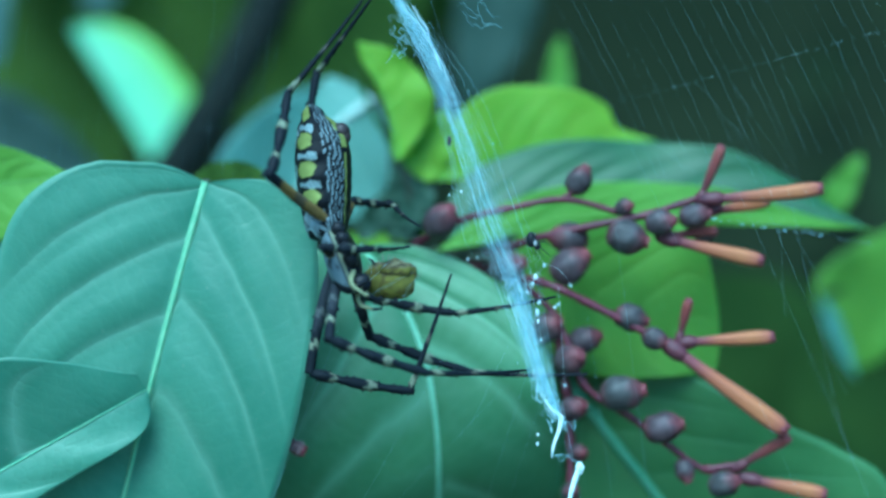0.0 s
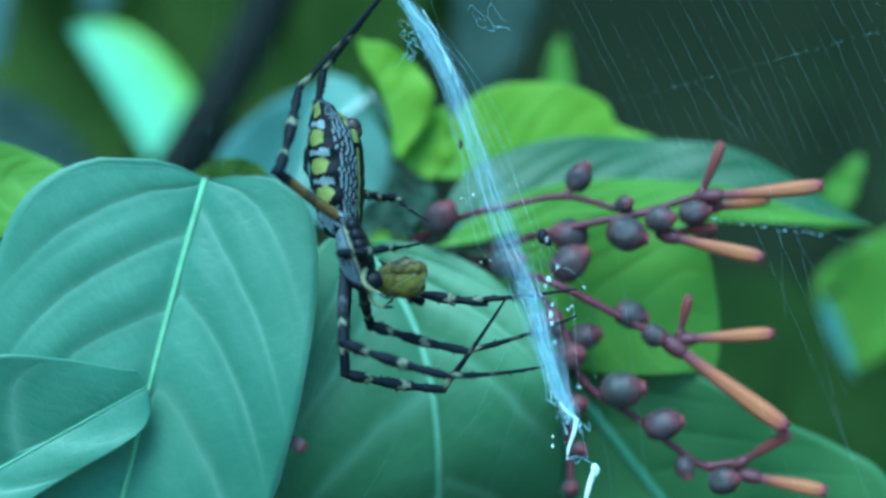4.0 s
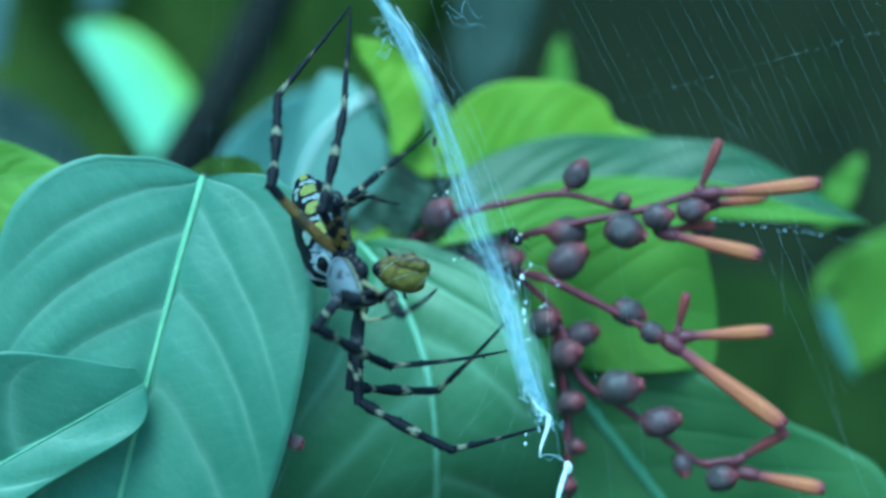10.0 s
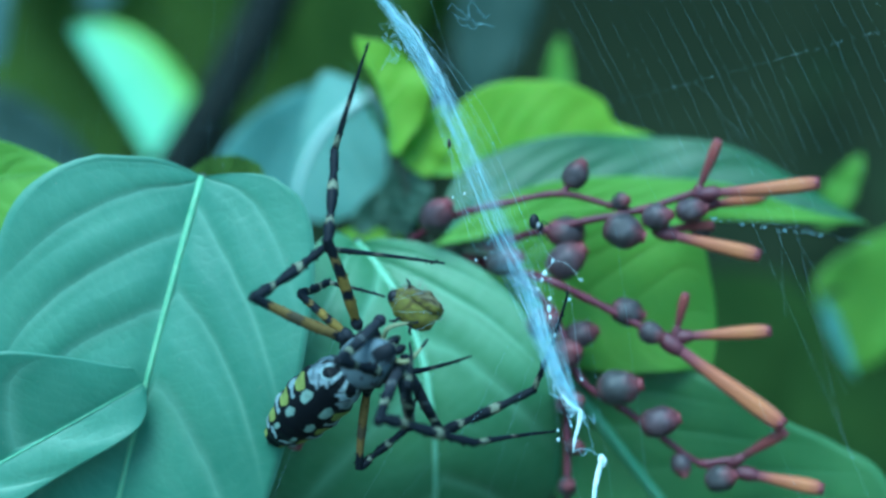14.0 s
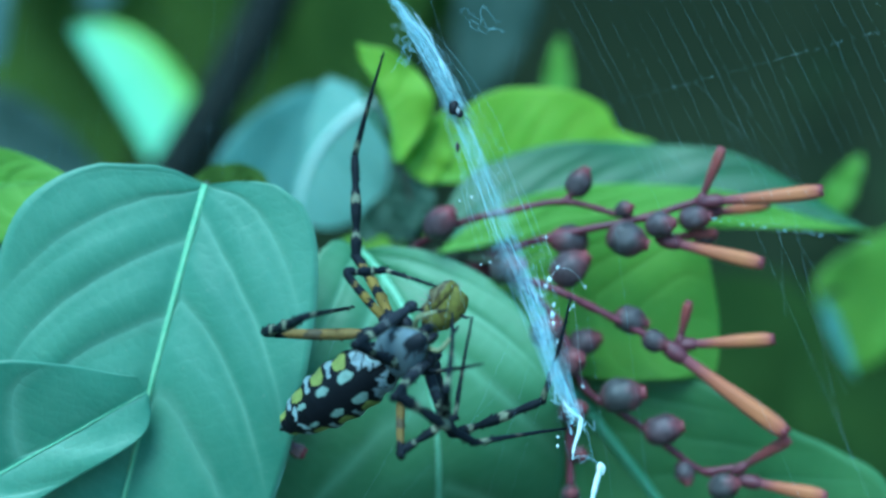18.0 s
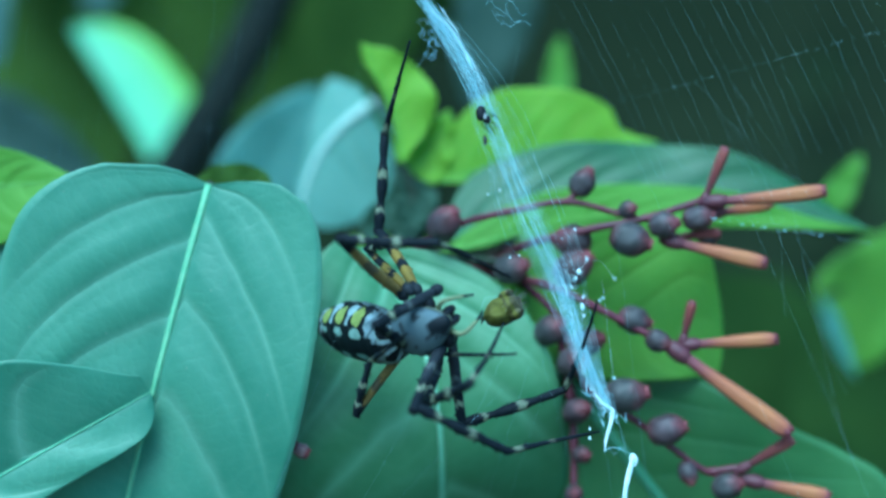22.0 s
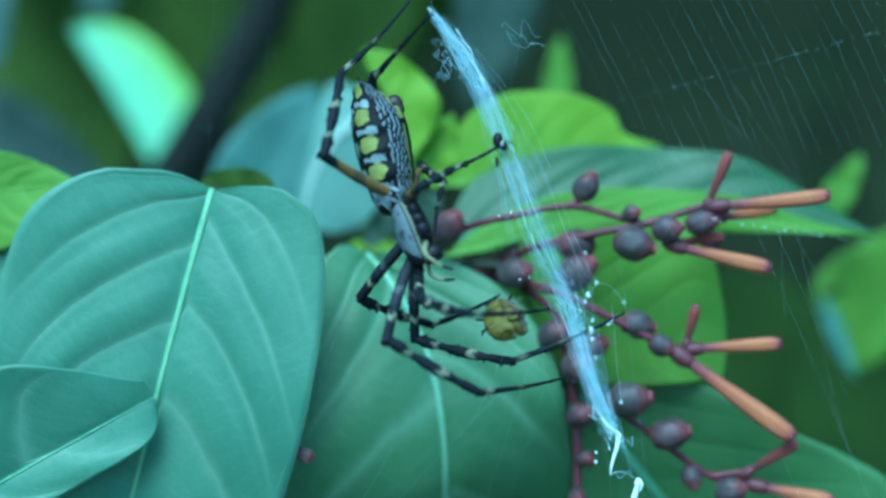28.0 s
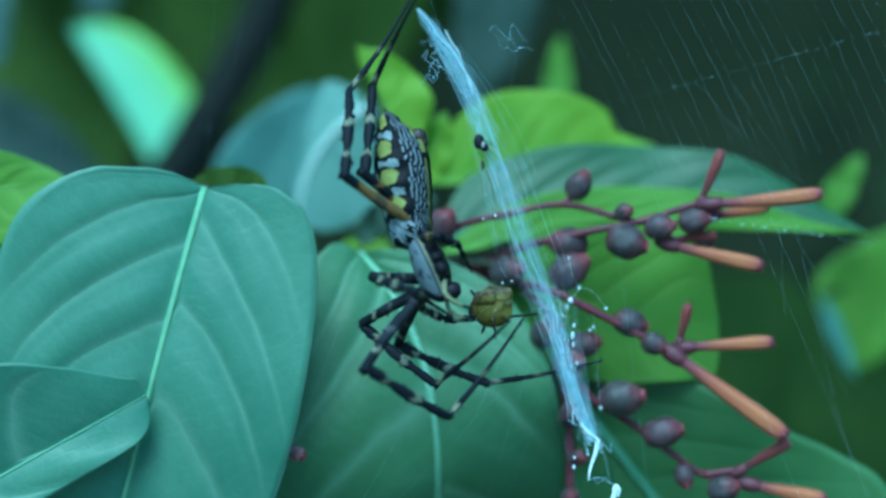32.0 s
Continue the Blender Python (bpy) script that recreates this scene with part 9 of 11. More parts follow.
    walk(leg_parts["F"]["metatarsus"], track([
        (0,19.40,-5.10,-3.93,-52.2,53.8,-88.0), (0.5,20.10,-3.36,-3.96,-50.9,53.2,-86.4), (1,20.64,-1.53,-4.02,-49.7,52.6,-84.9), (1.5,20.10,-4.30,-4.12,-54.6,53.4,-91.0),
        (2,19.21,-6.93,-4.27,-59.6,54.4,-97.3), (2.5,19.72,-5.56,-4.41,-58.1,54.4,-95.4), (3,20.26,-4.09,-4.63,-57.0,54.0,-94.0), (3.5,20.51,-4.04,-4.79,-58.1,52.9,-95.4),
        (4,20.74,-4.09,-4.98,-59.6,51.8,-97.3), (4.5,20.93,-4.17,-5.12,-61.1,50.7,-99.2), (5,21.07,-4.24,-5.16,-62.3,49.8,-100.8), (5.5,21.22,-4.28,-5.13,-63.5,49.1,-102.3),
        (6,21.24,-4.31,-3.75,-60.0,50.5,-97.7), (6.5,14.81,-6.67,-3.63,-66.7,42.4,-106.9), (7,16.28,-6.29,-10.68,11.9,78.5,-23.3), (7.5,16.71,-3.25,-7.31,-44.8,61.0,-82.6),
        (8,17.96,0.57,1.27,-51.6,56.8,-90.5), (8.5,17.84,-0.13,1.80,-57.0,59.6,-96.9), (9,17.22,-1.27,0.85,-59.7,64.8,-99.9), (9.5,17.84,-1.13,-2.81,108.6,71.8,69.2),
        (10,9.60,-8.62,-2.63,38.6,82.0,-2.0), (10.5,6.17,-5.66,-0.97,31.7,38.0,-9.4), (11,5.06,-3.41,-0.62,9.3,55.1,-39.6), (11.5,5.72,-2.05,-0.48,5.3,64.3,-44.1),
        (12,6.32,-0.99,-0.08,8.9,70.2,-40.3), (12.5,6.19,-1.54,-1.38,-6.5,71.7,-56.6), (13,5.53,-2.85,-2.66,-20.3,72.5,-71.1), (13.5,5.21,-2.96,-2.32,-20.9,75.0,-71.7),
        (14,4.91,-3.15,-1.94,-25.1,77.7,-76.0), (14.5,3.71,-3.78,-1.09,-5.3,71.1,-55.5), (15,3.44,-3.39,-1.15,4.8,62.2,-44.5), (15.5,3.12,-2.79,-1.23,16.3,28.5,-29.1),
        (16,2.74,-2.29,-1.26,18.2,-5.3,-20.2), (16.5,2.25,-2.19,-1.21,17.6,-13.2,-16.6), (17,0.68,-2.34,-1.85,17.2,-12.6,-14.8), (17.5,1.28,-2.65,-1.40,16.8,-13.1,-12.9),
        (18,1.91,-2.93,-0.99,16.5,-13.8,-11.9), (18.5,1.52,-3.25,-1.14,16.6,-20.8,-12.0), (19,1.37,-3.47,-1.44,16.8,-33.1,-12.6), (19.5,1.74,-3.24,-1.31,17.2,-47.5,-13.2),
        (20,1.99,-3.18,-1.16,18.5,-57.2,-14.8), (20.5,2.05,-3.44,-0.29,19.6,-53.8,-16.2), (21,2.00,-3.65,0.53,20.7,-48.9,-17.6), (21.5,1.50,-2.96,-0.51,19.7,-29.8,-16.0),
        (22,0.04,-2.56,-0.77,19.9,-1.5,-16.8), (22.5,0.09,-6.68,1.24,21.2,16.4,-7.1), (23,3.25,-6.69,2.09,20.8,12.5,-8.6), (23.5,8.44,-11.34,0.97,32.8,21.6,30.6),
        (24,7.79,-13.22,3.23,29.9,16.8,21.9), (24.5,14.40,-11.95,1.66,31.5,41.7,25.2), (25,11.80,-18.08,2.14,37.5,38.4,34.5), (25.5,6.97,-6.68,2.04,82.5,58.1,91.9),
        (26,6.90,-8.07,1.99,76.1,54.7,84.1), (26.5,6.71,-11.32,1.63,65.1,45.9,69.9), (27,6.42,-14.88,1.28,58.6,35.9,60.1), (27.5,6.21,-17.17,1.08,57.0,30.6,57.2),
        (28,6.96,-17.70,0.99,59.7,31.4,62.4), (28.5,6.86,-17.91,0.93,60.2,33.2,63.4), (29,6.65,-17.99,0.90,60.6,34.3,63.9), (29.5,6.01,-17.74,1.21,60.0,34.0,63.0),
        (30,5.18,-17.31,1.42,58.8,33.3,60.8), (30.5,10.92,-16.09,2.18,57.5,26.2,58.1), (31,16.87,-13.59,4.69,56.9,22.1,56.8), (31.5,15.86,-11.05,4.79,63.6,36.3,70.3),
        (32,14.24,-9.34,5.07,74.8,44.8,87.4)]))
    walk(leg_parts["G"]["femur"], track([
        (0,3.87,-4.22,-0.32,3.6,-4.7,-74.7), (0.5,4.55,-4.13,-0.08,3.5,-6.3,-73.7), (1,5.24,-3.95,0.15,3.3,-8.7,-72.8), (1.5,4.16,-4.26,-0.05,4.2,-9.5,-78.1),
        (2,3.10,-4.37,-0.28,5.0,-9.4,-83.3), (2.5,3.71,-4.36,-0.02,4.6,-9.0,-80.7), (3,4.39,-4.31,0.25,4.4,-8.1,-79.2), (3.5,4.39,-4.34,0.30,4.7,-7.5,-81.6),
        (4,4.28,-4.34,0.30,5.1,-6.9,-84.1), (4.5,4.12,-4.33,0.27,5.4,-6.3,-86.7), (5,3.95,-4.32,0.24,5.6,-5.8,-89.0), (5.5,3.84,-4.35,0.23,5.8,-5.4,-90.9),
        (6,3.69,-4.47,0.46,6.3,-3.9,-96.8), (6.5,3.83,-4.78,0.20,4.9,-11.0,-86.6), (7,3.77,-4.65,0.74,4.8,15.2,-90.2), (7.5,3.48,-4.72,-0.32,5.5,-0.1,-84.6),
        (8,4.09,-4.47,1.58,4.8,-14.7,-78.9), (8.5,3.86,-4.47,2.31,4.4,-16.9,-77.4), (9,3.96,-4.72,2.29,4.3,-19.1,-77.2), (9.5,5.85,-4.68,0.11,3.7,-9.5,-74.8),
        (10,1.20,-3.68,-2.75,4.6,-12.6,-79.1), (10.5,4.20,-4.37,-4.21,5.0,5.1,-85.9), (11,3.80,-4.78,-4.36,2.8,13.7,-99.6), (11.5,4.68,-4.44,-4.17,5.2,18.6,-90.7),
        (12,5.57,-3.72,-3.88,8.7,21.1,-80.6), (12.5,5.03,-3.30,-4.08,3.0,22.4,-95.9), (13,4.51,-3.40,-4.41,-3.3,24.3,-111.7), (13.5,4.50,-3.55,-4.70,-4.6,27.8,-114.6),
        (14,4.58,-3.81,-5.05,-5.8,29.6,-117.1), (14.5,5.19,-4.26,-4.02,-6.1,28.2,-117.7), (15,5.00,-4.01,-4.08,-6.6,26.9,-118.9), (15.5,4.75,-3.69,-4.29,-7.8,24.3,-121.6),
        (16,4.40,-3.42,-4.48,-8.7,21.4,-123.9), (16.5,3.93,-3.37,-4.50,-8.8,19.7,-124.1), (17,3.57,-3.70,-4.52,-8.2,14.2,-122.1), (17.5,2.79,-3.74,-4.44,-9.0,13.8,-125.3),
        (18,2.20,-3.97,-4.30,-9.8,13.5,-129.0), (18.5,3.02,-4.09,-4.05,-9.2,18.3,-126.6), (19,4.43,-4.09,-3.36,-7.0,25.3,-120.8), (19.5,5.66,-3.81,-2.39,-4.8,-1.8,-110.2),
        (20,6.30,-3.78,-1.60,-5.0,-34.7,-109.4), (20.5,6.42,-4.06,-1.53,-7.3,-31.4,-105.2), (21,6.39,-4.28,-1.60,-8.5,-25.2,-102.6), (21.5,5.31,-4.18,-3.09,-7.8,-11.2,-105.1),
        (22,3.46,-3.70,-4.16,-6.7,-8.1,-111.5), (22.5,3.05,-4.49,-2.51,-11.7,-20.4,-91.6), (23,2.29,-4.41,-2.27,-12.7,-28.0,-89.1), (23.5,3.56,-4.46,-2.32,-15.7,-0.4,-77.2),
        (24,3.64,-5.03,-1.35,-15.7,0.3,-85.5), (24.5,3.48,-4.34,-0.18,-15.1,5.0,-74.0), (25,5.45,-6.07,0.97,-15.8,1.3,-85.3), (25.5,4.74,-5.02,0.83,-19.4,-13.8,-52.9),
        (26,4.83,-5.10,1.01,-18.4,-16.0,-57.1), (26.5,5.02,-5.33,1.22,-16.1,-15.3,-65.5), (27,5.22,-5.57,1.41,-14.1,-13.4,-73.4), (27.5,5.36,-5.68,1.53,-13.4,-12.6,-76.5),
        (28,4.41,-4.59,0.64,-20.1,-18.7,-52.1), (28.5,4.44,-4.65,0.69,-18.6,-18.7,-56.9), (29,4.58,-4.79,0.80,-17.0,-18.1,-62.0), (29.5,4.80,-4.96,1.08,-18.7,-21.2,-56.8),
        (30,5.00,-5.11,1.35,-20.5,-25.0,-52.3), (30.5,5.08,-4.79,1.40,-12.2,-35.2,-68.6), (31,5.35,-4.52,1.59,1.3,-37.2,-91.3), (31.5,5.42,-4.51,2.29,1.3,-28.2,-91.3),
        (32,5.40,-4.44,2.85,0.3,-20.6,-88.9)]))
    walk(leg_parts["G"]["tibia"], track([
        (0,6.70,-14.61,0.56,-12.7,48.4,-27.9), (0.5,7.57,-14.42,1.11,-0.6,50.2,-11.9), (1,8.41,-14.16,1.79,12.6,50.9,5.0), (1.5,6.35,-14.70,1.74,5.0,51.3,-4.7),
        (2,4.35,-14.99,1.50,-2.6,51.8,-14.4), (2.5,5.45,-14.93,1.66,5.8,51.0,-3.7), (3,6.39,-14.84,1.78,14.5,49.8,7.6), (3.5,5.95,-14.87,1.70,13.8,50.0,6.7),
        (4,5.36,-14.85,1.57,10.8,51.0,2.8), (4.5,4.72,-14.84,1.43,6.0,52.4,-3.3), (5,4.13,-14.88,1.31,0.0,53.6,-10.7), (5.5,3.68,-15.05,1.24,-6.1,54.6,-18.3),
        (6,2.42,-15.10,1.19,-15.0,49.4,-29.5), (6.5,4.46,-15.43,2.26,-33.6,56.1,-52.8), (7,3.74,-14.82,-2.03,-14.2,63.0,-30.4), (7.5,4.49,-15.44,-0.30,-8.8,61.7,-24.3),
        (8,6.10,-14.80,4.34,5.7,47.9,-6.7), (8.5,6.13,-14.61,5.47,-18.4,43.4,-39.9), (9,6.26,-14.82,5.87,-36.7,39.0,-67.4), (9.5,8.68,-15.12,1.92,-6.3,63.3,-29.7),
        (10,3.18,-13.95,-0.41,-78.0,72.8,-105.5), (10.5,4.96,-15.12,-5.18,-11.1,72.3,-36.0), (11,2.02,-15.30,-6.97,20.7,43.8,-0.0), (11.5,4.55,-14.81,-7.65,27.9,32.4,11.6),
        (12,7.24,-13.77,-7.82,30.5,24.1,17.1), (12.5,4.00,-13.26,-8.20,24.0,26.9,2.1), (13,0.79,-12.75,-8.97,17.6,29.2,-11.3), (13.5,0.39,-12.52,-9.91,19.4,26.4,-7.7),
        (14,0.18,-12.39,-10.52,21.0,23.4,-3.9), (14.5,0.65,-12.93,-9.28,18.3,9.0,-13.2), (15,0.23,-12.66,-9.08,18.3,7.5,-13.2), (15.5,-0.54,-12.29,-8.85,18.3,7.6,-13.2),
        (16,-1.36,-12.02,-8.54,18.4,8.7,-12.9), (16.5,-1.93,-12.01,-8.23,18.6,10.0,-11.6), (17,-2.15,-12.80,-7.23,19.6,15.4,-7.1), (17.5,-3.45,-12.54,-7.09,19.3,18.1,-8.2),
        (18,-4.62,-12.38,-6.90,18.5,20.4,-10.6), (18.5,-3.32,-12.63,-7.56,18.5,15.4,-10.5), (19,-0.71,-12.72,-8.11,18.4,4.9,-11.1), (19.5,2.67,-11.95,-2.11,17.4,17.9,-16.3),
        (20,3.54,-11.63,4.17,15.8,34.3,-19.7), (20.5,4.13,-12.49,3.80,16.4,36.1,-18.6), (21,4.38,-13.27,2.74,17.6,36.2,-16.7), (21.5,2.85,-13.33,-1.21,16.8,33.3,-18.1),
        (22,-0.49,-13.73,-2.63,19.2,37.1,-13.8), (22.5,2.77,-14.88,1.36,17.0,52.8,-17.0), (23,2.44,-13.97,2.82,2.1,51.5,-35.8), (23.5,5.96,-15.06,-2.25,36.0,40.0,10.0),
        (24,4.50,-15.84,-1.41,19.3,42.1,-15.1), (24.5,6.41,-14.57,-1.10,42.0,26.3,23.8), (25,6.32,-16.77,0.72,39.3,36.6,18.7), (25.5,11.05,-13.39,3.41,-11.4,35.7,-58.8),
        (26,10.42,-13.74,3.97,-7.4,38.7,-52.2), (26.5,9.28,-14.66,4.03,5.7,44.9,-32.6), (27,8.21,-15.59,3.91,26.6,46.0,-3.7), (27.5,7.83,-16.00,3.91,38.9,40.9,14.2),
        (28,10.67,-12.63,4.08,36.4,46.6,10.5), (28.5,10.06,-13.27,4.17,38.5,45.9,13.4), (29,9.41,-13.87,4.16,40.3,44.7,16.0), (29.5,10.35,-13.45,5.02,41.1,47.9,17.0),
        (30,10.98,-12.84,5.91,40.2,49.6,15.9), (30.5,8.14,-12.59,7.32,37.9,36.6,12.5), (31,5.15,-13.20,8.19,37.5,24.6,11.6), (31.5,5.20,-14.13,7.44,36.9,30.4,10.4),
        (32,5.60,-14.64,6.69,36.7,36.5,10.1)]))
    walk(leg_parts["G"]["metatarsus"], track([
        (0,14.29,-18.63,-9.10,-16.1,66.7,-24.2), (0.5,15.53,-16.10,-8.67,25.1,73.3,19.3), (1,16.40,-13.46,-8.07,74.2,68.6,70.8), (1.5,14.26,-15.35,-8.15,64.8,66.9,60.7),
        (2,11.99,-16.94,-8.52,55.4,65.4,50.5), (2.5,13.36,-15.44,-8.15,62.7,67.8,58.4), (3,14.52,-13.76,-7.92,69.7,70.0,65.9), (3.5,14.15,-13.90,-8.15,66.2,69.3,62.2),
        (4,13.46,-14.45,-8.45,62.4,67.6,58.1), (4.5,12.57,-15.29,-8.77,59.2,65.4,54.6), (5,11.60,-16.30,-9.02,57.0,63.1,52.2), (5.5,10.70,-17.38,-9.15,56.0,61.2,51.0),
        (6,9.73,-19.25,-8.62,47.8,63.3,41.8), (6.5,8.80,-21.14,-8.42,59.3,43.4,55.8), (7,8.92,-17.87,-13.83,17.6,68.0,7.3), (7.5,10.21,-18.03,-11.95,39.0,62.3,30.9),
        (8,14.55,-15.80,-5.09,126.6,83.5,120.1), (8.5,12.85,-20.22,-2.81,75.1,63.7,67.4), (9,10.11,-24.08,-2.26,65.1,36.9,54.7), (9.5,13.66,-17.97,-9.52,73.2,23.7,70.6),
        (10,2.16,-17.62,-12.65,69.2,25.0,60.9), (10.5,8.16,-17.44,-17.55,69.0,-23.6,42.8), (11,11.28,-15.30,-15.85,65.6,-5.0,56.3), (11.5,15.27,-12.61,-14.60,65.3,-7.4,58.8),
        (12,18.45,-10.33,-13.06,65.1,-11.5,59.9), (12.5,15.40,-12.85,-13.99,67.6,-10.4,46.8), (13,11.77,-14.95,-15.22,69.5,-8.5,35.5), (13.5,11.69,-14.04,-15.56,69.5,-6.9,35.8),
        (14,11.88,-13.18,-15.60,69.3,-4.3,36.8), (14.5,12.91,-15.81,-11.27,69.8,-4.8,31.0), (15,12.59,-15.56,-10.76,69.8,-3.7,31.1), (15.5,11.77,-15.19,-10.54,69.8,-4.5,30.8),
        (16,10.89,-14.82,-10.46,69.8,-5.2,30.6), (16.5,10.36,-14.54,-10.44,69.8,-4.4,31.5), (17,10.04,-14.32,-10.61,69.6,-0.1,36.6), (17.5,8.55,-14.26,-11.05,69.6,3.4,37.5),
        (18,7.09,-14.57,-11.32,69.6,5.6,37.2), (18.5,8.76,-14.87,-10.95,69.6,-4.7,37.4), (19,11.70,-15.16,-9.19,69.1,-18.3,39.8), (19.5,13.39,-15.07,-5.71,67.4,-25.3,44.3),
        (20,13.73,-15.27,-3.21,66.2,-28.5,47.0), (20.5,14.20,-15.88,-3.94,65.9,-31.5,47.5), (21,14.49,-16.31,-4.99,66.1,-34.0,47.3), (21.5,12.44,-16.47,-7.85,68.9,-20.4,41.1),
        (22,9.62,-16.22,-10.51,69.1,-2.4,40.4), (22.5,10.27,-17.18,-8.96,71.6,21.7,55.3), (23,8.99,-18.71,-7.35,69.4,19.1,48.9), (23.5,15.50,-13.37,-10.38,82.1,39.7,74.2),
        (24,13.99,-18.40,-10.30,69.2,33.9,52.7), (24.5,16.67,-10.05,-6.64,75.8,64.6,61.2), (25,15.84,-13.54,-6.74,74.0,55.7,59.1), (25.5,16.61,-22.58,-4.31,65.4,14.5,45.2),
        (26,16.45,-21.53,-3.91,65.5,25.0,45.3), (26.5,16.11,-19.04,-4.06,67.0,47.7,47.8), (27,16.18,-16.11,-4.38,70.2,69.1,51.5), (27.5,17.04,-13.67,-4.32,67.2,81.7,48.4),
        (28,19.16,-11.05,-5.06,89.9,83.6,71.3), (28.5,18.56,-11.24,-4.86,92.7,83.5,74.1), (29,17.98,-11.42,-4.67,88.1,84.4,69.5), (29.5,18.38,-10.99,-4.26,-149.1,86.0,-167.5),
        (30,18.83,-10.61,-3.68,-131.0,78.3,-149.4), (30.5,17.91,-10.43,-0.11,49.6,80.2,31.3), (31,16.29,-10.91,2.98,55.0,55.6,37.0), (31.5,15.85,-12.17,1.08,55.5,59.7,37.5),
        (32,15.54,-12.87,-0.80,54.3,66.1,36.2)]))
    walk(leg_parts["N"]["femur"], track([
        (0,3.60,-4.05,-0.44,-3.5,3.0,-99.0), (0.5,4.08,-3.88,-0.10,-2.8,10.6,-93.2), (1,4.55,-3.66,0.22,-1.4,18.4,-87.5), (1.5,3.84,-4.08,-0.02,-3.4,17.4,-94.0),
        (2,3.10,-4.37,-0.28,-5.3,16.5,-100.6), (2.5,3.43,-4.18,0.05,-3.8,16.2,-95.5), (3,3.74,-3.95,0.34,-2.2,17.2,-89.8), (3.5,3.67,-3.93,0.27,-0.4,22.6,-84.4),
        (4,3.58,-3.93,0.18,10.6,36.4,-62.6), (4.5,3.48,-3.94,0.09,49.1,43.8,-5.7), (5,3.38,-3.97,0.03,69.9,32.6,27.1), (5.5,3.31,-4.01,0.00,73.7,26.6,34.9),
        (6,3.30,-4.16,-0.10,74.1,17.5,35.9), (6.5,3.83,-4.78,0.20,73.4,12.1,33.0), (7,2.34,-3.59,-0.26,75.0,22.0,38.7), (7.5,3.30,-4.44,-1.21,73.6,-0.0,31.3),
        (8,3.67,-4.19,1.02,73.5,-2.5,36.9), (8.5,4.26,-4.69,1.96,73.4,0.5,39.7), (9,4.73,-5.18,1.96,73.5,2.4,42.0), (9.5,5.92,-4.29,-1.03,72.5,-9.6,57.2),
        (10,1.20,-3.68,-2.75,75.3,-0.9,27.1), (10.5,4.43,-1.14,-5.54,83.1,-42.3,7.5), (11,3.40,-3.33,-4.32,102.6,-39.7,-21.8), (11.5,4.96,-2.60,-4.60,112.7,-45.2,-36.6),
        (12,6.42,-1.85,-4.42,121.2,-48.3,-48.3), (12.5,5.61,-2.60,-4.39,123.9,-50.7,-51.8), (13,4.51,-3.40,-4.41,125.0,-50.7,-53.3), (13.5,4.11,-3.30,-4.46,129.6,-49.6,-59.3),
        (14,3.85,-3.32,-4.55,133.4,-48.5,-64.3), (14.5,4.33,-4.38,-3.65,140.4,-57.4,-73.0), (15,3.74,-4.53,-3.49,132.3,-59.7,-63.5), (15.5,2.88,-4.79,-3.31,117.8,-60.9,-46.9),
        (16,2.01,-5.09,-3.06,104.2,-59.4,-31.2), (16.5,1.39,-5.34,-2.83,98.3,-56.9,-24.3), (17,2.06,-4.10,-3.44,123.3,-48.0,-55.5), (17.5,1.81,-3.64,-3.61,124.0,-42.7,-56.4),
        (18,1.59,-3.41,-3.72,124.5,-40.6,-57.3), (18.5,2.18,-3.61,-3.46,131.6,-45.4,-67.5), (19,3.03,-3.97,-2.84,144.0,-49.9,-84.4), (19.5,3.89,-4.06,-2.14,151.1,-49.0,-93.6),
        (20,4.47,-4.27,-1.60,154.2,-47.9,-97.9), (20.5,4.75,-4.61,-1.55,158.2,-51.7,-103.1), (21,4.81,-4.85,-1.60,159.8,-55.6,-105.0), (21.5,3.72,-4.70,-2.53,147.1,-64.1,-90.4),
        (22,2.11,-4.20,-2.92,119.9,-69.0,-60.8), (22.5,1.92,-4.88,-1.60,107.9,-70.3,-48.0), (23,1.68,-5.45,-1.10,57.9,-64.5,5.4), (23.5,3.36,-4.48,-2.05,57.0,-28.6,6.7),
        (24,1.90,-3.34,-1.36,28.6,-42.7,53.2), (24.5,0.99,-2.34,-1.61,33.9,-0.4,39.8), (25,2.59,-3.70,-0.75,34.7,11.4,47.5), (25.5,4.44,-4.67,-0.01,36.2,-16.6,14.8),
        (26,4.75,-4.94,0.42,34.4,-18.8,20.6), (26.5,5.09,-5.35,1.07,31.8,-15.4,29.4), (27,5.41,-5.75,1.71,30.2,-10.0,36.7), (27.5,5.72,-6.02,2.10,29.8,-7.0,39.6),
        (28,4.53,-4.62,0.33,32.6,-14.8,24.8), (28.5,3.44,-4.03,0.56,35.7,-60.1,20.1), (29,2.77,-3.67,0.74,-130.8,-81.2,-172.8), (29.5,3.09,-3.88,0.88,-142.6,-82.9,-160.9),
        (30,3.57,-4.20,1.09,-144.1,-83.0,-159.5), (30.5,3.33,-3.85,1.37,-33.7,-67.9,88.9), (31,3.14,-3.53,1.65,-23.2,-39.5,76.3), (31.5,3.51,-3.55,1.53,-27.5,-38.4,83.2),
        (32,3.75,-3.54,1.29,-31.0,-38.7,88.8)]))
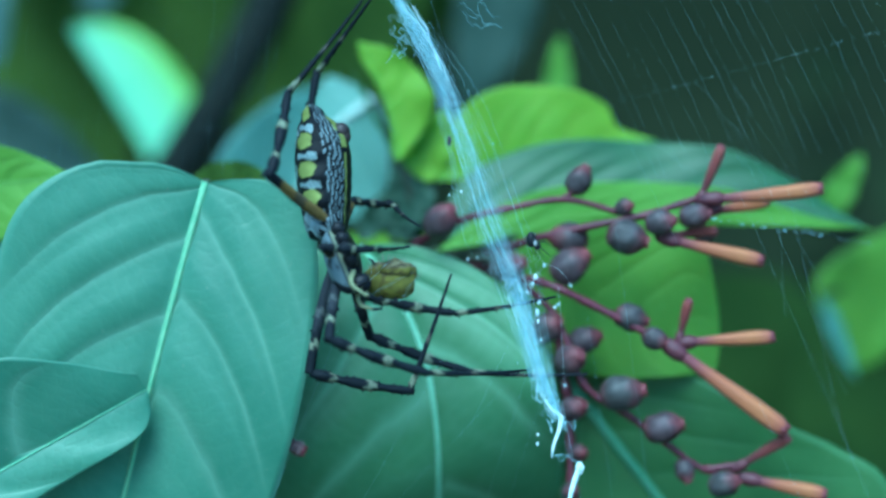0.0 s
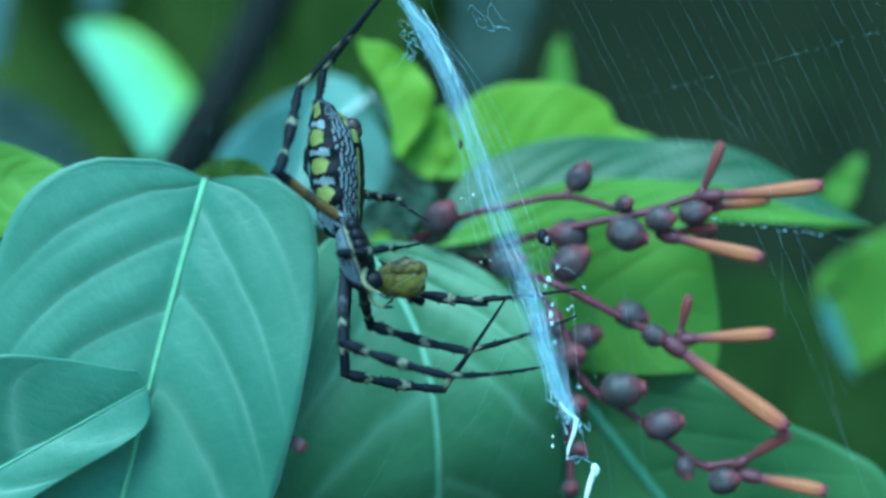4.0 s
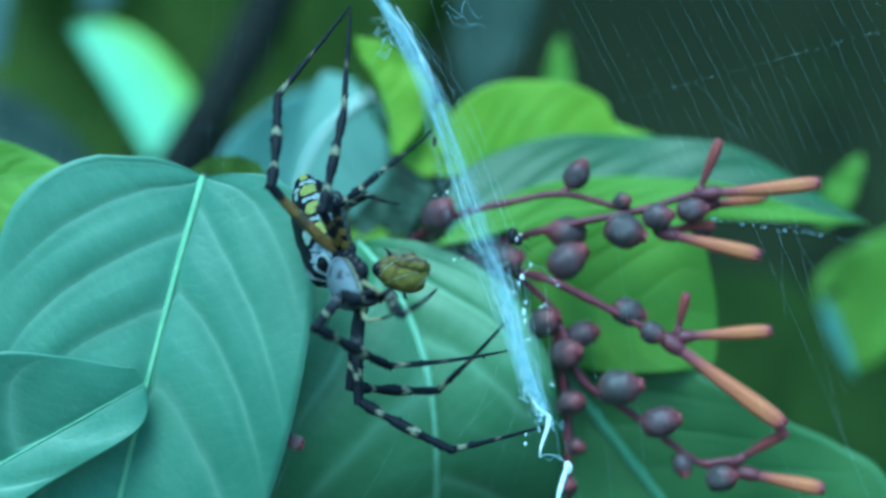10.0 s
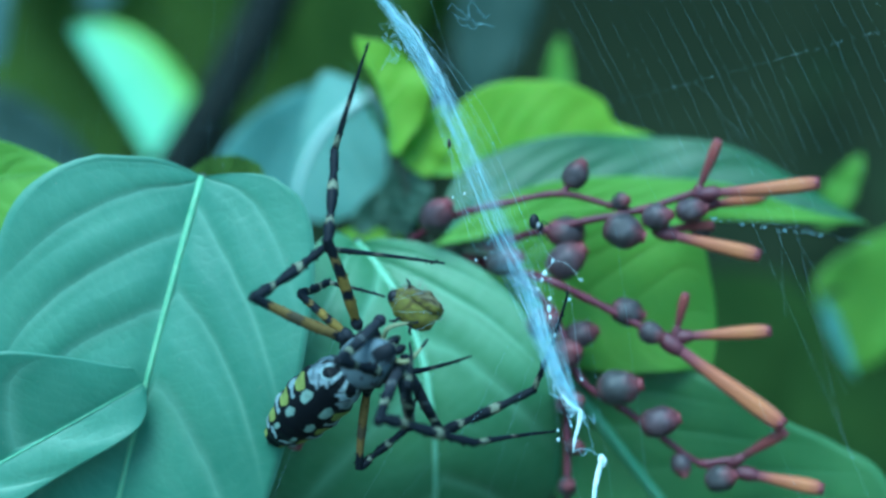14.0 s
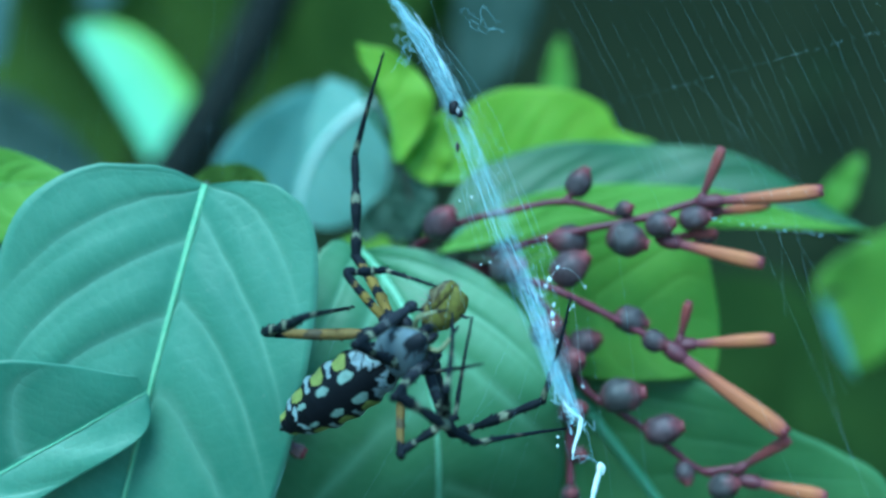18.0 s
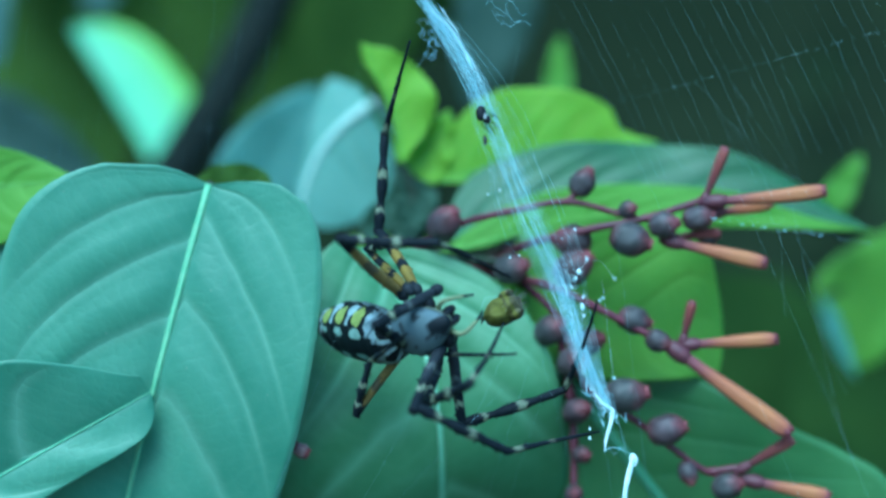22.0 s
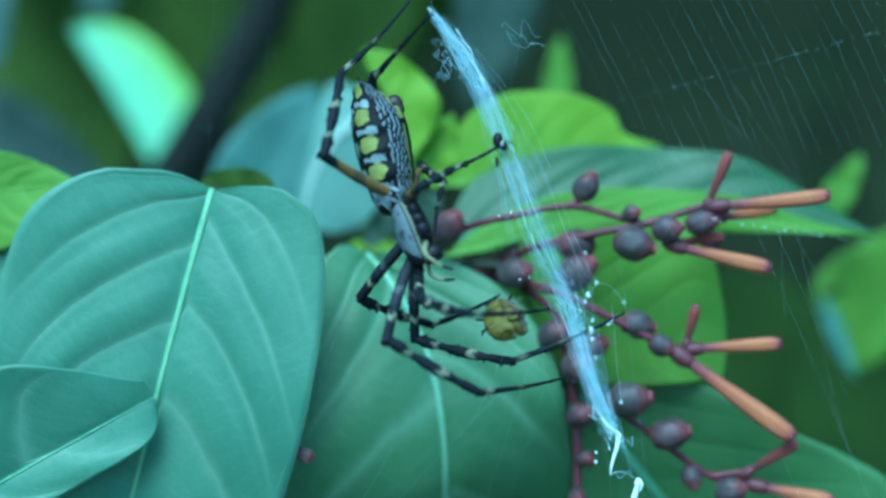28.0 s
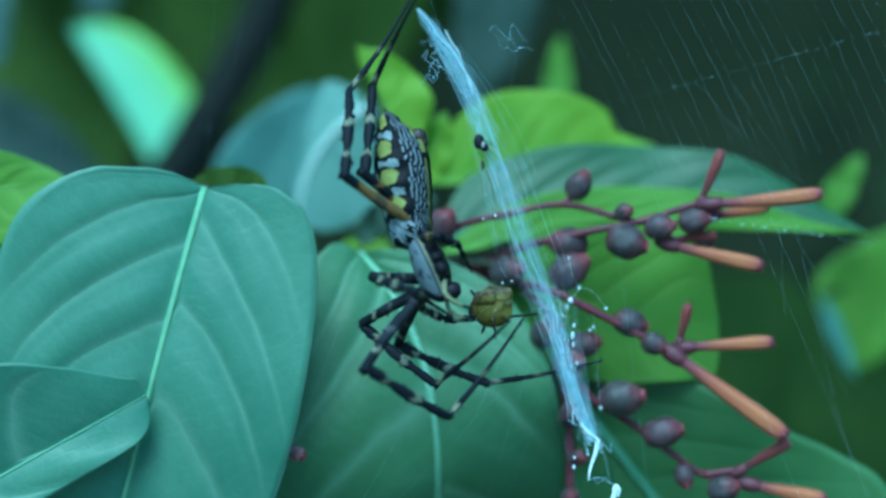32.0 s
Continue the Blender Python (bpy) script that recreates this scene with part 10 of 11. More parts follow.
    walk(leg_parts["N"]["tibia"], track([
        (0,2.16,-13.14,-0.92,-14.7,57.2,-26.6), (0.5,3.58,-12.80,-1.78,-0.6,56.2,-9.8), (1,4.93,-12.33,-2.66,16.2,52.6,10.8), (1.5,3.22,-12.78,-2.75,15.2,50.5,9.5),
        (2,1.48,-12.99,-2.88,13.3,48.5,7.0), (2.5,2.58,-12.97,-2.52,19.2,48.8,14.8), (3,3.76,-12.71,-2.38,25.2,49.3,22.7), (3.5,4.38,-11.25,-2.80,20.8,52.4,17.1),
        (4,5.73,-8.09,-3.28,-3.6,60.3,-11.9), (4.5,7.44,-4.34,-3.73,-45.7,57.1,-60.4), (5,9.07,-1.05,-4.05,-64.5,46.3,-84.1), (5.5,10.11,0.73,-4.14,-68.9,42.0,-90.4),
        (6,10.46,1.03,-2.90,-58.9,50.3,-76.7), (6.5,11.38,0.12,-1.73,-66.6,51.5,-86.5), (7,9.13,1.85,-3.78,-20.4,57.7,-31.4), (7.5,11.19,0.35,-1.21,-15.0,60.2,-25.1),
        (8,10.99,1.30,1.43,-16.1,58.5,-26.4), (8.5,11.27,1.12,1.87,-2.1,58.0,-9.9), (9,11.57,0.99,1.58,20.6,47.8,18.2), (9.5,10.85,3.39,0.51,36.5,1.4,52.5),
        (10,9.49,0.57,-2.61,42.4,-17.5,12.6), (10.5,11.16,-0.25,0.64,38.2,-28.5,23.3), (11,9.82,-5.90,1.43,35.4,-27.8,29.2), (11.5,9.99,-6.35,1.72,34.2,-39.6,31.2),
        (12,10.35,-6.26,2.22,30.5,-52.1,36.4), (12.5,9.07,-7.00,2.44,37.4,-54.2,27.8), (13,7.88,-7.91,2.47,41.2,-51.9,23.0), (13.5,7.03,-8.22,2.27,37.2,-44.0,28.4),
        (14,6.37,-8.56,2.03,35.0,-36.2,31.8), (14.5,5.71,-8.91,3.77,34.3,-43.2,32.9), (15,5.74,-8.54,4.18,34.7,-41.6,32.3), (15.5,5.83,-7.95,4.48,35.5,-38.1,31.1),
        (16,5.92,-7.45,4.66,36.0,-34.4,30.2), (16.5,5.88,-7.36,4.72,36.1,-32.1,30.1), (17,5.40,-8.97,3.12,34.9,-26.8,32.5), (17.5,5.38,-9.02,2.34,37.7,-29.3,26.7),
        (18,5.20,-9.03,2.00,40.9,-30.7,20.2), (18.5,4.56,-9.35,2.83,38.1,-35.1,25.3), (19,3.58,-9.61,3.88,32.9,-43.5,33.5), (19.5,3.52,-9.81,4.48,27.9,-53.6,40.2),
        (20,3.66,-10.10,4.92,21.4,-60.4,47.9), (20.5,3.52,-9.90,5.35,19.4,-64.3,50.1), (21,3.53,-9.66,5.68,19.0,-68.2,50.6), (21.5,3.69,-8.44,5.16,45.0,-49.7,20.7),
        (22,3.65,-6.96,5.31,52.0,-18.7,8.8), (22.5,3.92,-7.11,6.76,50.7,-22.8,12.5), (23,5.53,-5.09,7.02,52.9,-12.4,5.3), (23.5,11.24,-3.56,2.27,45.1,-14.7,37.8),
        (24,5.91,2.02,4.83,43.1,-0.1,52.7), (24.5,8.10,3.59,-1.54,43.3,-3.4,47.9), (25,8.67,2.93,-2.57,43.0,9.1,41.8), (25.5,12.79,-2.47,2.56,24.4,49.3,6.9),
        (26,12.52,-2.02,3.25,28.1,45.7,11.9), (26.5,12.41,-1.22,3.38,35.5,35.8,23.1), (27,12.49,-0.48,3.26,40.4,24.5,32.7), (27.5,12.72,-0.22,3.22,41.8,19.5,36.6),
        (28,12.50,-0.94,2.64,43.0,19.9,40.0), (28.5,6.65,-2.86,6.50,43.8,18.2,42.6), (29,1.32,-3.85,10.17,44.1,16.9,43.7), (29.5,1.97,-4.27,10.35,43.9,22.1,42.9),
        (30,2.48,-4.61,10.57,41.3,28.1,36.7), (30.5,3.40,-0.70,9.14,24.8,32.5,4.7), (31,4.79,3.26,7.42,12.9,26.0,-19.4), (31.5,4.34,3.44,7.10,27.7,25.6,13.9),
        (32,3.89,3.51,6.93,40.0,16.3,47.4)]))
    walk(leg_parts["N"]["metatarsus"], track([
        (0,7.52,-15.83,-10.20,21.5,63.4,34.1), (0.5,9.57,-13.84,-10.85,28.0,63.5,41.4), (1,11.15,-11.14,-10.95,30.3,65.5,43.9), (1.5,9.78,-11.68,-10.82,15.2,68.2,27.5),
        (2,8.35,-12.14,-10.72,-0.5,69.8,10.8), (2.5,9.27,-11.20,-10.43,6.1,71.0,17.7), (3,10.04,-10.08,-10.28,16.0,70.3,28.3), (3.5,10.04,-9.50,-10.49,16.3,68.3,28.6),
        (4,9.90,-8.97,-10.75,15.4,66.3,27.6), (4.5,9.77,-8.43,-11.01,14.3,64.2,26.4), (5,9.77,-7.84,-11.19,14.0,62.0,26.0), (5.5,10.06,-7.16,-11.24,14.9,59.8,27.1),
        (6,12.02,-5.56,-11.05,17.3,50.9,30.0), (6.5,11.78,-6.46,-10.02,30.6,64.3,45.7), (7,14.17,-1.22,-13.12,-39.2,69.9,-28.6), (7.5,16.15,-1.98,-10.80,-90.7,69.4,-83.0),
        (8,16.04,-1.20,-7.77,-115.1,65.3,-109.4), (8.5,16.93,0.13,-7.32,-112.9,74.6,-107.0), (9,18.25,3.18,-6.19,-107.0,77.2,-101.0), (9.5,17.29,11.78,0.24,-106.2,26.6,-100.0),
        (10,19.22,2.75,0.53,-146.5,42.7,-165.2), (10.5,19.64,3.40,5.66,-152.3,48.2,-173.4), (11,18.04,-1.32,6.39,-175.2,56.2,157.9), (11.5,17.08,-2.05,8.56,168.0,60.5,138.3),
        (12,15.64,-2.37,10.66,153.7,60.6,121.8), (12.5,14.53,-4.11,11.01,151.6,57.1,119.4), (13,13.94,-5.34,10.87,152.8,55.6,120.8), (13.5,13.80,-4.57,9.69,164.6,58.9,134.9),
        (14,13.80,-3.96,8.42,177.0,60.3,149.2), (14.5,12.35,-4.62,11.19,164.6,69.2,135.6), (15,12.56,-4.22,11.36,168.8,68.6,140.0), (15.5,13.10,-3.56,11.14,176.5,66.8,148.3),
        (16,13.62,-2.97,10.76,-178.1,64.2,154.3), (16.5,13.81,-2.77,10.46,-178.0,62.0,154.4), (17,13.56,-3.78,8.00,178.2,62.6,150.1), (17.5,13.79,-4.80,7.62,163.3,59.7,133.2),
        (18,13.89,-5.84,7.50,152.6,56.9,120.6), (18.5,12.54,-5.57,9.04,149.2,62.4,116.6), (19,10.12,-5.28,11.32,130.7,69.2,96.4), (19.5,8.42,-5.68,13.17,101.1,63.9,64.3),
        (20,7.23,-6.15,14.29,90.9,56.0,52.6), (20.5,6.52,-6.31,15.07,92.2,57.3,54.2), (21,6.06,-6.58,15.64,94.3,60.1,56.6), (21.5,9.91,-6.08,13.00,105.7,73.2,69.0),
        (22,13.56,-5.43,8.72,-179.7,78.9,145.1), (22.5,13.38,-5.01,10.83,-153.3,83.4,171.8), (23,15.65,-4.15,9.25,-93.4,71.1,-127.4), (23.5,19.25,2.65,4.92,-84.6,48.9,-117.3),
        (24,12.27,10.38,4.85,-104.4,48.0,-143.6), (24.5,15.14,11.37,-0.92,-94.6,22.9,-127.2), (25,16.36,9.80,-4.23,-92.9,24.3,-122.9), (25.5,19.49,-1.66,-5.29,-104.7,73.2,-137.1),
        (26,19.66,-0.52,-4.23,-91.7,67.0,-123.3), (26.5,19.93,2.00,-2.51,-84.7,51.3,-115.3), (27,20.27,4.52,-0.96,-83.1,36.0,-113.0), (27.5,20.59,5.62,-0.26,-82.6,29.9,-112.1),
        (28,19.98,5.34,-0.89,-74.2,47.8,-98.9), (28.5,14.20,4.09,3.13,-77.4,40.2,-103.5), (29,8.60,3.10,7.12,-78.9,31.2,-106.1), (29.5,8.61,1.90,6.67,-76.3,43.0,-101.8),
        (30,9.70,0.78,5.77,-73.2,55.4,-97.7), (30.5,12.12,0.01,3.57,-73.1,43.6,-97.6), (31,14.16,-0.04,2.58,-73.0,29.5,-97.4), (31.5,12.55,5.47,3.06,-72.3,22.1,-95.7),
        (32,10.74,10.95,3.98,-71.1,15.9,-92.2)]))
    walk(prey, track([
        (0,-6.23,-1.20,-3.58,0.0,-0.0,0.0), (0.5,-5.83,-1.20,-3.62,0.0,-0.1,0.0), (1,-5.44,-1.20,-3.71,0.0,-0.3,0.0), (1.5,-6.26,-1.20,-3.90,0.0,-0.7,0.0),
        (2,-7.09,-1.20,-4.04,0.0,-1.2,0.0), (2.5,-6.21,-1.20,-3.91,0.0,-1.8,0.0), (3,-5.24,-1.20,-3.71,0.0,-2.6,0.0), (3.5,-5.08,-1.20,-3.59,0.0,-3.5,0.0),
        (4,-4.95,-1.20,-3.46,0.0,-4.5,0.0), (4.5,-4.85,-1.20,-3.35,0.0,-5.7,0.0), (5,-4.79,-1.20,-3.28,0.0,-7.0,0.0), (5.5,-4.77,-1.20,-3.25,0.0,-8.4,0.0),
        (6,-4.91,-1.20,-3.91,0.0,-10.0,0.0), (6.5,-4.24,-1.20,-4.24,0.0,-40.4,0.0), (7,-11.53,-1.20,-4.57,0.0,-70.0,0.0), (7.5,-7.89,-1.20,-4.24,0.0,-43.8,0.0),
        (8,-3.78,-1.20,-4.04,0.0,-10.0,0.0), (8.5,-4.87,-1.20,-4.04,0.0,3.7,0.0), (9,-6.23,-1.20,-4.04,0.0,10.0,0.0), (9.5,-6.56,-1.20,-2.59,0.0,10.0,0.0),
        (10,-4.77,-1.20,-2.72,0.0,10.0,0.0), (10.5,-2.59,-1.20,-0.27,0.0,-0.0,0.0), (11,-1.59,-1.20,-2.45,0.0,-10.0,0.0), (11.5,-2.04,-1.20,-4.52,0.0,-10.0,0.0),
        (12,-2.92,-1.20,-5.90,0.0,-10.0,0.0), (12.5,-4.39,-1.20,-6.31,0.0,-10.0,0.0), (13,-5.44,-1.20,-6.56,0.0,-10.0,0.0), (13.5,-4.34,-1.20,-6.71,0.0,10.0,0.0),
        (14,-3.25,-1.20,-6.89,0.0,30.0,0.0), (14.5,-3.91,-1.20,-7.89,0.0,25.8,0.0), (15,-3.81,-1.20,-7.72,0.0,15.0,0.0), (15.5,-3.54,-1.20,-7.32,0.0,0.2,0.0),
        (16,-3.12,-1.20,-6.88,0.0,-15.6,0.0), (16.5,-2.59,-1.20,-6.56,0.0,-30.0,0.0), (17,-0.27,-1.20,-6.43,0.0,-40.0,0.0), (17.5,-0.10,-1.20,-6.66,0.0,-46.8,0.0),
        (18,0.07,-1.20,-6.89,0.0,-50.0,0.0), (18.5,1.16,-1.20,-6.66,-4.7,-1.7,70.1), (19,2.72,-1.20,-6.23,28.3,-29.5,132.4), (19.5,4.19,-1.20,-5.63,25.8,-29.6,135.6),
        (20,5.04,-1.20,-5.24,21.9,-28.0,139.5), (20.5,4.71,-1.20,-5.60,18.3,-26.2,143.2), (21,4.37,-1.20,-6.23,16.1,-25.7,146.3), (21.5,5.70,-1.20,-6.93,-21.6,-40.5,-148.6),
        (22,7.03,-1.20,-7.36,-59.3,-11.5,-96.8), (22.5,5.37,-1.20,-6.89,-53.0,33.8,-67.2), (23,7.69,-1.20,-7.89,-53.0,33.8,-67.2), (23.5,5.37,-1.20,-7.23,-53.0,33.8,-67.2),
        (24,6.03,-1.20,-6.56,-53.0,33.8,-67.2), (24.5,7.36,-1.20,-7.56,-53.0,33.8,-67.2), (25,7.16,-1.20,-6.56,-53.0,33.8,-67.2), (25.5,4.71,-1.20,-8.22,-53.0,33.8,-67.2),
        (26,4.80,-1.20,-8.17,-53.0,33.8,-67.2), (26.5,5.04,-1.20,-8.05,-53.0,33.8,-67.2), (27,5.40,-1.20,-7.94,-53.0,33.8,-67.2), (27.5,5.83,-1.20,-7.89,-53.0,33.8,-67.2),
        (28,7.03,-1.20,-8.22,-53.0,33.8,-67.2), (28.5,6.93,-1.20,-8.44,-52.2,33.5,-66.8), (29,6.69,-1.20,-8.55,-50.0,32.7,-65.6), (29.5,5.97,-1.20,-8.55,-46.6,31.4,-63.8),
        (30,5.37,-1.20,-8.55,-42.4,29.5,-61.7), (30.5,7.19,-1.20,-8.55,-20.4,16.3,-53.0), (31,9.01,-1.20,-8.55,0.0,-0.0,-50.0), (31.5,7.29,-1.20,-7.72,5.4,-4.5,-50.2),
        (32,5.57,-1.20,-6.89,7.7,-6.4,-50.4)], 1.0))
    walk(small_spider, track([
        (0,10.69,-0.80,0.60,0.0,-0.0,0.0), (0.5,11.12,-0.80,0.73,0.0,-0.0,0.0), (1,11.56,-0.80,0.86,0.0,-0.0,0.0), (1.5,10.89,-0.80,0.46,0.0,-0.0,0.0),
        (2,10.23,-0.80,0.07,0.0,-0.0,0.0), (2.5,10.83,-0.80,0.45,0.0,-0.0,0.0), (3,11.56,-0.80,0.86,0.0,-0.0,0.0), (3.5,11.80,-0.80,0.93,0.0,-0.0,0.0),
        (4,12.02,-0.80,0.99,0.0,-0.0,0.0), (4.5,12.20,-0.80,1.03,0.0,-0.0,0.0), (5,12.31,-0.80,1.05,0.0,-0.0,0.0), (5.5,12.35,-0.80,1.06,0.0,-0.0,0.0),
        (6,11.82,-0.80,0.60,0.0,-0.0,0.0), (6.5,11.36,-0.80,0.73,0.0,-0.0,0.0), (7,13.35,-0.80,2.19,0.0,-0.0,0.0), (7.5,12.22,-0.80,1.73,0.0,-0.0,0.0),
        (8,12.02,-0.80,2.19,0.0,-0.0,0.0), (8.5,10.79,-0.80,2.19,0.0,-0.0,0.0), (9,9.03,-0.80,2.19,0.0,-0.0,0.0), (9.5,7.70,-0.80,1.39,0.0,-0.0,0.0),
        (10,8.50,-0.80,1.06,0.0,-0.0,0.0), (10.5,13.02,-0.80,2.06,0.0,-0.0,0.0), (11,12.88,-0.80,1.93,0.0,-0.0,0.0), (11.5,12.71,-0.80,2.14,0.0,-0.0,0.0),
        (12,12.49,-0.80,2.59,0.0,-0.0,0.0), (12.5,12.18,-0.80,3.50,0.0,-0.0,0.0), (13,11.82,-0.80,4.18,0.0,-0.0,0.0), (13.5,11.33,-0.80,3.75,0.0,-0.0,0.0),
        (14,11.02,-0.80,2.72,0.0,-0.0,0.0), (14.5,12.02,-0.80,-0.60,0.0,-0.0,0.0), (15,10.44,-0.80,1.39,0.0,-0.0,0.0), (15.5,6.97,-0.80,5.98,0.0,-0.0,0.0),
        (16,3.50,-0.80,11.10,0.0,-0.0,0.0), (16.5,1.93,-0.80,14.68,0.0,-0.0,0.0), (17,2.06,-0.80,16.14,0.0,-0.0,0.0), (17.5,1.83,-0.80,16.14,0.0,-0.0,0.0),
        (18,1.59,-0.80,16.14,0.0,-0.0,0.0), (18.5,2.11,-0.80,16.47,0.0,-0.0,0.0), (19,2.92,-0.80,16.80,0.0,-0.0,0.0), (19.5,3.48,-0.80,16.74,0.0,-0.0,0.0),
        (20,4.05,-0.80,16.67,0.0,-0.0,0.0), (20.5,4.90,-0.80,16.67,0.0,-0.0,0.0), (21,5.45,-0.80,16.67,0.0,-0.0,0.0), (21.5,5.23,-0.80,16.16,0.0,-0.0,0.0),
        (22,4.78,-0.80,15.47,0.0,-0.0,0.0), (22.5,4.05,-0.80,15.21,0.0,-0.0,0.0), (23,5.51,-0.80,15.34,0.0,-0.0,0.0), (23.5,5.58,-0.80,15.21,0.0,-0.0,0.0),
        (24,6.38,-0.80,14.35,0.0,-0.0,0.0), (24.5,7.04,-0.80,12.68,0.0,-0.0,0.0), (25,6.71,-0.80,13.15,0.0,-0.0,0.0), (25.5,6.38,-0.80,11.89,0.0,-0.0,0.0),
        (26,6.41,-0.80,11.96,0.0,-0.0,0.0), (26.5,6.50,-0.80,12.12,0.0,-0.0,0.0), (27,6.61,-0.80,12.28,0.0,-0.0,0.0), (27.5,6.71,-0.80,12.35,0.0,-0.0,0.0),
        (28,6.77,-0.80,12.29,0.0,-0.0,0.0), (28.5,7.00,-0.80,12.03,0.0,-0.0,0.0), (29,7.17,-0.80,11.82,0.0,-0.0,0.0), (29.5,6.38,-0.80,11.84,0.0,-0.0,0.0),
        (30,5.58,-0.80,11.89,0.0,-0.0,0.0), (30.5,5.58,-0.80,12.17,0.0,-0.0,0.0), (31,5.58,-0.80,12.42,0.0,-0.0,0.0), (31.5,5.05,-0.80,12.29,0.0,-0.0,0.0),
        (32,4.52,-0.80,12.15,0.0,-0.0,0.0)], 1.0))
    walk(silk_band, track([
        (0,5.05,0.00,4.08,0.0,0.1,0.0), (0.5,5.40,0.00,3.97,0.0,-0.2,0.0), (1,5.75,0.00,3.82,0.0,-0.7,0.0), (1.5,5.11,0.00,3.70,0.0,-0.9,0.0),
        (2,4.46,0.00,3.63,0.0,-1.1,0.0), (2.5,5.29,0.00,3.61,0.0,-0.9,0.0), (3,6.19,0.00,3.59,0.0,-0.8,0.0), (3.5,6.36,0.00,3.63,0.0,-0.7,0.0),
        (4,6.50,0.00,3.75,0.0,-0.6,0.0), (4.5,6.61,0.00,3.90,0.0,-0.5,0.0), (5,6.68,0.00,4.02,0.0,-0.4,0.0), (5.5,6.72,0.00,4.06,0.0,-0.3,0.0),
        (6,6.17,0.00,3.60,0.0,-0.4,0.0), (6.5,5.07,0.00,3.11,0.0,0.4,0.0), (7,6.78,0.00,3.93,0.0,-3.4,0.0), (7.5,5.71,0.00,4.23,0.0,-1.9,0.0),
        (8,5.76,0.00,4.69,0.0,0.5,0.0), (8.5,5.31,0.00,4.89,0.0,0.5,0.0), (9,3.12,0.00,4.67,0.0,0.0,0.0), (9.5,1.97,0.00,4.01,0.0,-0.8,0.0),
        (10,3.38,0.00,4.04,0.0,-0.4,0.0), (10.5,8.55,0.00,5.07,0.0,-2.6,0.0), (11,8.60,0.00,4.87,0.0,-4.6,0.0), (11.5,7.74,0.00,4.89,0.0,-5.5,0.0),
        (12,6.47,0.00,4.91,0.0,-5.7,0.0), (12.5,6.15,0.00,4.63,0.0,-5.3,0.0), (13,6.07,0.00,4.27,0.0,-4.8,0.0), (13.5,5.76,0.00,4.19,0.0,-4.5,0.0),
        (14,5.63,0.00,4.09,0.0,-3.9,0.0), (14.5,5.93,0.00,3.66,0.0,-3.8,0.0), (15,5.80,0.00,3.79,0.0,-3.5,0.0), (15.5,5.49,0.00,3.97,0.0,-3.2,0.0),
        (16,5.17,0.00,4.17,0.0,-3.0,0.0), (16.5,5.05,0.00,4.29,0.0,-3.1,0.0), (17,6.39,0.00,4.12,0.0,-2.9,0.0), (17.5,5.62,0.00,4.50,0.0,-2.4,0.0),
        (18,6.37,0.00,3.54,0.0,-2.2,0.0), (18.5,6.34,0.00,4.10,0.0,-2.3,0.0), (19,7.87,0.00,4.55,0.0,-3.0,0.0), (19.5,7.68,0.00,4.27,0.0,-2.5,0.0),
        (20,9.19,0.00,4.84,0.0,-2.6,0.0), (20.5,9.47,0.00,3.99,0.0,-3.1,0.0), (21,10.36,0.00,4.82,0.0,-3.5,0.0), (21.5,10.02,0.00,4.44,0.0,-2.9,0.0),
        (22,9.74,0.00,4.38,0.0,-3.1,0.0), (22.5,8.69,0.00,4.05,0.0,-4.3,0.0), (23,10.00,0.00,3.95,0.0,-3.8,0.0), (23.5,10.08,0.00,3.98,0.0,-5.8,0.0),
        (24,10.79,0.00,4.08,0.0,-7.0,0.0), (24.5,11.23,0.00,4.17,0.0,-0.5,0.0), (25,10.75,0.00,4.29,0.0,-2.5,0.0), (25.5,9.91,0.00,2.91,0.0,-1.2,0.0),
        (26,9.96,0.00,2.66,0.0,-1.1,0.0), (26.5,10.03,0.00,2.44,0.0,-1.2,0.0), (27,10.11,0.00,2.22,0.0,-1.5,0.0), (27.5,10.22,0.00,2.00,0.0,-1.7,0.0),
        (28,11.00,0.00,1.75,0.0,-1.9,0.0), (28.5,10.93,0.00,1.67,0.0,-2.5,0.0), (29,10.83,0.00,1.59,0.0,-3.0,0.0), (29.5,10.49,0.00,1.35,0.0,-2.5,0.0),
        (30,10.19,0.00,1.12,0.0,-1.6,0.0), (30.5,10.16,0.00,1.12,0.0,-0.7,0.0), (31,10.13,0.00,1.16,0.0,-0.1,0.0), (31.5,9.61,0.00,1.23,0.0,-0.3,0.0),
        (32,9.09,0.00,1.30,0.0,-0.5,0.0)], 1.0))
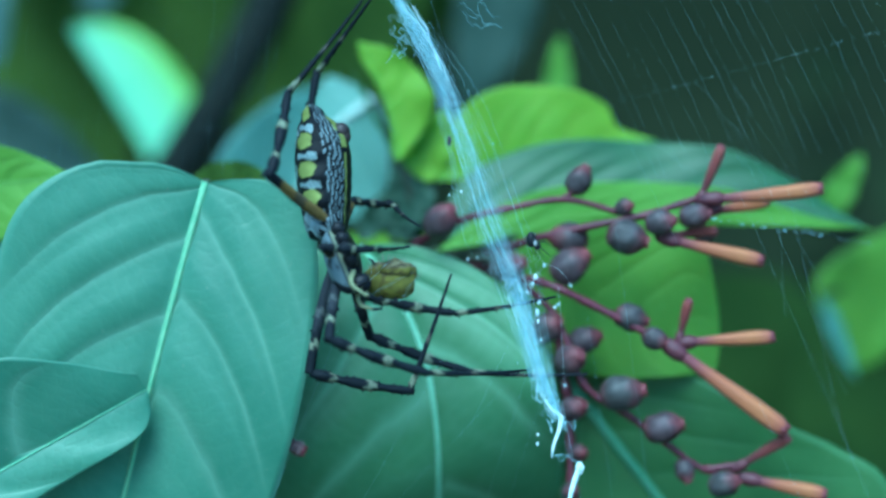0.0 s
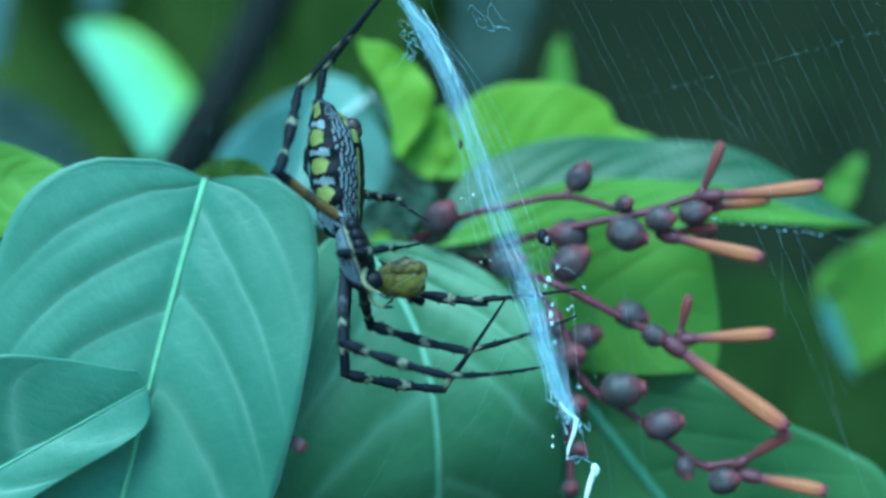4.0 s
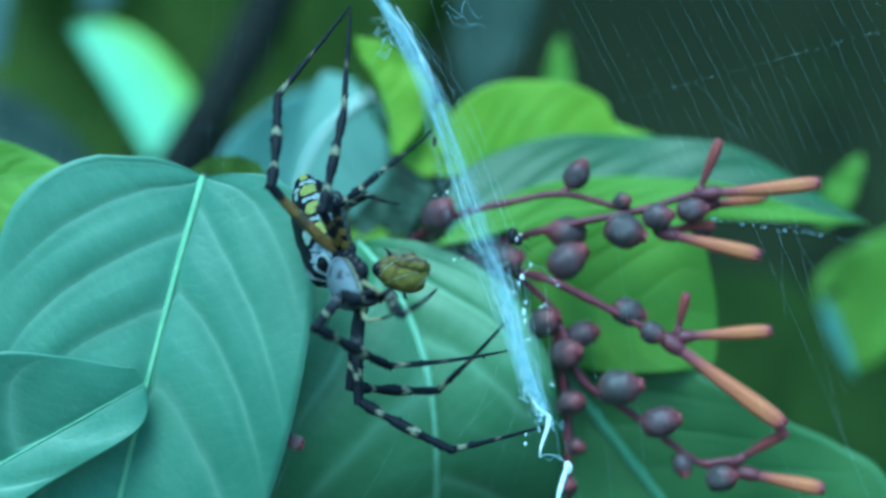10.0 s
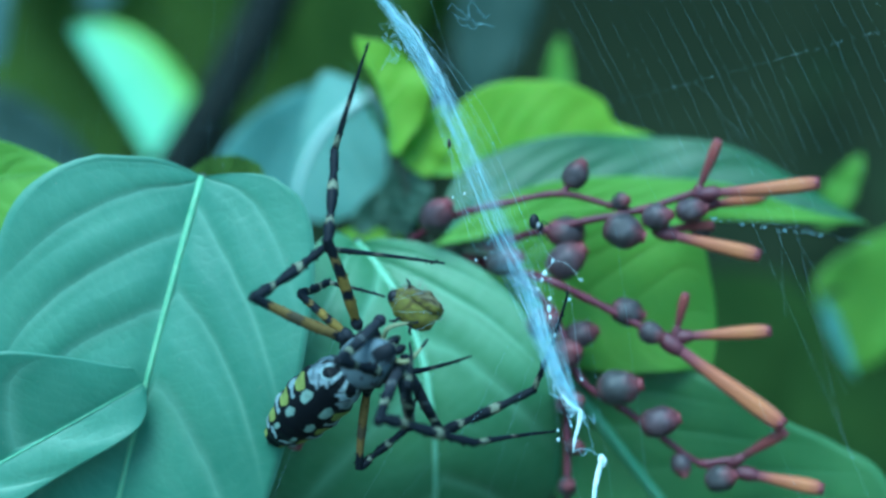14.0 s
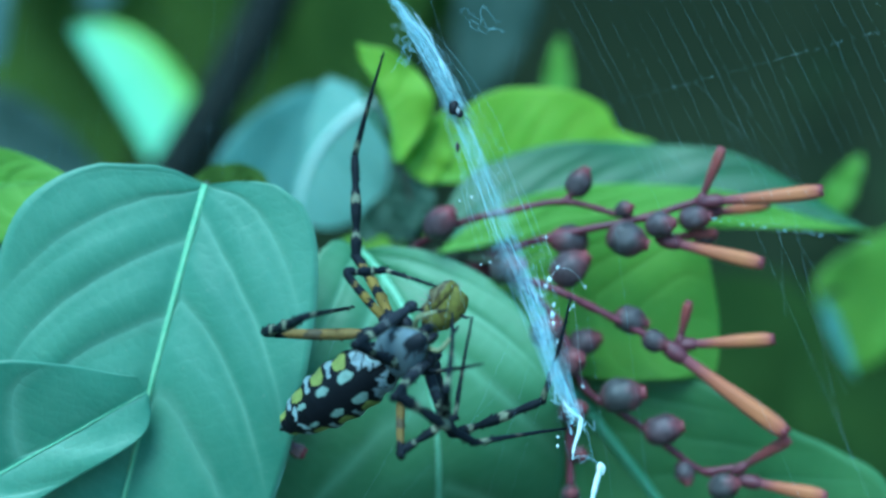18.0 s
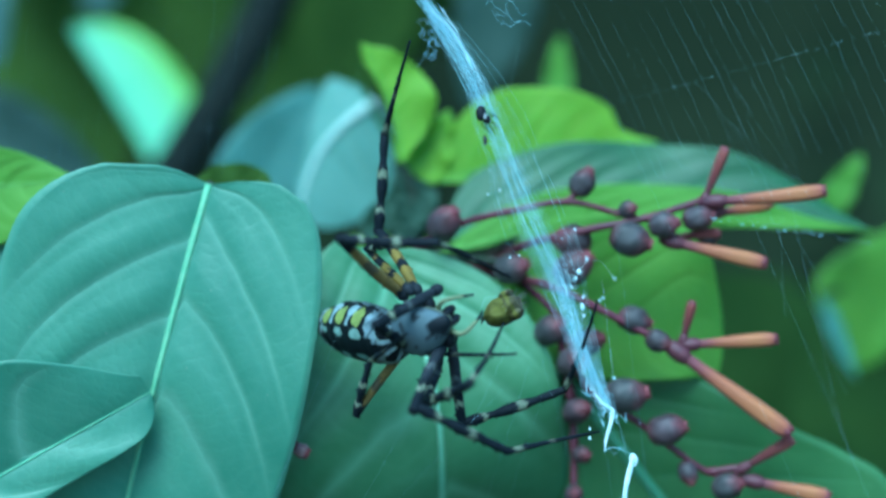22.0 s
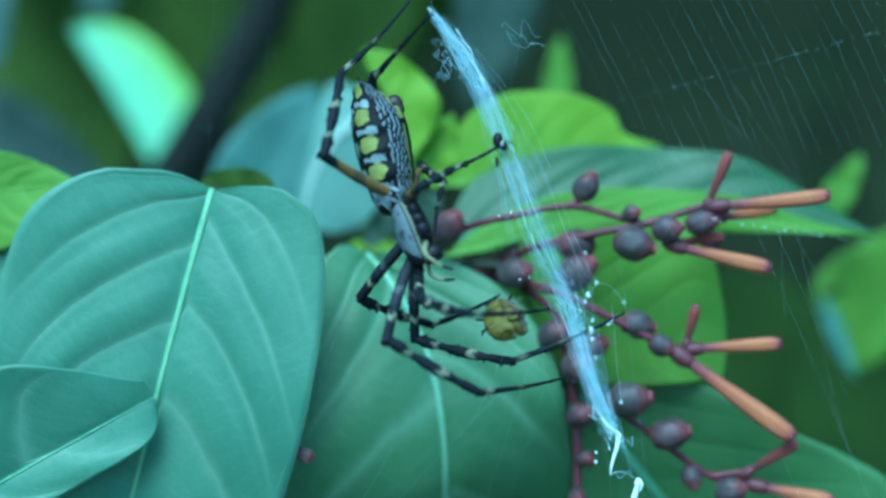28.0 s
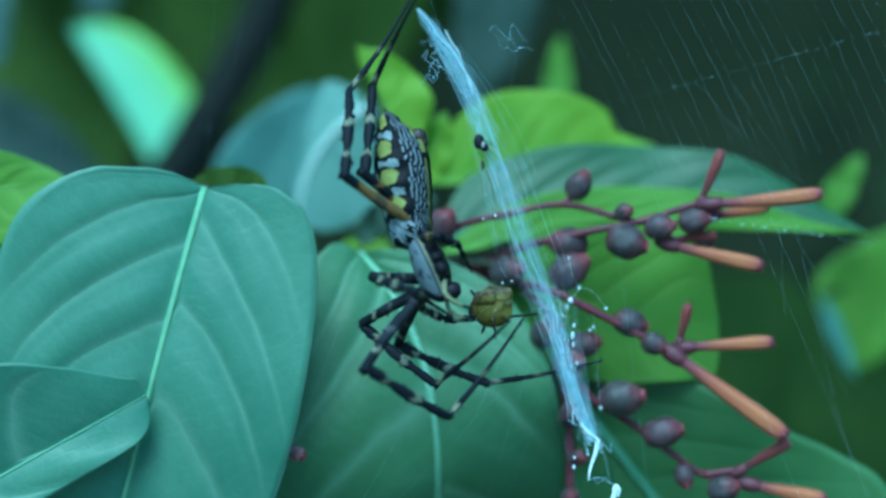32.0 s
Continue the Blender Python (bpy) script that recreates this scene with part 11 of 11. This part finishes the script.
    walk(firebush, track([
        (0,-0.15,0.00,0.00,0.0,-0.0,0.0), (0.5,-1.24,0.00,-0.22,0.0,-0.0,0.0), (1,-0.22,0.00,-0.65,0.0,-0.0,0.0), (1.5,-0.36,0.00,-0.65,0.0,-0.0,0.0),
        (2,-0.36,0.00,-0.07,0.0,-0.0,0.0), (2.5,-0.15,0.00,-0.07,0.0,-0.0,0.0), (3,-0.44,0.00,0.22,0.0,-0.0,0.0), (3.5,-0.22,0.00,0.22,0.0,-0.0,0.0),
        (4,-0.15,0.00,0.40,0.0,-0.0,0.0), (4.5,-0.10,0.00,0.80,0.0,-0.0,0.0), (5,-0.05,0.00,1.20,0.0,-0.0,0.0), (5.5,0.00,0.00,1.38,0.0,-0.0,0.0),
        (6,0.07,0.00,0.36,0.0,-0.0,0.0), (6.5,0.07,0.00,0.73,0.0,-0.0,0.0), (7,0.07,0.00,-0.07,0.0,-0.0,0.0), (7.5,0.00,0.00,0.15,0.0,-0.0,0.0),
        (8,-0.36,0.00,0.22,0.0,-0.0,0.0), (8.5,-0.22,0.00,0.80,0.0,-0.0,0.0), (9,-0.15,0.00,0.22,0.0,-0.0,0.0), (9.5,-1.02,0.00,0.80,0.0,-0.0,0.0),
        (10,-0.44,0.00,0.73,0.0,-0.0,0.0), (10.5,-0.94,0.00,0.94,0.0,-0.0,0.0), (11,-0.94,0.00,0.94,0.0,-0.0,0.0), (11.5,-0.73,0.00,0.80,0.0,-0.0,0.0),
        (12,-0.94,0.00,0.94,0.0,-0.0,0.0), (12.5,-0.73,0.00,0.51,0.0,-0.0,0.0), (13,-0.73,0.00,0.73,0.0,-0.0,0.0), (13.5,-0.22,0.00,0.15,0.0,-0.0,0.0),
        (14,-0.58,0.00,0.73,0.0,-0.0,0.0), (14.5,-0.15,0.00,-0.29,0.0,-0.0,0.0), (15,-0.18,0.00,-0.12,0.0,-0.0,0.0), (15.5,-0.25,0.00,0.25,0.0,-0.0,0.0),
        (16,-0.33,0.00,0.63,0.0,-0.0,0.0), (16.5,-0.36,0.00,0.80,0.0,-0.0,0.0), (17,0.00,0.00,0.00,0.0,-0.0,0.0), (17.5,0.22,0.00,0.22,0.0,-0.0,0.0),
        (18,-0.15,0.00,-0.29,0.0,-0.0,0.0), (18.5,0.00,0.00,-0.22,0.0,-0.0,0.0), (19,-0.15,0.00,0.36,0.0,-0.0,0.0), (19.5,0.22,0.00,-0.29,0.0,-0.0,0.0),
        (20,0.07,0.00,0.22,0.0,-0.0,0.0), (20.5,0.22,0.00,0.00,0.0,-0.0,0.0), (21,0.22,0.00,-0.07,0.0,-0.0,0.0), (21.5,0.22,0.00,0.15,0.0,-0.0,0.0),
        (22,0.29,0.00,-0.29,0.0,-0.0,0.0), (22.5,0.00,0.00,0.22,0.0,-0.0,0.0), (23,0.29,0.00,-0.29,0.0,-0.0,0.0), (23.5,0.07,0.00,0.00,0.0,-0.0,0.0),
        (24,0.07,0.00,0.51,0.0,-0.0,0.0), (24.5,0.44,0.00,-0.44,0.0,-0.0,0.0), (25,0.29,0.00,0.73,0.0,-0.0,0.0), (25.5,0.44,0.00,-0.07,0.0,-0.0,0.0),
        (26,0.44,0.00,-0.19,0.0,-0.0,0.0), (26.5,0.44,0.00,-0.26,0.0,-0.0,0.0), (27,0.44,0.00,-0.33,0.0,-0.0,0.0), (27.5,0.44,0.00,-0.44,0.0,-0.0,0.0),
        (28,0.73,0.00,-0.87,0.0,-0.0,0.0), (28.5,0.29,0.00,-0.44,0.0,-0.0,0.0), (29,0.73,0.00,-1.09,0.0,-0.0,0.0), (29.5,0.29,0.00,-0.29,0.0,-0.0,0.0),
        (30,0.22,0.00,-0.65,0.0,-0.0,0.0), (30.5,0.07,0.00,-0.44,0.0,-0.0,0.0), (31,0.29,0.00,-0.73,0.0,-0.0,0.0), (31.5,-0.15,0.00,-0.51,0.0,-0.0,0.0),
        (32,-0.22,0.00,-0.65,0.0,-0.0,0.0)]))


motions()
